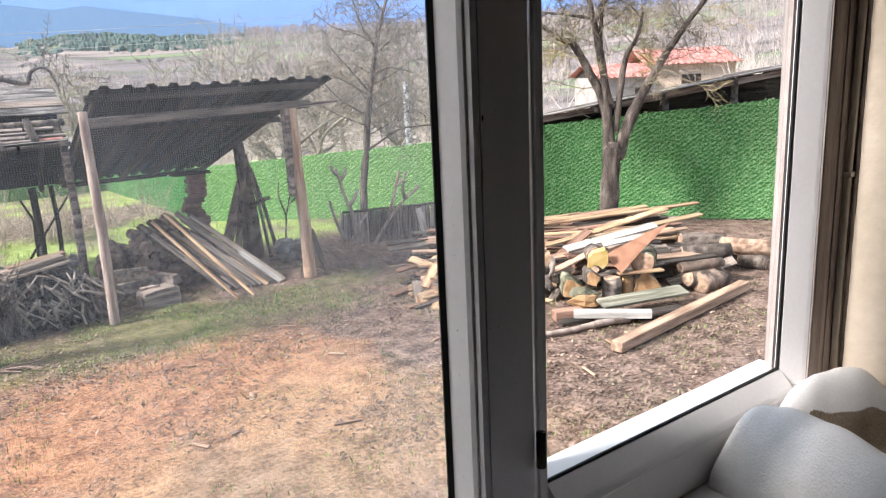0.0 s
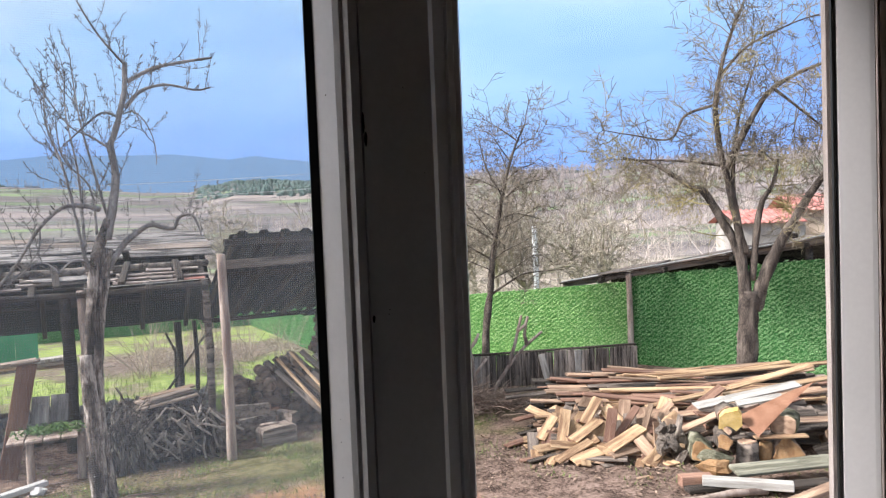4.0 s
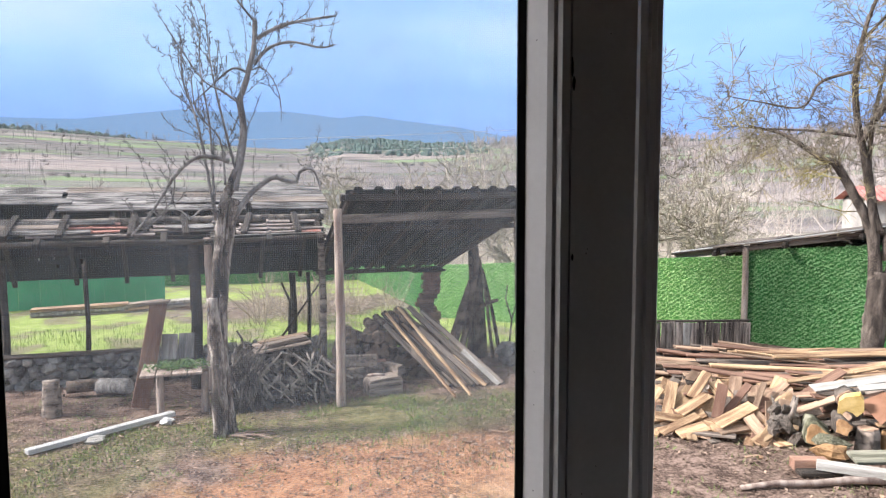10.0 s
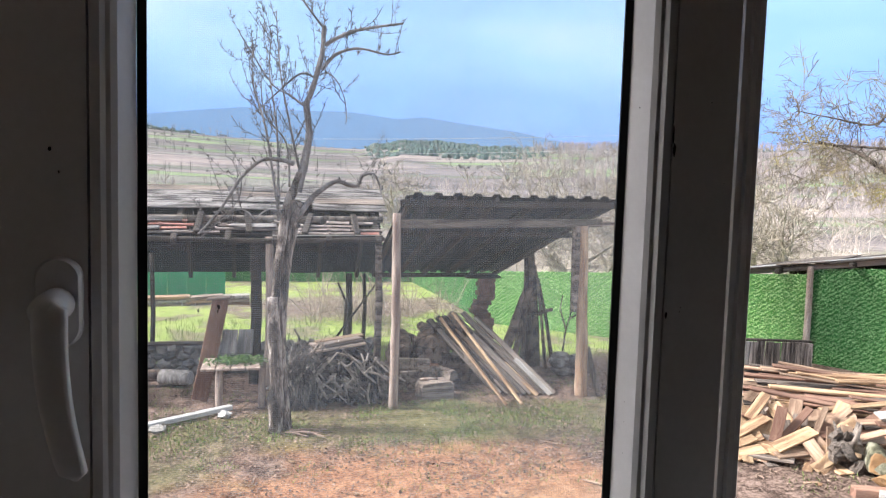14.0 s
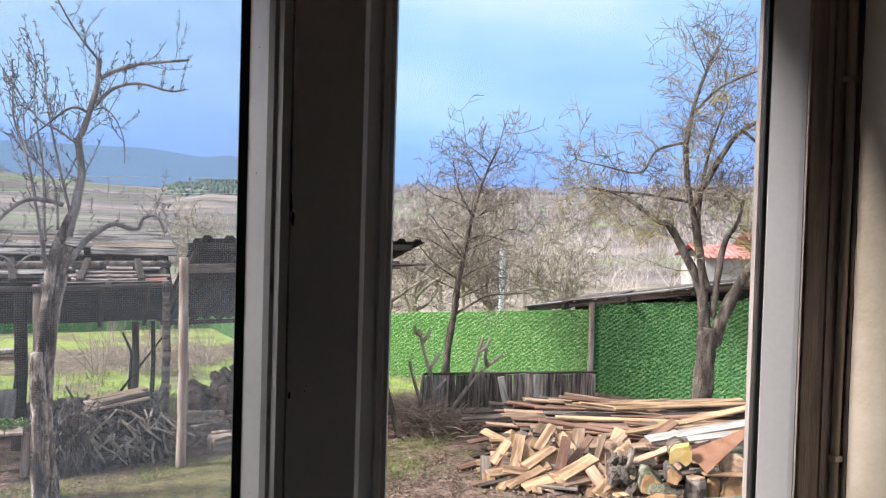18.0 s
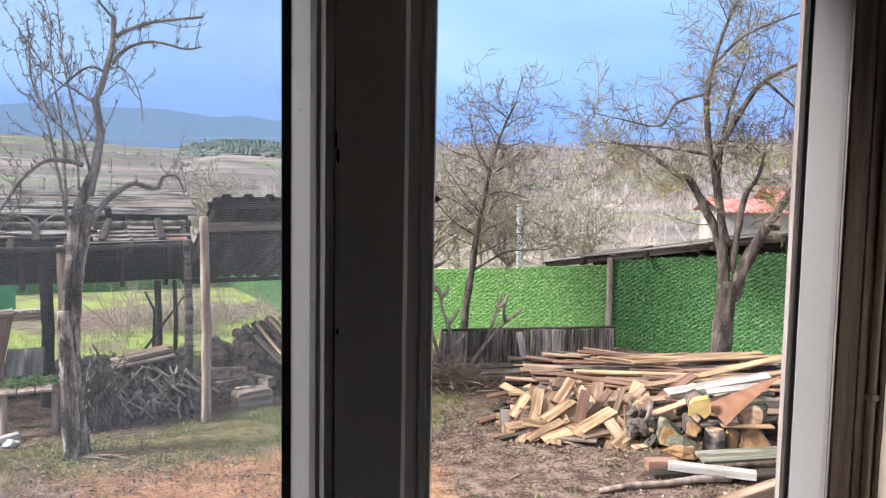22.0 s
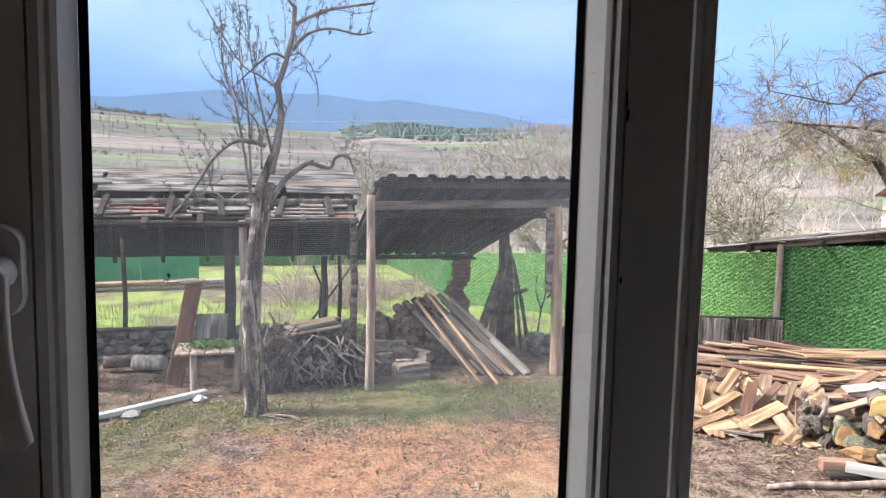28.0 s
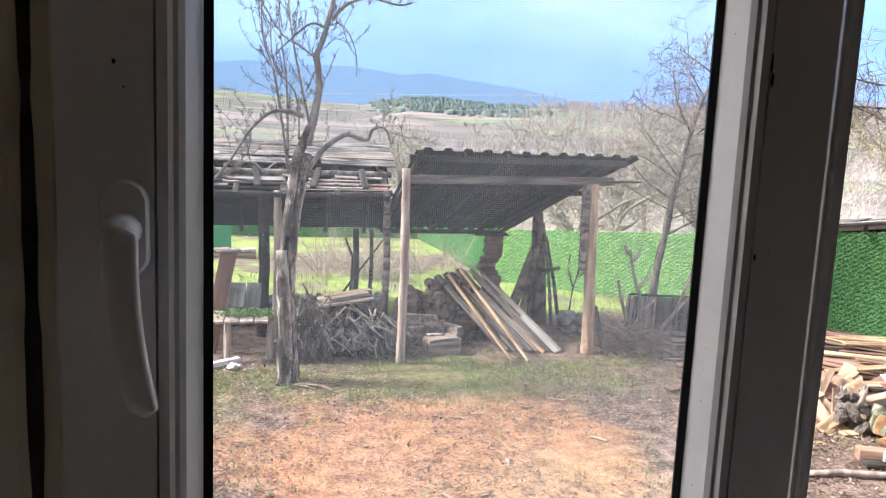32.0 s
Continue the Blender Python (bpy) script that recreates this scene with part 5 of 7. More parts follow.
# ---- fences ----
def hedge(name, a, b, za, zb, ta, tb, label, dens=6, seed=1, bend=0.0, leaf=None):
    """A fence of green plastic hedge netting: a backing sheet thick with small upright leaves, over posts."""
    rnd = random.Random(seed)
    a, b = Vector((*a, 0)), Vector((*b, 0))
    d = (b - a)
    ln = d.length
    d = d / ln
    nrm = Vector((d.y, -d.x, 0))
    th = thing(name, label, "fence")
    g, n = Geo(), max(4, int(ln / 0.4))
    for i in range(n + 1):
        u = i / n
        p = a + d * ln * u + nrm * bend * noise.noise((u * 5, seed, 0))
        lo, hi = za + (zb - za) * u, ta + (tb - ta) * u + 0.012 * noise.noise((u * ln * 2, seed, 3))
        g.v += [tuple(p) [:2] + (lo,), tuple(p)[:2] + (hi,), tuple(p - nrm * 0.02)[:2] + (hi,), tuple(p - nrm * 0.02)[:2] + (lo,)]
        if i:
            k = 4 * i
            g.f += [(k - 4 + j, k - 4 + (j + 1) % 4, k + (j + 1) % 4, k + j) for j in range(4)]
    g.f += [(0, 1, 2, 3), (4 * n + 3, 4 * n + 2, 4 * n + 1, 4 * n)]
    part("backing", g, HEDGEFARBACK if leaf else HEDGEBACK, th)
    g = Geo()
    # tufts sit on a slanting lattice of wires, so that diagonal rows show
    step, rise_ = 0.052, 0.037
    for i in range(int(ln / step) + 1):
        for j in range(-2, int(max(ta - za, tb - zb) / rise_) + 2):
            s0 = (i + 0.5 * (j % 2)) * step
            u = s0 / ln
            if u > 1:
                continue
            lo, hi = za + (zb - za) * u, ta + (tb - ta) * u + 0.02
            z0 = lo + j * rise_ + 0.012 * noise.noise((s0 * 3, j * 0.3, seed))
            if not lo - 0.01 < z0 < hi:
                continue
            for k in range(dens):
                s, z = s0 + rnd.gauss(0, 0.012), z0 + rnd.gauss(0, 0.009) - 0.35 * (s0 % (2 * step))
                p = a + d * s + nrm * (bend * noise.noise((u * 5, seed, 0)) + rnd.uniform(0.004, 0.014))
                p.z = z
                w = (d * (0.5 + rnd.gauss(0, 0.55)) + Vector((0, 0, rnd.uniform(-0.2, 0.9))) + nrm * rnd.uniform(0.3, 1.1)).normalized() * rnd.uniform(0.020, 0.040)
                sd = w.cross(nrm + d * rnd.gauss(0, 0.4)).normalized() * 0.0065
                g.put([p - sd, p + sd, p + w], [(0, 1, 2)])
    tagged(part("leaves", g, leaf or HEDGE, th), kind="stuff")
    return th


COR = (8.12, 9.24)
near = hedge("hedge_fence", COR, (11.6, 4.15), 0.0, 0.05, 1.49, 2.05, "fence covered with bright green plastic hedge leaves", 9, 1, 0.05)
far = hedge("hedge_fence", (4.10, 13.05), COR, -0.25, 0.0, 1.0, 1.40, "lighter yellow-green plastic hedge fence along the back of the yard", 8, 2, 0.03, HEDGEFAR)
hedge("hedge_fence", (-3.4, 19.6), (3.9, 19.2), -0.3, -0.3, 1.0, 1.05, "green plastic hedge fence far behind the sheds", 4, 4)
hedge("hedge_fence", (3.9, 19.2), (4.10, 13.05), -0.3, -0.25, 1.05, 1.0, "green plastic hedge fence behind the sheds", 6, 3)
cp = pole("corner_post", [(8.06, 9.20, -0.05), (8.07, 9.2, 0.8), (8.06, 9.20, 1.54)], [0.055, 0.05, 0.045], POSTWOOD)
tagged(cp, "grey wooden corner post of the green fence", "post")
gs = thing("sheet_fence", "plain green sheet fence beyond the grass", "fence")
for k in range(12):
    part("sheet", Geo().box(-5.68 + 0.40 * k, 16.5, -0.15, -5.68 + 0.40 * k + 0.394, 16.53, 1.35, c=0.004), GREENSHEET, gs)

# lean-to roof behind the green fence
lr = thing("fence_roof", "low old roof of planks and sheets behind the green fence", "roof")
ra, rb, rc = Vector((7.45, 10.2, 1.36)), Vector((8.25, 9.12, 1.58)), Vector((10.9, 5.15, 2.42))
nrm = Vector((0.83, 0.56, 0))
for k in range(9):
    u0, u1 = k / 9, (k + 1.12) / 9
    p, q = ra.lerp(rc, u0), ra.lerp(rc, min(u1, 1.03))
    p.z += 0.02 * math.sin(k * 2.1)
    w = 1.9
    m = Matrix((((q - p)).normalized(), (nrm - (q - p).normalized() * nrm.dot((q - p).normalized())).normalized(), (q - p).normalized().cross((nrm - (q - p).normalized() * nrm.dot((q - p).normalized())).normalized()))).transposed().to_4x4()
    part("roof_sheet", Geo().box(0, -0.18 + 0.03 * (k % 3), 0, (q - p).length, w, 0.022, c=0.004), OLDWOOD if k % 2 else DARKWOOD, lr, m=Matrix.Translation(p + Vector((0, 0, 0.012 * (k % 2)))) @ m)
# dark planks added to give the gap under the roof its shadow
for k in range(14):
    p = ra.lerp(rc, 0.10 + k * 0.068) + nrm * 1.55
    part("back_plank", Geo().box(-0.235, 0, 0.0, 0.235, 0.02, p.z - 0.03, c=0.004), DARKWOOD, lr, m=pose(p.x, p.y, 0, 0, 0, -56))
board("edge_board", ra + Vector((-0.02, -0.02, -0.04)), rc + Vector((0, 0, -0.05)), 0.03, 0.09, OLDWOOD, lr, 0)
board("edge_lath", ra + Vector((-0.06, -0.05, 0.035)), rc + Vector((-0.04, -0.03, 0.045)), 0.06, 0.018, CONCRETE, lr, 0)
for k in range(6):
    p = ra.lerp(rc, 0.12 + k * 0.17)
    board("rafter_end", p + nrm * -0.26 + Vector((0, 0, -0.06)), p + nrm * 1.2 + Vector((0, 0, -0.05)), 0.06, 0.08, DARKWOOD, lr)
    if k > 2:
        pole("prop", [p + nrm * 0.35 + Vector((0, 0, -p.z)), p + nrm * 0.35 + Vector((0, 0, -0.08))], [0.06, 0.055], OLDWOOD, lr)

# dark plank fence in front of the far hedge
pf = thing("plank_fence", "low fence of dark weathered upright planks", "fence")
pa, pb = Vector((5.06, 9.37, 0)), Vector((7.54, 8.44, 0))
rnd = random.Random(31)
n = 24
yaw = math.degrees(math.atan2(pb.y - pa.y, pb.x - pa.x))
wid = (pb - pa).length / n
for k in range(n):
    p = pa.lerp(pb, (k + 0.5) / n)
    h = 0.47 + 0.03 * (k / n) + rnd.uniform(-0.012, 0.015)
    mt = PALEPLANKV if k in (1, 15) else PLANKV
    part("plank", Geo().box(-wid * 0.515, -0.011, -0.02, wid * 0.515, 0.011, h, c=0.003), mt, pf, m=pose(p.x, p.y + 0.008 * (k % 2), 0, rnd.uniform(-2, 2), rnd.uniform(-1.2, 1.2), yaw + rnd.uniform(-2, 2)))
part("leaning_plank", Geo().box(-0.05, -0.011, -0.02, 0.05, 0.011, 0.46, c=0.003), PALEPLANKV, pf, "pale plank leaning on the fence", m=pose(6.20, 8.90, 0, -3, -12, -19))
board("rail", pa + Vector((-0.05, 0.03, 0.485)), pb + Vector((0, 0.03, 0.515)), 0.06, 0.03, DARKWOOD, pf)
for k in range(3):
    part("plank", Geo().box(-0.011, -0.055, -0.02, 0.011, 0.055, 0.43, c=0.003), PALEPLANKV if k == 0 else PLANKV, pf, m=pose(5.06 + 0.03 * k, 9.42 + 0.12 * k, 0, 0, 2, -14))

# ---- the heap of boards ----
rnd = random.Random(77)


ALONG, FRONT = Vector((0.927, -0.375, 0)), Vector((-0.375, -0.927, 0))
MID = Vector((6.45, 6.75, 0))


def slab(name, c, n, axis, ln, w, t, mat):
    """A board by its middle, the way its face looks and its length."""
    n = n.normalized()
    x = (axis - n * axis.dot(n)).normalized()
    m = Matrix((x, n.cross(x), n)).transposed().to_4x4()
    return part(name, board_mesh(ln, w, t, mat), None, m=Matrix.Translation(c - x * ln / 2) @ m)


def heap_z(w, s):
    """Height of the heap's skin, w metres before its back line and s along it."""
    z = 0.465 + 0.16 * min(w, 0.0) - 0.20 * max(w, 0.0) - 0.40 * max(0.0, w - 0.9)
    return z * (0.35 + 0.65 * smooth(-1.75, -0.9, s)) * (0.6 + 0.4 * smooth(2.2, 1.5, s))


# long boards laid side by side over the back and top
WOODS = [TANWOOD, REDWOOD, OLDWOOD, REDWOOD, TANWOOD, DARKWOOD, PALEWOOD, TANWOOD, REDWOOD, OLDWOOD]
for k in range(165):
    w = -0.40 + 1.35 * ((k * 0.618) % 1.0)
    under = k % 3 == 0
    ln = rnd.uniform(1.0, 2.9)
    s = rnd.uniform(-1.55, 1.75 - ln * 0.35) + (ln / 2 if rnd.random() < 0.5 else 0.2)
    s = max(-1.55 + ln / 2 + rnd.uniform(-0.25, 0.3), min(s, 1.85 - ln / 2 + rnd.uniform(-0.2, 0.25)))
    a = math.radians(rnd.gauss(0, 2.2) + (rnd.choice((-14, 12, 9)) if k % 11 == 0 else 0))
    ax = Matrix.Rotation(a, 3, "Z") @ ALONG
    z0, z1 = heap_z(w, s - ln * 0.45), heap_z(w, s + ln * 0.45)
    ax.z = 0.5 * (z1 - z0) / ln + rnd.gauss(0, 0.010)
    z = (z0 + z1) / 2 - (rnd.uniform(0.06, 0.28) if under else 0.0) + 0.018 * ((k * 7) % 4) / 3
    c = MID + FRONT * w + ALONG * s + Vector((0, 0, max(0.04, z)))
    mt = WOODS[rnd.randrange(10)]
    tagged(slab("long_board", c, Vector((rnd.gauss(0, 0.05) - 0.05, rnd.gauss(-0.13, 0.07), 1)), ax, ln, rnd.choice([0.05, 0.07, 0.09, 0.12]), rnd.choice([0.018, 0.022, 0.028]), mt),
           {"fresh_sawn_wood": "long fresh pale board in the board heap", "reddish_board_wood": "long reddish-brown board in the board heap", "dark_wood": "long dark wet-looking board in the board heap"}.get(mt.name, "long weathered board in the board heap"), "board", "heap of boards")
for k, (p, q, wd) in enumerate((((5.9, 6.95, 0.50), (7.55, 6.15, 0.50), 0.10), ((6.35, 5.60, 0.44), (7.95, 5.15, 0.56), 0.10), ((6.6, 5.75, 0.47), (7.75, 5.55, 0.62), 0.12), ((6.2, 6.5, 0.50), (8.75, 5.75, 0.53), 0.09), ((5.55, 6.0, 0.34), (6.6, 5.75, 0.46), 0.09))):
    tagged(board("top_board", p, q, wd, 0.026, PALEWOOD, None, 8), "long fresh cream-coloured board across the top of the heap", "board", "heap of boards")
# short offcuts tipped over the front
for k in range(92):
    u, w = rnd.random(), rnd.random() ** 1.1
    foot = Vector((4.08, 6.02, 0)).lerp(Vector((5.12, 5.12, 0)), u)
    c = foot + Vector((0.45, 0.62, 0)) * w * (1.30 - 0.25 * u) + Vector((rnd.gauss(0, 0.05), rnd.gauss(0, 0.05), 0.03 + (0.37 - 0.12 * (1 - u)) * w * rnd.uniform(0.8, 1.0)))
    n = Vector((-0.50 + rnd.gauss(0, 0.2), -0.66 + rnd.gauss(0, 0.2), 1.0))
    a = rnd.choice([rnd.gauss(-0.65, 0.25), rnd.gauss(0.75, 0.4), rnd.uniform(0, math.pi)])
    mt = rnd.choice([PALEWOOD, PALEWOOD, PALEWOOD, TANWOOD, TANWOOD, PALEWOOD, REDWOOD, OLDWOOD])
    ln = rnd.uniform(0.30, 0.60)
    ax = Vector((math.cos(a), math.sin(a), rnd.gauss(0, 0.25)))
    if w < 0.14:
        n = Vector((rnd.gauss(-0.1, 0.1), rnd.gauss(-0.1, 0.1), 1))
        ax.z = 0
        c.z = 0.02 + 0.02 * (k % 3)
    tagged(slab("offcut", c, n, ax, ln, rnd.uniform(0.08, 0.145), rnd.choice([0.014, 0.018, 0.022]), mt),
           {"weathered_wood": "short grey offcut in front of the board heap", "reddish_board_wood": "short reddish-brown offcut in the heap", "tan_board_wood": "short tan sawn offcut tipped before the board heap"}.get(mt.name, "short pale orange offcut tipped before the board heap"), "offcut", "heap of offcuts")
for p, q, wd, mt in (((3.98, 6.50, 0.03), (4.75, 6.62, 0.07), 0.09, REDWOOD), ((3.86, 6.02, 0.02), (4.34, 5.86, 0.04), 0.07, REDWOOD), ((3.90, 5.92, 0.03), (4.30, 5.92, 0.05), 0.06, DARKWOOD), ((4.10, 6.30, 0.05), (4.70, 6.15, 0.13), 0.10, PALEWOOD),
                     ((4.62, 7.55, 0.36), (5.55, 7.25, 0.38), 0.12, DARKWOOD), ((4.55, 7.42, 0.31), (5.25, 7.20, 0.34), 0.10, OLDWOOD), ((4.40, 7.00, 0.14), (5.60, 6.80, 0.30), 0.10, REDWOOD)):
    tagged(board("side_board", p, q, wd, 0.022, mt, None, 5), "board sticking out at the end of the heap", "board", "heap of boards")
for p, q, wd, mt in (((4.25, 5.63, 0.05), (4.61, 5.65, 0.09), 0.15, PALEWOOD), ((4.10, 5.70, 0.06), (4.61, 5.80, 0.16), 0.10, PALEWOOD), ((4.06, 6.03, 0.10), (4.57, 6.00, 0.10), 0.12, PALEWOOD), ((4.23, 6.19, 0.14), (4.50, 6.31, 0.33), 0.11, PALEWOOD),
                     ((4.72, 6.05, 0.27), (5.01, 6.17, 0.49), 0.11, PALEWOOD), ((4.42, 5.86, 0.18), (4.87, 5.98, 0.30), 0.12, PALEWOOD), ((4.61, 5.50, 0.15), (5.14, 5.60, 0.27), 0.14, PALEWOOD), ((4.59, 5.44, 0.10), (5.19, 5.46, 0.11), 0.10, TANWOOD),
                     ((4.82, 5.20, 0.04), (5.10, 5.26, 0.11), 0.11, PALEWOOD), ((4.72, 5.64, 0.16), (4.87, 5.74, 0.48), 0.11, REDWOOD), ((4.82, 5.65, 0.18), (5.21, 5.75, 0.45), 0.08, REDWOOD), ((5.13, 5.34, 0.08), (5.18, 5.42, 0.36), 0.09, TANWOOD)):
    tagged(board("offcut", p, q, wd, 0.022, mt, None, 18), "wide pale offcut lying over the front of the heap" if mt == PALEWOOD else "brown offcut sticking up in the heap", "offcut", "heap of offcuts")
# upright pieces stuck among the offcuts
for p, q, wd, mt in (((5.00, 5.50, 0.10), (5.38, 5.72, 0.46), 0.06, TANWOOD), ((4.36, 5.98, 0.10), (4.66, 6.30, 0.38), 0.12, PALEWOOD), ((5.22, 5.20, 0.08), (5.36, 5.42, 0.36), 0.12, TANWOOD)):
    tagged(board("upright_offcut", p, q, wd, 0.022, mt, None, 14), "offcut standing on end in the heap", "offcut", "heap of offcuts")
# dark filler sheet that carries the heap and darkens the gaps between boards
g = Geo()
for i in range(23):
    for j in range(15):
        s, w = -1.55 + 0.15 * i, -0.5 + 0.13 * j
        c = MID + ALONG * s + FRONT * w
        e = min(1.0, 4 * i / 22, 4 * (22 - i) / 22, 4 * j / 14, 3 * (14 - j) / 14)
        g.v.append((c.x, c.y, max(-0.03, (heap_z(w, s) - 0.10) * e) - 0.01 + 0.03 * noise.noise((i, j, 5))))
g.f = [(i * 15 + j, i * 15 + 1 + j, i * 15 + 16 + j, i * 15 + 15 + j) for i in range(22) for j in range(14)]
tagged(part("heap_core", g, DARKWOOD), "dark filler sheet inside the board heap", "wood litter", kind="stuff")
# a rusty sheet and white boards on the heap
g = Geo()
A, B, C = Vector((6.27, 4.37, 0.83)), Vector((5.62, 4.75, 0.50)), Vector((5.60, 4.48, 0.36))
for i in range(9):
    for j in range(5):
        u, w = i / 8, j / 4
        p = B.lerp(A, u).lerp(C.lerp(A, u), w)
        g.v.append(tuple(p + Vector((0.3, 0.5, 0.0)) * 0.05 * math.sin(u * 3.1) + Vector((0, 0, 0.008 * noise.noise((i * 0.6, j, 2))))))
g.f = [(i * 5 + j, i * 5 + 5 + j, i * 5 + 6 + j, i * 5 + 1 + j) for i in range(8) for j in range(4)]
nv = len(g.v)
g.v += [(x + 0.001, y + 0.003, z - 0.003) for x, y, z in g.v[:nv]]
g.f += [tuple(nv + q for q in f[::-1]) for f in g.f[:]]
tagged(part("rusty_sheet", g, RUST, smooth=True), "bent triangular rusty brown sheet leaning on the board heap", "metal sheet")
tagged(board("pale_board", (5.76, 5.46, 0.43), (6.95, 5.10, 0.585), 0.14, 0.016, GREYBOARD, None, 14), "whitish board on top of the heap", "board", "heap of boards")
tagged(board("pale_board", (5.84, 4.96, 0.55), (6.31, 4.79, 0.60), 0.075, 0.02, GREYBOARD, None, 30), "whitish board on top of the heap", "board", "heap of boards")
for k in range(40):
    u = rnd.random()
    c = Vector((5.45, 5.75, 0)).lerp(Vector((7.0, 4.75, 0)), u) + Vector((rnd.gauss(0, 0.14), rnd.gauss(0, 0.14), rnd.uniform(0.12, 0.34)))
    mt = rnd.choice([TANWOOD, OLDWOOD, TANWOOD, REDWOOD, OLDWOOD, REDWOOD])
    tagged(slab("mixed_board", c, Vector((-0.3 + rnd.gauss(0, 0.2), -0.4 + rnd.gauss(0, 0.2), 1)), Matrix.Rotation(rnd.uniform(-0.28, 0.30), 3, "Z") @ ALONG, rnd.uniform(0.5, 1.2), rnd.uniform(0.08, 0.14), 0.024, mt), "board thrown across the front of the heap", "board", "heap of boards")

# logs, stumps and chunks at the end of the heap
def log(name, p, q, r, bark, cut, label, group, n=14, seed=None):
    p, q = Vector(p), Vector(q)
    e = (q - p).normalized()
    sd = (p.x * 7.1 + p.y * 3.3) if seed is None else seed
    g = Geo().bark([p.lerp(q, t / 5) for t in range(6)], [r * (1.04 - 0.03 * t) for t in range(6)], n, sd, 0.24)
    rings = [[Vector(v) for v in g.v[:n]], [Vector(v) for v in g.v[-n:]]]
    lg = tagged(part(name, g, bark, smooth=True), label, "log", group)
    for mid, ring, way in ((p, rings[0], -1), (q, rings[1], 1)):
        d = Geo()
        d.v = [tuple(mid + (v - mid) * 0.95) for v in ring] + [tuple(mid + (v - mid) * 0.90 + e * way * (0.006 + 0.012 * noise.noise(v * 30))) for v in ring]
        d.f = [(k, (k + 1) % n, n + (k + 1) % n, n + k) for k in range(n)] + [tuple(range(n, 2 * n))]
        part("cut_end", d, cut, lg, "sawn end")
    return lg


def chunk(name, c, size, mat, seed, label, turn=(0, 0, 0), rough=0.3):
    return tagged(part(name, Geo().rock(1.0, seed, 1.0, rough), mat, m=pose(*c, *turn) @ Matrix.Diagonal((*size, 1))), label, "log", "cut logs")


log("log", (5.50, 4.86, 0.30), (5.28, 4.60, 0.33), 0.085, LICHENBARK, ORANGECUT, "log with an orange sawn end", "cut logs")
log("log", (5.42, 5.10, 0.16), (5.24, 4.86, 0.17), 0.125, MOSSBARK, ORANGECUT, "thick mossy log at the end of the heap", "cut logs")
log("stump", (5.56, 4.58, 0.0), (5.55, 4.57, 0.30), 0.095, OLDWOOD, TANWOOD, "short upright log with grey bark", "cut logs")
log("stump", (5.74, 4.53, 0.0), (5.74, 4.53, 0.27), 0.058, ORANGECUT, ORANGECUT, "short split upright log", "cut logs")
chunk("split_log", (5.22, 4.67, 0.09), (0.17, 0.09, 0.085), ORANGECUT, 7, "split log with orange torn wood and mossy bark", (0, 8, -40), 0.22)
chunk("split_bark", (5.26, 4.72, 0.155), (0.17, 0.10, 0.075), MOSSBARK, 9, "mossy bark of the split log", (0, 8, -40), 0.2)
log("log", (6.05, 4.62, 0.17), (5.90, 4.40, 0.17), 0.17, LOGBARK, ORANGECUT, "thick torn root end with orange wood", "cut logs", 16)
log("log", (6.16, 4.64, 0.40), (5.92, 4.46, 0.42), 0.13, MOSSBARK, TANWOOD, "thick mossy log on top of another", "cut logs", 16)
tagged(board("thin_slab", (5.62, 4.55, 0.335), (6.05, 4.30, 0.345), 0.10, 0.02, PALEWOOD), "thin pale slab lying on the stumps", "board", "cut logs")
ych = Geo().profile([(-0.105, -0.115), (-0.02, -0.13), (0.06, -0.10), (0.105, -0.03), (0.09, 0.07), (0.05, 0.125), (-0.01, 0.10), (-0.07, 0.075), (-0.11, 0.02)], -0.05, 0.03, 1)
tagged(part("yellow_chunk", ych, YELLOWCUT, m=pose(5.50, 4.72, 0.50, 14, 6, -44)), "bright yellow cut face of a log", "log", "cut logs")
log("log", (5.54, 4.80, 0.50), (5.72, 5.02, 0.49), 0.10, LICHENBARK, TANWOOD, "log behind the yellow cut piece", "cut logs")
log("log", (5.62, 4.78, 0.36), (5.42, 4.70, 0.385), 0.05, LICHENBARK, TANWOOD, "thin log end among the chunks", "cut logs")
for k in range(12):
    p = Vector((5.16 + rnd.gauss(0, 0.07), 5.18 + rnd.gauss(0, 0.08), rnd.uniform(0.05, 0.34)))
    chunk("root_chunk", p, (rnd.uniform(0.04, 0.08), rnd.uniform(0.03, 0.06), rnd.uniform(0.06, 0.13)), ROOTWOOD, 130 + k, "gnarled grey root beside the offcuts", (rnd.uniform(-40, 40), rnd.uniform(-40, 40), rnd.uniform(0, 360)), 0.5)
for k in range(5):
    a = rnd.uniform(0, 6.28)
    p = Vector((5.18, 5.18, 0.2))
    tagged(pole("root_spike", [p, p + Vector((0.10 * math.cos(a), 0.10 * math.sin(a), 0.12)), p + Vector((0.15 * math.cos(a), 0.15 * math.sin(a), 0.26))], [0.035, 0.025, 0.006], ROOTWOOD), "gnarled grey root beside the offcuts", "log", "cut logs")
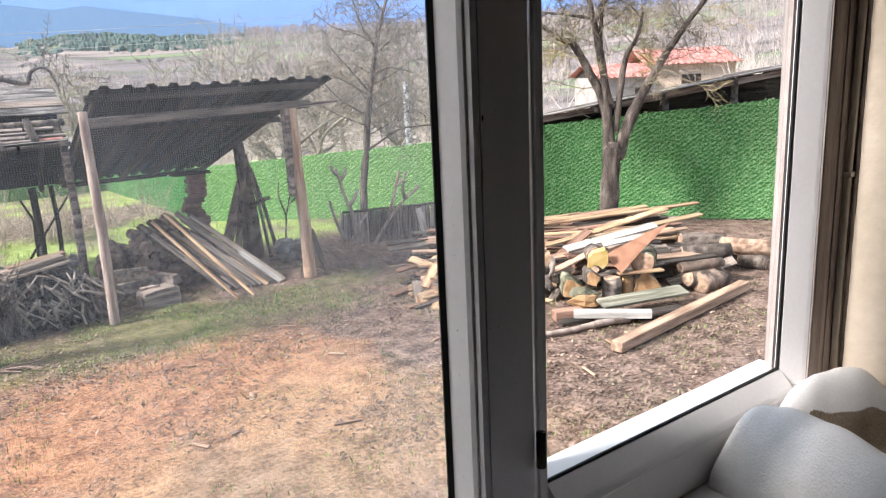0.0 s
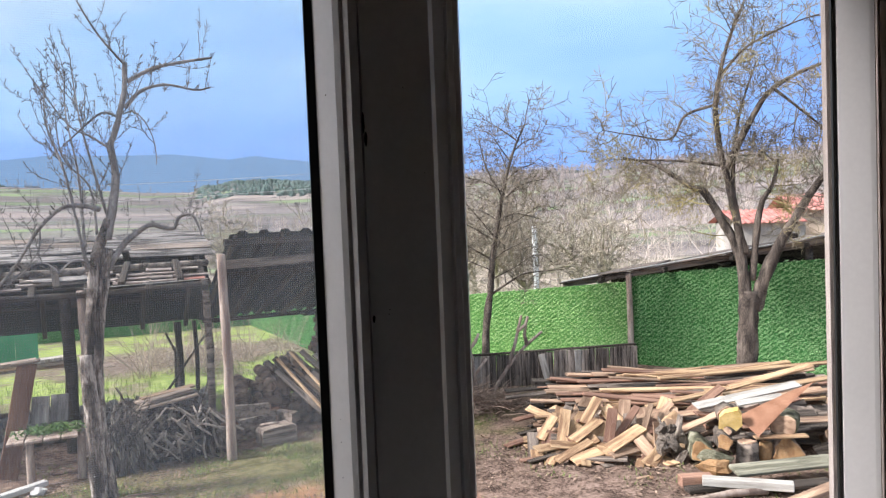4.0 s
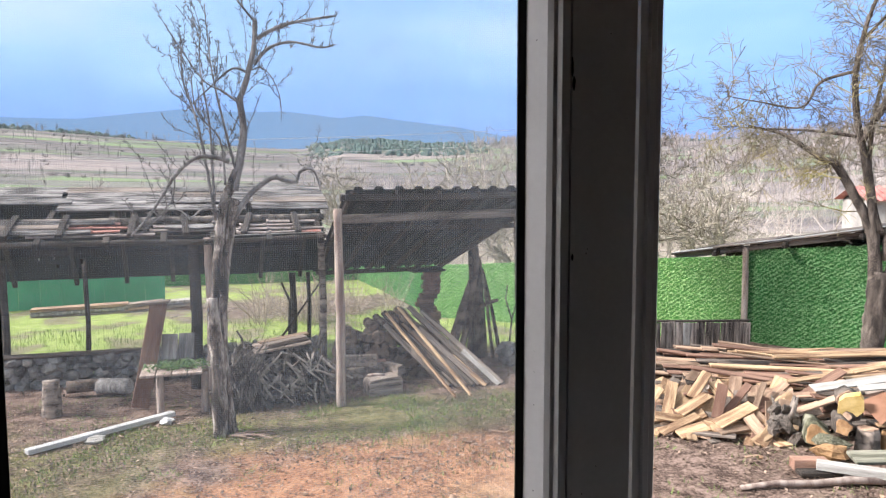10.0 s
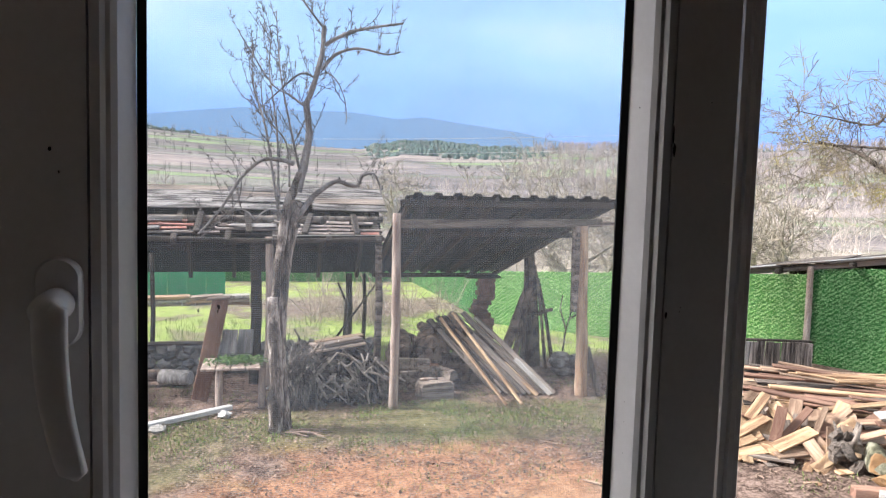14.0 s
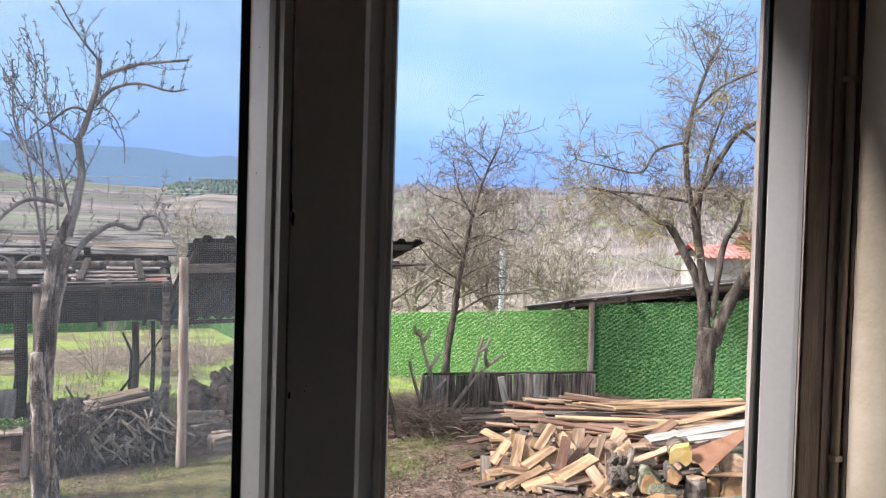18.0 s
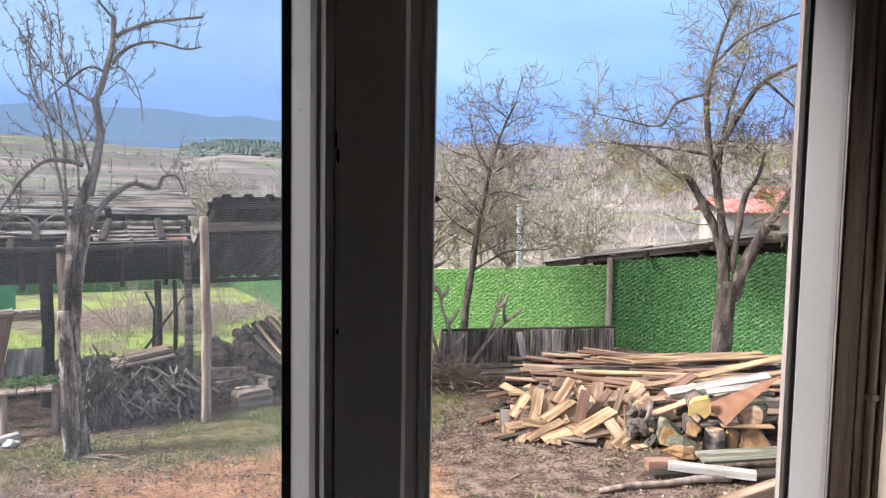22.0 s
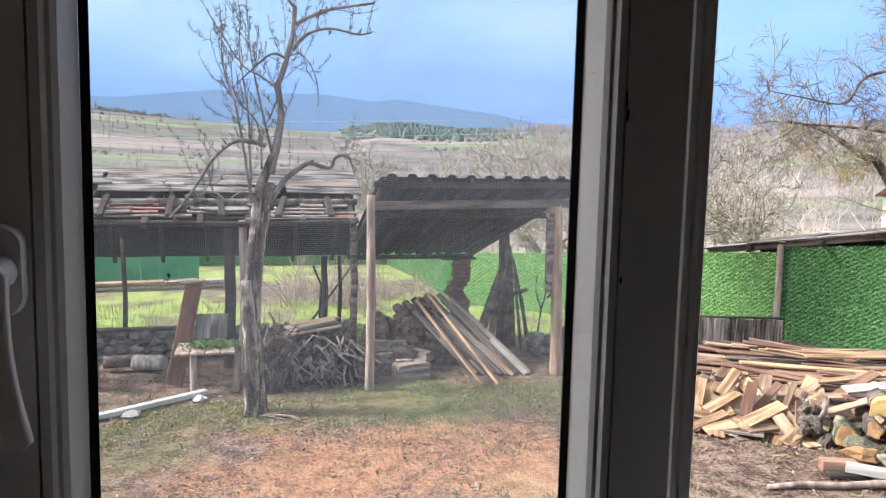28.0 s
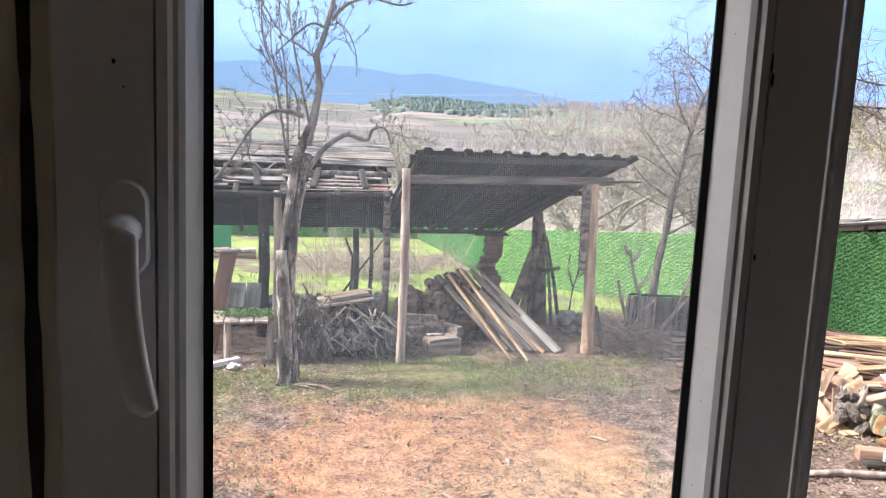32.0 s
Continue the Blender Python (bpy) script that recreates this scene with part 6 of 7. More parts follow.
for k in range(20):
    x, y = rnd.uniform(6.7, 8.5), rnd.uniform(4.0, 5.2)
    a = rnd.choice([rnd.gauss(-0.5, 0.3), rnd.uniform(0, math.pi)])
    d = Vector((math.cos(a), math.sin(a), rnd.gauss(0, 0.1))) * rnd.uniform(0.14, 0.30)
    c, r = Vector((x, y, 0.09 + (0.17 if k % 3 == 0 else 0))), rnd.uniform(0.06, 0.12)
    log("log", tuple(c - d), tuple(c + d), r, (LICHENBARK, TANWOOD, LOGBARK, OLDWOOD)[k % 4], TANWOOD, "sawn firewood log lying on the ground", "far logs", 10)
for k in range(16):
    x, y, a = rnd.uniform(6.2, 7.4), rnd.uniform(4.5, 5.4), rnd.uniform(-0.8, 0.1)
    d = Vector((math.cos(a), math.sin(a), 0)) * rnd.uniform(0.4, 0.8)
    c = Vector((x, y, rnd.uniform(0.05, 0.36)))
    tagged(board("dark_board", c - d, c + d, 0.13, 0.03, rnd.choice([DARKWOOD, OLDWOOD]), None, rnd.gauss(0, 12)), "dark old board beside the logs", "board", "dark boards")
# timbers lying in front
tagged(board("white_timber", (4.83, 4.45, 0.095), (5.36, 3.90, 0.10), 0.10, 0.075, GREYBOARD), "white painted timber across the logs", "timber")
tagged(board("green_board", (5.15, 4.38, 0.14), (6.10, 4.06, 0.16), 0.19, 0.035, GREENBOARD, None, 12), "grey-green wide board behind the white timber", "board")
tagged(board("red_block", (4.72, 4.62, 0.06), (5.0, 4.50, 0.06), 0.12, 0.10, REDWOOD), "short reddish block under the white timber", "block")
tagged(board("brown_board", (4.66, 4.48, 0.03), (5.10, 4.32, 0.035), 0.12, 0.04, DARKWOOD), "short dark board on the ground", "board")
tagged(pole("branch_log", [(3.96, 4.37, 0.03), (4.25, 4.33, 0.045), (4.6, 4.23, 0.04), (4.9, 4.17, 0.05), (5.2, 4.05, 0.045)], [0.022, 0.026, 0.028, 0.034, 0.03], POSTWOOD), "long thin debarked branch on the ground", "branch")
tagged(board("dark_slab", (4.95, 4.25, 0.04), (5.85, 3.90, 0.05), 0.16, 0.035, DARKWOOD), "dark slab of bark on the ground", "board")
tagged(board("long_timber", (4.50, 3.62, 0.06), (6.95, 3.88, 0.07), 0.12, 0.10, TANWOOD), "long squared pale timber on the ground", "timber")
for k in range(5):
    y0 = 7.3 + rnd.gauss(0, 0.3)
    tagged(board("ground_board", (4.55 + rnd.uniform(-.2, .4), y0, 0.02), (5.6 + rnd.uniform(-.2, .3), y0 + rnd.uniform(-0.1, 0.2), 0.05), 0.08, 0.022, REDWOOD if k % 2 else DARKWOOD), "board lying on the ground behind the heap", "board", "heap of boards")


# ---- bare trees ----
THIN = [0.0026]   # radius of the thinnest twigs


def twigs(g, p, d, ln, r, depth, rnd, up=0.25, n_side=6, bend=0.25, spur=0.0):
    """A branch with side branches, all in one mesh."""
    pts, k = [Vector(p)], 4
    d = Vector(d).normalized()
    for i in range(k):
        d = (d + Vector((rnd.gauss(0, bend), rnd.gauss(0, bend), rnd.gauss(up * 0.3, bend)))).normalized()
        pts.append(pts[-1] + d * ln / k)
    if spur and not depth:
        g.tube([pts[0], pts[2], pts[3], pts[4]], [THIN[0] * 1.4, THIN[0] * 1.2, THIN[0] * (1.9 if ln < 0.09 else 1.1), THIN[0] * 0.7], 4)
        return
    g.tube(pts, [max(THIN[0], r * (1 - 0.7 * i / k)) for i in range(k + 1)], 5 if r > 0.012 else 3)
    if depth:
        for j in range(n_side):
            t = rnd.uniform(0.2, 1.0) * k
            i = min(int(t), k - 1)
            q = pts[i].lerp(pts[i + 1], t - i)
            dd = (pts[i + 1] - pts[i]).normalized()
            s = dd.orthogonal().normalized()
            s.rotate(Matrix.Rotation(rnd.uniform(0, 6.28), 3, dd))
            twigs(g, q, dd * rnd.uniform(0.3, 0.9) + s * rnd.uniform(0.5, 1.0) * (1.6 if spur else 1.0) + Vector((0, 0, 0 if spur else up)), spur * rnd.uniform(0.5, 1.4) if spur and (depth == 1 or rnd.random() < 0.5) else ln * rnd.uniform(0.35, 0.62), max(r * 0.5, 0.0034 if spur else 0), (0 if spur and depth > 1 and rnd.random() < 0.5 else depth - 1), rnd, up, max(3, n_side - 1), bend, spur)


def bare_tree(name, label, limbs, bark, twigmat, seed, per_metre=5, ln=0.6, up=0.25, depth=1, radius=0.012, skip=1, n_side=6, wide=1.0, bend=0.22, spur=0.0, low=0.08):
    """Trunk and limbs given by their middle lines, thick to thin, grown over with twigs."""
    rnd = random.Random(seed)
    th = thing(name, label, "tree")
    g = Geo()
    for i, (pts, r0, r1) in enumerate(limbs):
        pts = [Vector(p) for p in pts]
        fine, rad = [], []
        for a in range(len(pts) - 1):
            for s in range(6):
                t = (a + s / 6) / (len(pts) - 1)
                p0, p1, p2, p3 = pts[max(a - 1, 0)], pts[a], pts[a + 1], pts[min(a + 2, len(pts) - 1)]
                u = s / 6
                fine.append(0.5 * ((2 * p1) + (p2 - p0) * u + (2 * p0 - 5 * p1 + 4 * p2 - p3) * u * u + (3 * p1 - p0 - 3 * p2 + p3) * u ** 3))
                rad.append((r0 + (r1 - r0) * t) * (1 + 0.16 * noise.noise((t * 14, i, seed)) + 0.10 * noise.noise((t * 40, i, seed))))
        fine.append(pts[-1])
        rad.append(r1)
        part("trunk" if i < skip else "limb", Geo().bark(fine, rad, 14, i * 3.7, 0.20) if r0 > 0.04 else Geo().tube(fine, rad, 7), LIMBGREY if spur and i >= 3 else bark, th, smooth=True)
        if i < skip:
            continue
        ln_all = sum((b - a).length for a, b in zip(fine, fine[1:]))
        for k in range(int(ln_all * 26) if spur else 0):
            a = rnd.randrange(len(fine) - 1)
            dd = (fine[a + 1] - fine[a]).normalized()
            s = dd.orthogonal().normalized()
            s.rotate(Matrix.Rotation(rnd.uniform(0, 6.28), 3, dd))
            twigs(g, fine[a].lerp(fine[a + 1], rnd.random()), s + dd * rnd.uniform(0, 0.6) + Vector((0, 0, 0.3)), rnd.uniform(0.03, 0.085), 0.004, 0, rnd, 0.3, 3, 0.35, spur)
        for k in range(int(ln_all * per_metre)):
            t = rnd.uniform(low, 1.0) * (len(fine) - 1)
            a = min(int(t), len(fine) - 2)
            q = fine[a].lerp(fine[a + 1], t - a)
            dd = (fine[a + 1] - fine[a]).normalized()
            s = dd.orthogonal().normalized()
            s.rotate(Matrix.Rotation(rnd.uniform(0, 6.28), 3, dd))
            twigs(g, q, dd * rnd.uniform(0.0, 0.7) + s * wide + Vector((0, 0, up)), ln * rnd.uniform(0.4, 1.2), radius * rnd.uniform(0.6, 1.1), depth, rnd, up, n_side, bend, spur)
    tagged(part("twigs", g, twigmat, th), kind="stuff")
    return th


T1 = [([(-0.10, 7.23, -0.05), (-0.09, 7.22, 0.5), (-0.12, 7.22, 1.0), (-0.14, 7.22, 1.42)], 0.074, 0.058),
      ([(-0.09, 7.30, 0.6), (-0.12, 7.30, 1.0), (-0.10, 7.30, 1.39), (-0.056, 7.30, 1.85), (-0.036, 7.30, 2.11), (0.0, 7.30, 2.35), (0.07, 7.30, 2.53), (0.13, 7.30, 2.70)], 0.066, 0.042),
      ([(0.02, 7.32, -0.05), (-0.05, 7.30, 0.79), (-0.03, 7.30, 1.50), (0.03, 7.30, 1.97), (0.11, 7.30, 2.40)], 0.060, 0.046),
      ([(0.10, 7.30, 2.50), (0.16, 7.30, 2.76), (0.20, 7.30, 2.99), (0.212, 7.30, 3.13), (0.193, 7.30, 3.29), (0.182, 7.30, 3.40), (0.228, 7.30, 3.53), (0.277, 7.30, 3.69), (0.33, 7.30, 3.93), (0.35, 7.30, 4.20)], 0.042, 0.022),
      ([(0.35, 7.30, 4.17), (0.12, 7.30, 4.46), (-0.07, 7.30, 4.81), (-0.18, 7.30, 5.05)], 0.0130, 0.0042),
      ([(0.36, 7.30, 4.01), (0.60, 7.28, 4.15), (0.92, 7.30, 4.24), (1.17, 7.30, 4.29)], 0.0216, 0.0112),
      ([(0.33, 7.30, 3.76), (0.48, 7.32, 3.93), (0.71, 7.30, 4.00), (1.00, 7.30, 3.96), (1.15, 7.30, 4.00)], 0.0216, 0.0070),
      ([(0.28, 7.30, 3.66), (0.12, 7.32, 3.71), (-0.12, 7.35, 3.50), (-0.35, 7.36, 3.27)], 0.0144, 0.0049),
      ([(0.14, 7.30, 2.63), (0.01, 7.36, 3.23), (-0.08, 7.40, 3.72), (-0.13, 7.42, 4.34)], 0.0158, 0.0042),
      ([(0.19, 7.30, 3.36), (0.01, 7.26, 3.48), (-0.18, 7.22, 3.59), (-0.49, 7.20, 4.06)], 0.0130, 0.0040),
      ([(0.31, 7.30, 3.70), (0.39, 7.30, 3.73), (0.487, 7.29, 3.654), (0.56, 7.29, 3.50), (0.587, 7.29, 3.356), (0.586, 7.29, 3.21)], 0.0075, 0.0040),
      ([(0.06, 7.30, 2.79), (-0.09, 7.28, 2.83), (-0.27, 7.26, 2.81), (-0.47, 7.25, 2.62), (-0.68, 7.22, 2.28), (-0.87, 7.20, 2.06)], 0.028, 0.010),
      ([(0.09, 7.29, 2.22), (0.176, 7.28, 2.343), (0.276, 7.28, 2.476), (0.479, 7.28, 2.62), (0.60, 7.28, 2.60), (0.717, 7.28, 2.59), (0.77, 7.28, 2.69), (0.89, 7.28, 2.715), (0.95, 7.28, 2.60), (0.974, 7.28, 2.50)], 0.034, 0.008),
      ([(-0.05, 7.28, 2.22), (-0.092, 7.25, 2.294), (-0.205, 7.25, 2.314), (-0.328, 7.25, 2.207)], 0.013, 0.008),
      ([(-0.328, 7.25, 2.207), (-0.403, 7.25, 2.293), (-0.526, 7.25, 2.30), (-0.70, 7.25, 2.16), (-0.864, 7.25, 2.01)], 0.008, 0.004),
      ([(-0.455, 7.25, 2.66), (-0.49, 7.25, 2.403), (-0.72, 7.25, 2.141)], 0.009, 0.004),
      ([(-0.08, 7.30, 2.20), (-0.22, 7.26, 3.11), (-0.35, 7.22, 3.55), (-0.36, 7.2, 3.9)], 0.0158, 0.0040),
      ([(-0.09, 7.30, 2.38), (-0.11, 7.36, 3.11), (-0.19, 7.38, 3.72), (-0.17, 7.4, 4.1)], 0.0144, 0.0040),
      ([(0.02, 7.30, 2.55), (-0.02, 7.30, 3.0), (-0.24, 7.3, 3.3), (-0.28, 7.3, 3.8)], 0.0130, 0.0040)]
pear = bare_tree("pear_tree", "old bare fruit tree with peeling grey bark and upright shoots", T1, BARK, TWIG, 3, per_metre=8.5, ln=0.50, up=0.62, depth=1, radius=0.0052, skip=3, n_side=13, wide=0.85, bend=0.17, spur=0.042)
THIN[0] = 0.0032
part("stub_end", Geo().tube([(0.108, 7.30, 2.40), (0.112, 7.30, 2.415)], [0.046, 0.040], 12), DARKWOOD, pear, "dark sawn top of the cut trunk")
T2 = [([(8.10, 6.86, -0.05), (8.11, 6.84, 0.42), (8.14, 6.82, 0.95), (8.17, 6.83, 1.40)], 0.142, 0.128),
      ([(8.13, 6.85, 1.22), (8.11, 6.86, 1.60), (8.05, 6.92, 2.0), (7.79, 7.19, 2.76), (7.65, 7.36, 2.89), (7.35, 7.69, 3.21), (7.04, 8.04, 3.35)], 0.092, 0.0126),
      ([(8.12, 6.86, 1.5), (8.09, 6.88, 2.0), (8.02, 6.94, 2.67), (7.92, 7.06, 3.43), (7.90, 7.08, 4.04), (7.99, 6.98, 4.73), (8.14, 6.81, 5.3)], 0.0680, 0.0154),
      ([(8.20, 6.80, 1.55), (8.27, 6.70, 2.54), (8.40, 6.60, 2.85), (8.47, 6.55, 3.2)], 0.0520, 0.0140),
      ([(8.20, 6.80, 1.15), (8.29, 6.68, 1.55), (8.40, 6.55, 1.97), (8.55, 6.38, 2.38), (8.71, 6.16, 2.82), (8.95, 5.90, 3.3), (9.2, 5.7, 3.7)], 0.100, 0.0175),
      ([(7.97, 7.00, 3.10), (8.21, 6.73, 3.81), (8.38, 6.53, 4.15), (8.69, 6.19, 4.38), (9.1, 5.8, 4.5)], 0.0480, 0.0140),
      ([(7.92, 7.05, 3.16), (7.58, 7.43, 3.25), (7.19, 7.86, 3.30), (6.89, 8.21, 3.35)], 0.0256, 0.0056),
      ([(7.89, 7.09, 4.00), (7.62, 7.39, 3.88), (7.48, 7.54, 3.57), (7.12, 7.94, 3.67), (6.85, 8.25, 3.77)], 0.0240, 0.0049),
      ([(8.13, 6.82, 1.92), (8.05, 6.95, 2.63), (8.14, 7.0, 3.33), (8.28, 7.0, 3.94), (8.5, 6.9, 4.6)], 0.0440, 0.0084),
      ([(7.95, 7.02, 4.4), (8.2, 6.8, 4.75), (8.6, 6.4, 5.0), (8.9, 6.1, 5.1)], 0.0240, 0.0056),
      ([(8.38, 6.53, 4.15), (8.5, 6.3, 3.9), (8.75, 6.1, 3.6), (9.0, 5.9, 3.3)], 0.0240, 0.0056)]
bare_tree("plum_tree", "bare spreading fruit tree with yellow lichen on its branches", T2, LICHENBARK, LICHENTWIG, 8, per_metre=10.5, ln=0.76, up=0.03, depth=2, radius=0.0095, skip=1, n_side=6, wide=0.9, bend=0.22, low=0.36)
T3 = [([(5.43, 9.51, -0.05), (5.47, 9.48, 0.83), (5.54, 9.45, 1.36), (5.57, 9.44, 1.7)], 0.060, 0.050),
      ([(5.57, 9.44, 1.65), (5.64, 9.39, 2.24), (5.78, 9.31, 3.02), (5.92, 9.24, 3.54), (6.09, 9.14, 3.97)], 0.05, 0.008),
      ([(5.56, 9.43, 1.38), (5.80, 9.30, 1.55), (6.03, 9.17, 1.68), (6.55, 8.92, 1.72)], 0.022, 0.006),
      ([(5.64, 9.39, 2.24), (5.41, 9.52, 2.58), (5.17, 9.65, 2.92)], 0.018, 0.006),
      ([(5.72, 9.35, 2.76), (6.00, 9.19, 3.03), (6.37, 8.98, 3.12)], 0.016, 0.005),
      ([(5.61, 9.41, 1.89), (5.26, 9.60, 2.15), (5.00, 9.69, 2.45)], 0.016, 0.005),
      ([(5.68, 9.38, 2.5), (5.95, 9.25, 2.6), (6.3, 9.1, 2.5)], 0.022, 0.006),
      ([(5.75, 9.33, 2.9), (5.55, 9.42, 3.3), (5.45, 9.45, 3.75)], 0.02, 0.006),
      ([(5.62, 9.40, 2.05), (5.95, 9.6, 2.3), (6.2, 9.7, 2.6)], 0.022, 0.006)]
rnd = random.Random(40)
for k in range(15):
    u = k / 14
    z = 1.60 + 2.1 * u
    bx = float(np.interp(z, (1.7, 2.24, 3.02, 3.54, 3.97), (5.57, 5.64, 5.78, 5.92, 6.09)))
    by = float(np.interp(z, (1.7, 2.24, 3.02, 3.54, 3.97), (9.44, 9.39, 9.31, 9.24, 9.14)))
    a, ln_ = k * 2.4, 1.30 * (1 - 0.55 * u) * rnd.uniform(0.8, 1.1)
    c_, s_ = math.cos(a), math.sin(a)
    T3.append(([(bx, by, z), (bx + 0.35 * ln_ * c_, by + 0.35 * ln_ * s_, z + 0.16), (bx + 0.7 * ln_ * c_, by + 0.7 * ln_ * s_, z + 0.26 + rnd.uniform(-0.05, 0.1)), (bx + ln_ * c_, by + ln_ * s_, z + 0.24 + 0.25 * u + rnd.uniform(-0.1, 0.12))], 0.0105, 0.004))
T3.append(([(6.09, 9.14, 3.97), (6.14, 9.14, 4.2), (6.22, 9.12, 4.4)], 0.008, 0.004))
bare_tree("young_tree", "bare young fruit tree behind the plank fence", T3, LICHENBARK, BROWNTWIG, 21, per_metre=13, ln=0.52, up=0.05, depth=2, radius=0.0055, skip=1, n_side=4, wide=0.8, bend=0.12)


# pruned shrub and brush at the end of the plank fence
def shrub(name, label, stems, mat, seed, r=0.025):
    th = thing(name, label, "shrub")
    for k, pts in enumerate(stems):
        pole("stem", pts, [r * (1 - 0.35 * i / (len(pts) - 1)) for i in range(len(pts))], mat, th, n=7)
    return th


shrub("pruned_shrub", "pruned bare shrub with stubby grey stems", [[(5.00, 8.60, 0), (5.11, 8.56, 0.21), (5.36, 8.55, 0.51), (5.61, 8.55, 0.71), (5.87, 8.55, 0.87)], [(5.30, 8.56, 0.45), (5.40, 8.55, 0.72), (5.53, 8.55, 1.14)],
      [(4.80, 8.62, 0), (4.74, 8.58, 0.40), (4.70, 8.55, 0.64), (4.58, 8.55, 0.95), (4.50, 8.55, 1.28)], [(4.62, 8.6, 0), (4.56, 8.58, 0.26), (4.44, 8.56, 0.58), (4.36, 8.55, 0.85)],
      [(4.66, 8.55, 0.74), (4.76, 8.55, 0.84), (4.82, 8.55, 0.95)], [(4.54, 8.55, 1.12), (4.62, 8.54, 1.18), (4.66, 8.54, 1.28)], [(4.52, 8.55, 1.2), (4.44, 8.55, 1.26), (4.42, 8.55, 1.33)],
      [(4.72, 8.75, 0), (4.84, 8.72, 0.35), (5.02, 8.7, 0.55)], [(5.45, 8.55, 0.92), (5.58, 8.53, 1.0), (5.62, 8.52, 1.12)], [(5.61, 8.55, 0.71), (5.56, 8.53, 0.85), (5.58, 8.52, 0.98)]], POSTWOOD, 1, 0.030)
shrub("sapling", "thin bare sapling beside the shed", [[(3.98, 9.3, 0), (4.05, 9.3, 0.6), (4.18, 9.3, 1.05)], [(4.05, 9.3, 0.6), (3.95, 9.3, 0.9), (3.98, 9.3, 1.1)], [(4.1, 9.3, 0.75), (4.25, 9.3, 0.85), (4.32, 9.3, 1.0)]], BARK, 2, 0.014)
g = Geo()
rnd = random.Random(55)
for k in range(380):
    x, y = 4.56 + rnd.gauss(0, 0.26), 8.20 + rnd.gauss(0, 0.26)
    a = rnd.uniform(0, 6.28)
    d = Vector((math.cos(a), math.sin(a), abs(rnd.gauss(0.15, 0.35)))).normalized() * rnd.uniform(0.2, 0.6)
    p = Vector((x, y, rnd.uniform(0.0, 0.22 * math.exp(-((x - 4.4) / 0.4) ** 2))))
    g.tube([p, p + d * 0.5 + Vector((0, 0, rnd.uniform(0, 0.06))), p + d], [0.006, 0.005, 0.002], 3)
tagged(part("brush_litter", g, DRYSTEM), "heap of dry brown cut twigs on the ground", "twigs", kind="stuff")

# ---- litter and grass of the yard ----
g = Geo()
for k in range(85000):
    x, y = rnd.uniform(-3.2, 7.5), rnd.uniform(1.8, 8.9)
    if noise.noise((x * 0.9, y * 0.9, 2)) + rnd.uniform(-0.5, 0.5) < (0.22 if ((x - 1.6) / 2.2) ** 2 + ((y - 4.4) / 1.6) ** 2 < 1 else -0.12):
        continue
    a, s = rnd.uniform(0, 6.28), rnd.uniform(0.006, 0.024)
    z = height(x, y) + 0.006
    u, w = Vector((math.cos(a), math.sin(a), rnd.gauss(0, 0.3))) * s, Vector((-math.sin(a), math.cos(a), rnd.gauss(0, 0.3))) * s * 0.55
    c = Vector((x, y, z + abs(u.z) + abs(w.z)))
    g.put([c - u, c - w, c + u, c + w], [(0, 1, 2, 3)])
tagged(part("leaf_litter", g, LEAFLIT), "scattered dead brown leaves over the yard", "leaves", kind="stuff")
g = Geo()
for k in range(34000):
    if k < 9000:
        x, y = rnd.gauss(1.6, 1.9), rnd.gauss(7.35, 0.5)
    elif k < 13000:
        x, y = rnd.gauss(-1.8, 1.0), rnd.gauss(6.4, 1.0)
    elif k < 22000:
        x, y = rnd.uniform(-3.5, 7.0), rnd.uniform(10.1, 14.0)
    else:
        x, y = rnd.uniform(-2.5, 6.5), rnd.uniform(2.0, 9.2)
    if noise.noise((x * 1.3, y * 1.3, 6)) < (0.0 if k < 13000 or k >= 22000 else -0.4):
        continue
    h = rnd.uniform(0.02, 0.06) if y < 9.8 else rnd.uniform(0.04, 0.12)
    p = Vector((x, y, height(x, y) - 0.005))
    a = rnd.uniform(0, 6.28)
    sd = Vector((math.cos(a), math.sin(a), 0)) * 0.005
    g.put([p - sd, p + sd, p + Vector((rnd.gauss(0, 0.02), rnd.gauss(0, 0.02), h))], [(0, 1, 2)])
tagged(part("grass", g, GRASSBLADE), "short green grass tufts in the yard and plot", "grass", kind="stuff")
for k in range(26):
    x, y = rnd.uniform(0.0, 5.0), rnd.uniform(2.6, 7.0)
    a = rnd.uniform(0, 6.28)
    d = Vector((math.cos(a), math.sin(a), 0)) * rnd.uniform(0.03, 0.10)
    c = Vector((x, y, 0.016))
    tagged(board("wood_chip", c - d, c + d, rnd.uniform(0.02, 0.045), 0.01, rnd.choice([PALEWOOD, TANWOOD])), "small wood chip lying in the yard", "wood chip", "wood chips")
g = Geo()
for k in range(8):
    p = Vector((-0.02 + 0.03 * k, 7.15 - 0.01 * k, 0.012 + 0.01 * (k % 3)))
    a = rnd.uniform(-0.9, 0.2)
    g.tube([p, p + Vector((0.15 * math.cos(a), 0.15 * math.sin(a), 0.02)), p + Vector((0.32 * math.cos(a), 0.3 * math.sin(a), 0.01))], [0.008, 0.007, 0.004], 5)
tagged(part("ground_twigs", g, DRYSTEM), "few pale twigs at the foot of the old tree", "twigs", kind="stuff")

# ---- the plot behind the sheds ----
cr = thing("timber_stack", "pale sawn timber stacked on the grass behind the sheds", "timber stack")
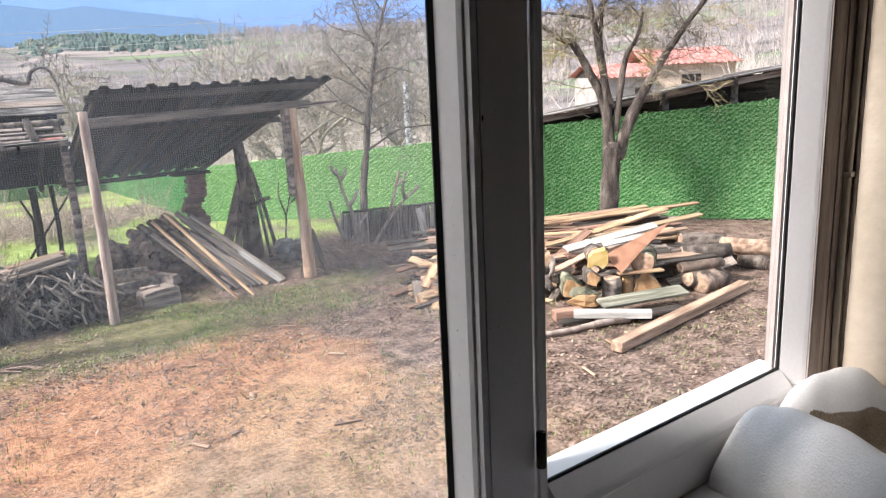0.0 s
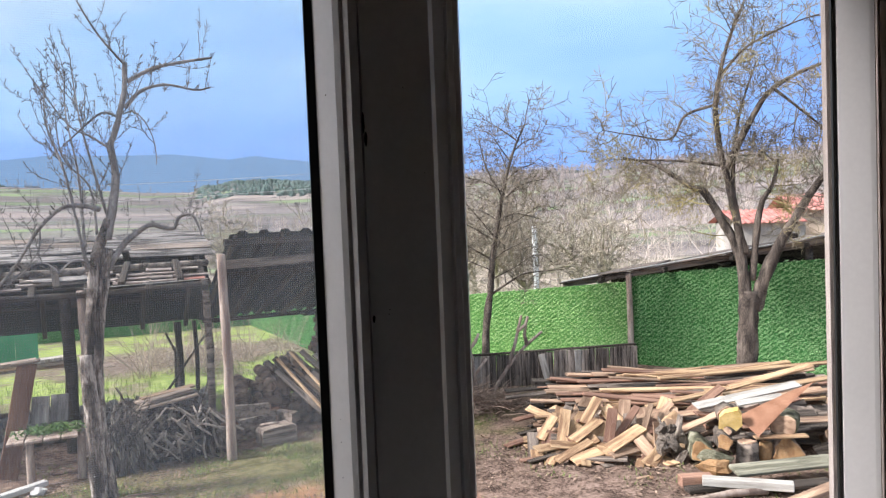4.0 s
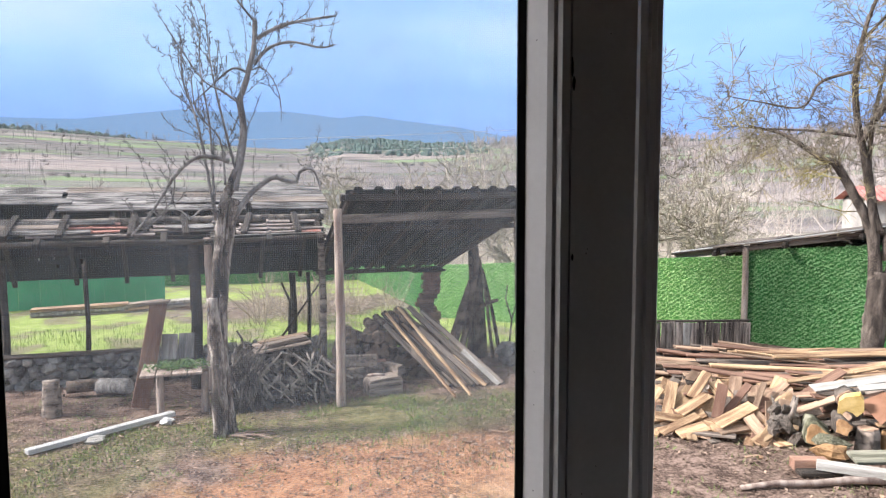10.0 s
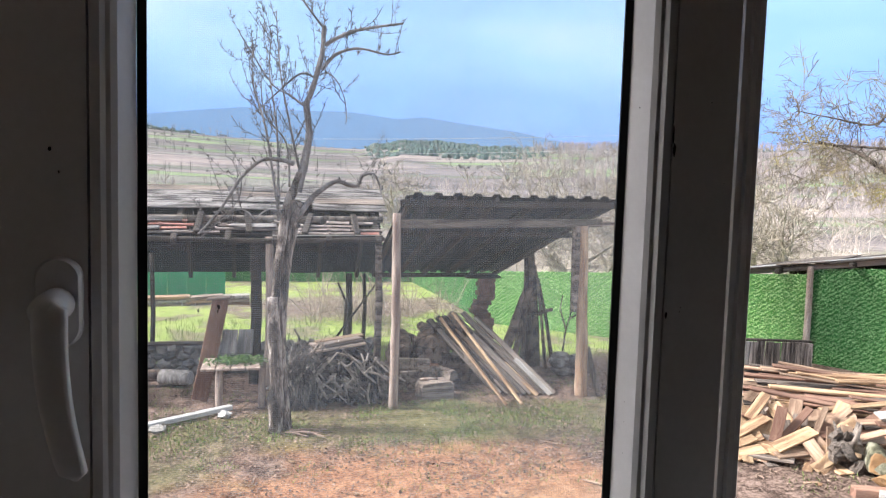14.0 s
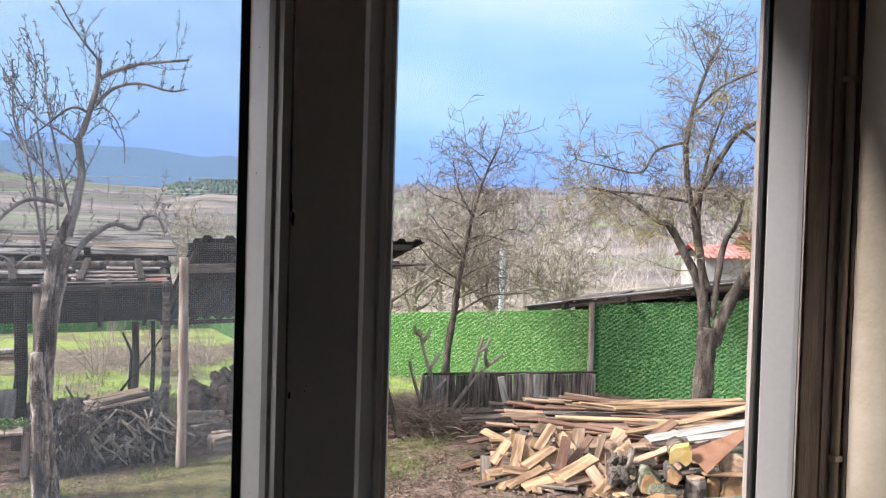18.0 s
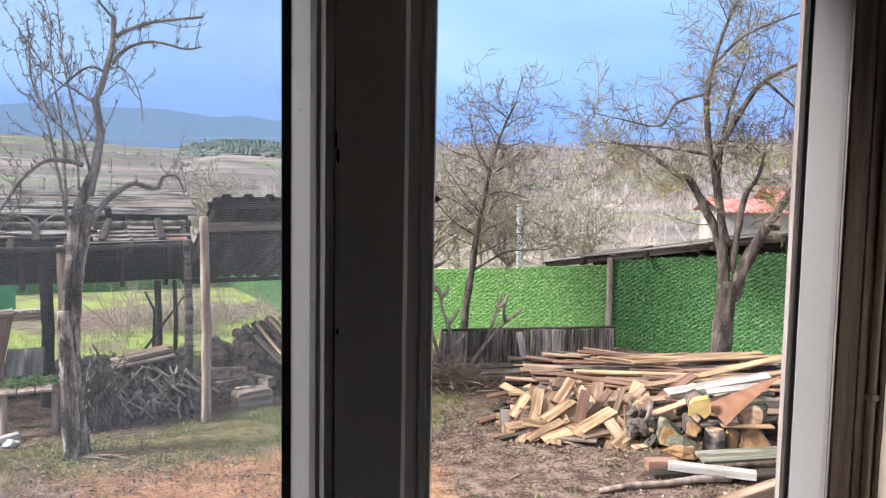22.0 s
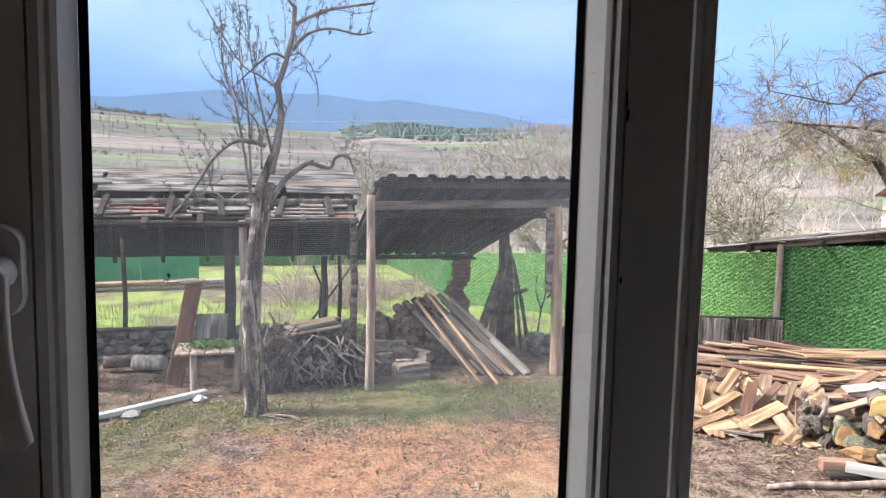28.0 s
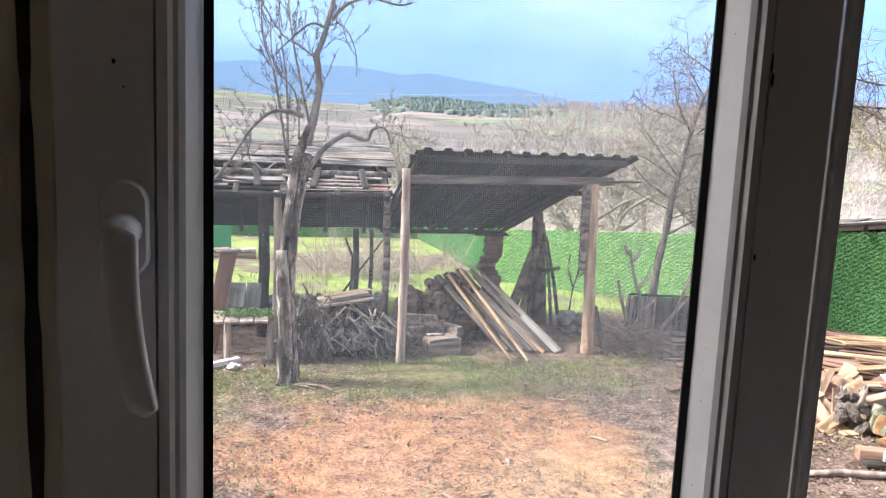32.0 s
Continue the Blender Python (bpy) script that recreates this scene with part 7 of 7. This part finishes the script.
for k, (x0, x1, z, zr) in enumerate(((-3.3, -1.55, -0.05, 0.04), (-1.62, -0.90, -0.04, 0.05), (-0.96, -0.36, -0.02, 0.03))):
    for r_ in range(3):
        board("timber", (x0, 15.6, z + 0.03 + 0.075 * r_), (x1, 15.6, z + 0.03 + zr + 0.075 * r_), 0.30, 0.062, (POSTPLANK, PALEPLANKV, TANWOOD)[(r_ + k) % 3], cr)
    board("bearer", (x0 + 0.1, 15.45, z - 0.02), (x0 + 0.1, 15.75, z - 0.02), 0.08, 0.05, OLDWOOD, cr)
g = Geo()
for k in range(190):
    bx, by = ((0.85, 13.4), (1.35, 13.6), (1.9, 13.4), (2.7, 13.9), (1.1, 14.4), (3.3, 13.5), (2.2, 14.6), (1.6, 13.3))[k % 8]
    p = Vector((bx + rnd.gauss(0, 0.09), by + rnd.gauss(0, 0.09), 0))
    q = p + Vector((rnd.gauss(0, 0.32), rnd.gauss(0, 0.25), rnd.uniform(0.45, 1.1)))
    g.tube([p, (p + q) / 2 + Vector((rnd.gauss(0, .05), 0, 0.05)), q], [0.006, 0.005, 0.003], 3)
for k in range(450):
    p = Vector((rnd.gauss(1.9, 1.2), rnd.gauss(14.8, 0.8), rnd.uniform(0, 0.12)))
    a = rnd.uniform(0, 6.28)
    q = p + Vector((math.cos(a), math.sin(a), rnd.uniform(-0.1, 0.5))) * rnd.uniform(0.15, 0.4)
    g.tube([p, q], [0.006, 0.003], 3)
tagged(part("dry_canes", g, DRYCANE), "dry bare canes standing in the plot behind the sheds", "canes", kind="stuff")

# ---- beyond the fence ----
def ribbed_roof(x0, x1, ya, za, yb, zb, step):
    """Roof of rounded tile rows running down the slope."""
    g, n = Geo(), int((x1 - x0) / step)
    for k in range(n):
        x = x0 + k * step
        g.put([(x, ya, za), (x + step * 0.5, ya, za + 0.05), (x + step, ya, za), (x, yb, zb), (x + step * 0.5, yb, zb + 0.05), (x + step, yb, zb)], [(0, 1, 4, 3), (1, 2, 5, 4), (0, 3, 5, 2)])
    return g


house = thing("neighbour_house", "small grey outbuilding with a red tiled roof beyond the fence", "house", m=pose(22.35, 19.7, 0, 0, 0, -28))
part("wall", Geo().box(0, 0, -4, 2.4, 2.8, 1.93), STUCCO, house, "grey stucco wall")
part("gable", Geo().profile([(0.0, 1.93), (2.8, 1.93), (1.4, 2.36)], 0.0, 0.12, 0), DARKWOOD, house)
part("roof", ribbed_roof(-0.25, 2.6, -0.30, 1.92, 1.4, 2.42, 0.22), HOUSETILE, house)
part("roof", ribbed_roof(-0.25, 2.6, 3.10, 1.92, 1.4, 2.42, 0.22), HOUSETILE, house)
part("window", Geo().box(1.5, -0.03, 0.9, 2.1, 0.02, 1.5, c=0.01), DARKWOOD, house)
house2 = thing("pink_house", "pale pink house with a red roof beyond the fence", "house", m=pose(25.9, 19.9, 0, 0, 0, -40))
part("wall", Geo().box(0, 0, -4, 3.4, 5, 2.42), PINKWALL, house2)
part("roof", ribbed_roof(-0.4, 3.8, -0.4, 2.32, 2.5, 2.98, 0.25), HOUSETILE, house2)
part("roof", ribbed_roof(-0.4, 3.8, 5.4, 2.32, 2.5, 2.98, 0.25), HOUSETILE, house2)
part("window", Geo().box(1.2, -0.03, 0.9, 2.0, 0.02, 1.9, c=0.01), DARKWOOD, house2)
part("blue_sheet", Geo().box(-2.6, -1.2, -4, -1.0, -1.1, 1.55), BLUESHEET, house2, "pale blue sheet wall")
pl = tagged(part("pole", Geo().tube([(8.46, 12.58, -0.6), (8.46, 12.58, 2.33)], [0.062, 0.055], 8), PALEPOLE), "pale concrete utility pole beyond the fence", "utility pole")

# small crooked orchard trees just beyond the fence
rnd = random.Random(64)
THIN[0] = 0.0065
for k, (x, y, h) in enumerate(((7.0, 13.9, 2.9), (8.9, 13.6, 3.1), (10.9, 13.4, 2.6), (5.4, 16.0, 3.2), (5.9, 13.2, 2.6), (9.9, 16.6, 3.3), (10.2, 18.6, 3.4), (3.4, 19.5, 3.0), (7.6, 18.4, 3.3), (12.4, 16.2, 3.2))):
    limbs = [([(x, y, -0.4), (x + rnd.gauss(0, 0.06), y, 0.3), (x + rnd.gauss(0, 0.1), y, h * 0.30)], 0.075, 0.06)]
    top = Vector(limbs[0][0][-1])
    for i in range(6):
        a, lean = i * 1.05 + rnd.uniform(-0.3, 0.3), rnd.uniform(0.35, 0.75)
        pts, p, d = [top], top.copy(), Vector((math.cos(a) * lean, math.sin(a) * lean, 1))
        for q in range(4):
            d = (d + Vector((rnd.gauss(0, 0.35), rnd.gauss(0, 0.35), rnd.gauss(0.02, 0.22)))).normalized()
            p = p + d * h * 0.17
            pts.append(p.copy())
        limbs.append((pts, 0.045, 0.010))
    bare_tree("orchard_tree", "small crooked bare orchard tree beyond the fence", limbs, ORCHARD, ORCHARD, 300 + k, per_metre=7, ln=0.8, up=0.12, depth=2, radius=0.010, skip=1, n_side=4, wide=0.9, bend=0.24)

# bare woods, brush and conifers of the valley
THIN[0] = 0.0026
protos = []
for s in range(12):
    r_ = random.Random(200 + s)
    g = Geo()
    if s >= 9:      # a bare tree of few strokes
        g.tube([(0, 0, 0), (0.01, 0, 0.5), (0, 0.01, 1.0)], [0.020, 0.014, 0.005], 3)
        for k in range(15):
            z, a, o = r_.uniform(0.18, 0.8), r_.uniform(0, 6.28), r_.uniform(0.08, 0.26)
            g.tube([(0, 0, z), (math.cos(a) * o * 0.6, math.sin(a) * o * 0.6, z + 0.07), (math.cos(a) * o, math.sin(a) * o, min(1.0, z + r_.uniform(0.12, 0.34)))], [0.011, 0.009, 0.005], 3)
    elif s >= 6:    # a low bush of few strokes
        for k in range(22):
            a, o = r_.uniform(0, 6.28), r_.uniform(0.1, 0.7)
            g.tube([(math.cos(a) * o * 0.3, math.sin(a) * o * 0.3, 0), (math.cos(a) * o * 0.7, math.sin(a) * o * 0.7, 0.5), (math.cos(a) * o + r_.gauss(0, 0.1), math.sin(a) * o + r_.gauss(0, 0.1), r_.uniform(0.7, 1.05) * (1.1 - o * 0.5))], [0.016, 0.014, 0.006], 3)
    elif s < 4:
        for k in range(5):
            twigs(g, (r_.gauss(0, 0.25), r_.gauss(0, 0.25), 0), (r_.gauss(0, 0.45), r_.gauss(0, 0.45), 1), r_.uniform(0.6, 0.95), 0.009, 2, r_, 0.18, 5, 0.24)
    else:
        g.tube([(0, 0, 0), (0, 0, 1.0)], [0.014, 0.003], 4)
        for k in range(26):
            z = r_.uniform(0.12, 0.95)
            a = r_.uniform(0, 6.28)
            twigs(g, (0, 0, z), (math.cos(a) * 0.5, math.sin(a) * 0.5, 1), 0.22 * (1.15 - z) + 0.05, 0.006, 1, r_, 0.5, 4, 0.12)
    fs = [f for f in g.f if len(f) <= 4]
    protos.append((np.array(g.v), fs))


def woods(name, label, cat, mat, places):
    verts, faces, k = [], [], 0
    for i, (pi, x, y, z, s, w) in enumerate(places):
        v, f = protos[pi]
        a = i * 2.4
        c, n_ = math.cos(a), math.sin(a)
        q = np.stack([(v[:, 0] * c - v[:, 1] * n_) * w + x, (v[:, 0] * n_ + v[:, 1] * c) * w + y, v[:, 2] * s + z], 1)
        verts.append(q)
        faces += [tuple(j + k for j in t) for t in f]
        k += len(v)
    me = bpy.data.meshes.new(name)
    me.from_pydata(np.concatenate(verts).tolist(), [], faces)
    me.materials.append(mat)
    return tagged(new(name, me), label, cat, kind="stuff")


rnd = random.Random(9)
pl_ = []
for k in range(150):
    a = math.radians(rnd.uniform(-62, -14))
    r_ = rnd.uniform(21, 60) if k < 80 else rnd.uniform(60, 130)
    if r_ < 34 and math.radians(-56) < a < math.radians(-42):
        continue
    x, y = -r_ * math.sin(a), r_ * math.cos(a)
    s = rnd.uniform(1.9, 3.6) * (0.75 + r_ / 90)
    pl_.append((rnd.randrange(4), x, y, height(x, y) - 0.1, s, s * rnd.uniform(0.7, 1.0)))
for k in range(150):
    a = math.radians(rnd.uniform(-40, 20))
    r_ = rnd.uniform(70, 230)
    x, y = -r_ * math.sin(a), r_ * math.cos(a)
    s = rnd.uniform(2.2, 5.0)
    pl_.append((9 + rnd.randrange(3), x, y, height(x, y) - 0.2, s, s * rnd.uniform(0.9, 1.5)))
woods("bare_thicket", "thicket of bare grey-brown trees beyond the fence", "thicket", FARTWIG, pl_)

def clumps(name, label, mat, places):
    """Far bushes as many small ragged tufts."""
    g = Geo()
    for i, (x, y, z, s, h) in enumerate(places):
        r_ = random.Random(i)
        for k in range(4):
            a = r_.uniform(0, 6.28)
            p = Vector((x + math.cos(a) * s * r_.random(), y + math.sin(a) * s * r_.random(), z - 0.3))
            q = p + Vector((r_.gauss(0, s * 0.2), r_.gauss(0, s * 0.2), h * r_.uniform(0.5, 1.0)))
            g.tube([p, p.lerp(q, 0.5), p.lerp(q, 0.85), q], [s * 0.30, s * 0.42 * r_.uniform(0.6, 1.1), s * 0.30, s * 0.10], 5)
    return tagged(part(name, g, mat), label, "woods", kind="stuff")


pl_ = []
for k in range(125):
    a = math.radians(rnd.uniform(-45, 22))
    r_ = 100 + 500 * rnd.random() ** 0.9
    turn, span = rnd.gauss(0, 0.25), rnd.uniform(15, 80)
    for i in range(int(span / 5)):
        s = i * 5 - span / 2 + rnd.gauss(0, 1.2)
        x = -r_ * math.sin(a) + math.cos(a + turn) * s + rnd.gauss(0, 1.5)
        y = r_ * math.cos(a) + math.sin(a + turn) * s + rnd.gauss(0, 1.5)
        tree, h = rnd.random() < 0.65, rnd.uniform(0.7, 1.9) * (0.5 + r_ / 420)
        pl_.append(((9 if tree else 6) + rnd.randrange(3), x, y, height(x, y) - 0.2, h * (2.2 if tree else 0.8), h * (1.8 if tree else rnd.uniform(1.2, 2.4))))
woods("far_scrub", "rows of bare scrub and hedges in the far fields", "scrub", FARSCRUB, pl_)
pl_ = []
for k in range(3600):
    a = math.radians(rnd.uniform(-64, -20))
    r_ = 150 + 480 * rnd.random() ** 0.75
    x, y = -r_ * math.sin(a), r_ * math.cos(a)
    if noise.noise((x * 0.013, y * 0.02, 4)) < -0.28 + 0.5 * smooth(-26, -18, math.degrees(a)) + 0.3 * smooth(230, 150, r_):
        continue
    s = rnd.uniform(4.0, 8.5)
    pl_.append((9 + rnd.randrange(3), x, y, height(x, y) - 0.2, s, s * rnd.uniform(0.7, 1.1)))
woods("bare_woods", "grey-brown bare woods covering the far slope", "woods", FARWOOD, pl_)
pl_ = []
for k in range(1700):
    a = math.radians(rnd.uniform(-66, -8.5) if k % 4 else rnd.uniform(-20, -9))
    r_ = rnd.uniform(400, 690) if a > math.radians(-22) else rnd.uniform(610, 690)
    x, y = -r_ * math.sin(a), r_ * math.cos(a)
    pl_.append((x, y, height(x, y) - 1, rnd.uniform(2.2, 4), rnd.uniform(2.6, 5.5) * max(0.4, 0.9 + 0.7 * noise.noise((a * 14, 0, 0)))))
for k in range(160):
    a = math.radians(rnd.uniform(4, 24))
    r_ = rnd.uniform(600, 690)
    x, y = -r_ * math.sin(a), r_ * math.cos(a)
    pl_.append((x, y, height(x, y) - 1, rnd.uniform(3, 6), rnd.uniform(3, 6)))
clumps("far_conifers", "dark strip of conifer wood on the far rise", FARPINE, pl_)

wires = thing("power_line", "thin pale overhead wires crossing the valley", "wires")
for k in range(2):
    pts = [(-14 + 5.0 * i, 44.5 - 0.05 * i, 4.35 - 0.9 * k + 0.22 * i + 0.02 * (i - 4) ** 2) for i in range(10)]
    pole("wire", pts, [0.016] * 10, CONCRETE, wires, n=4)
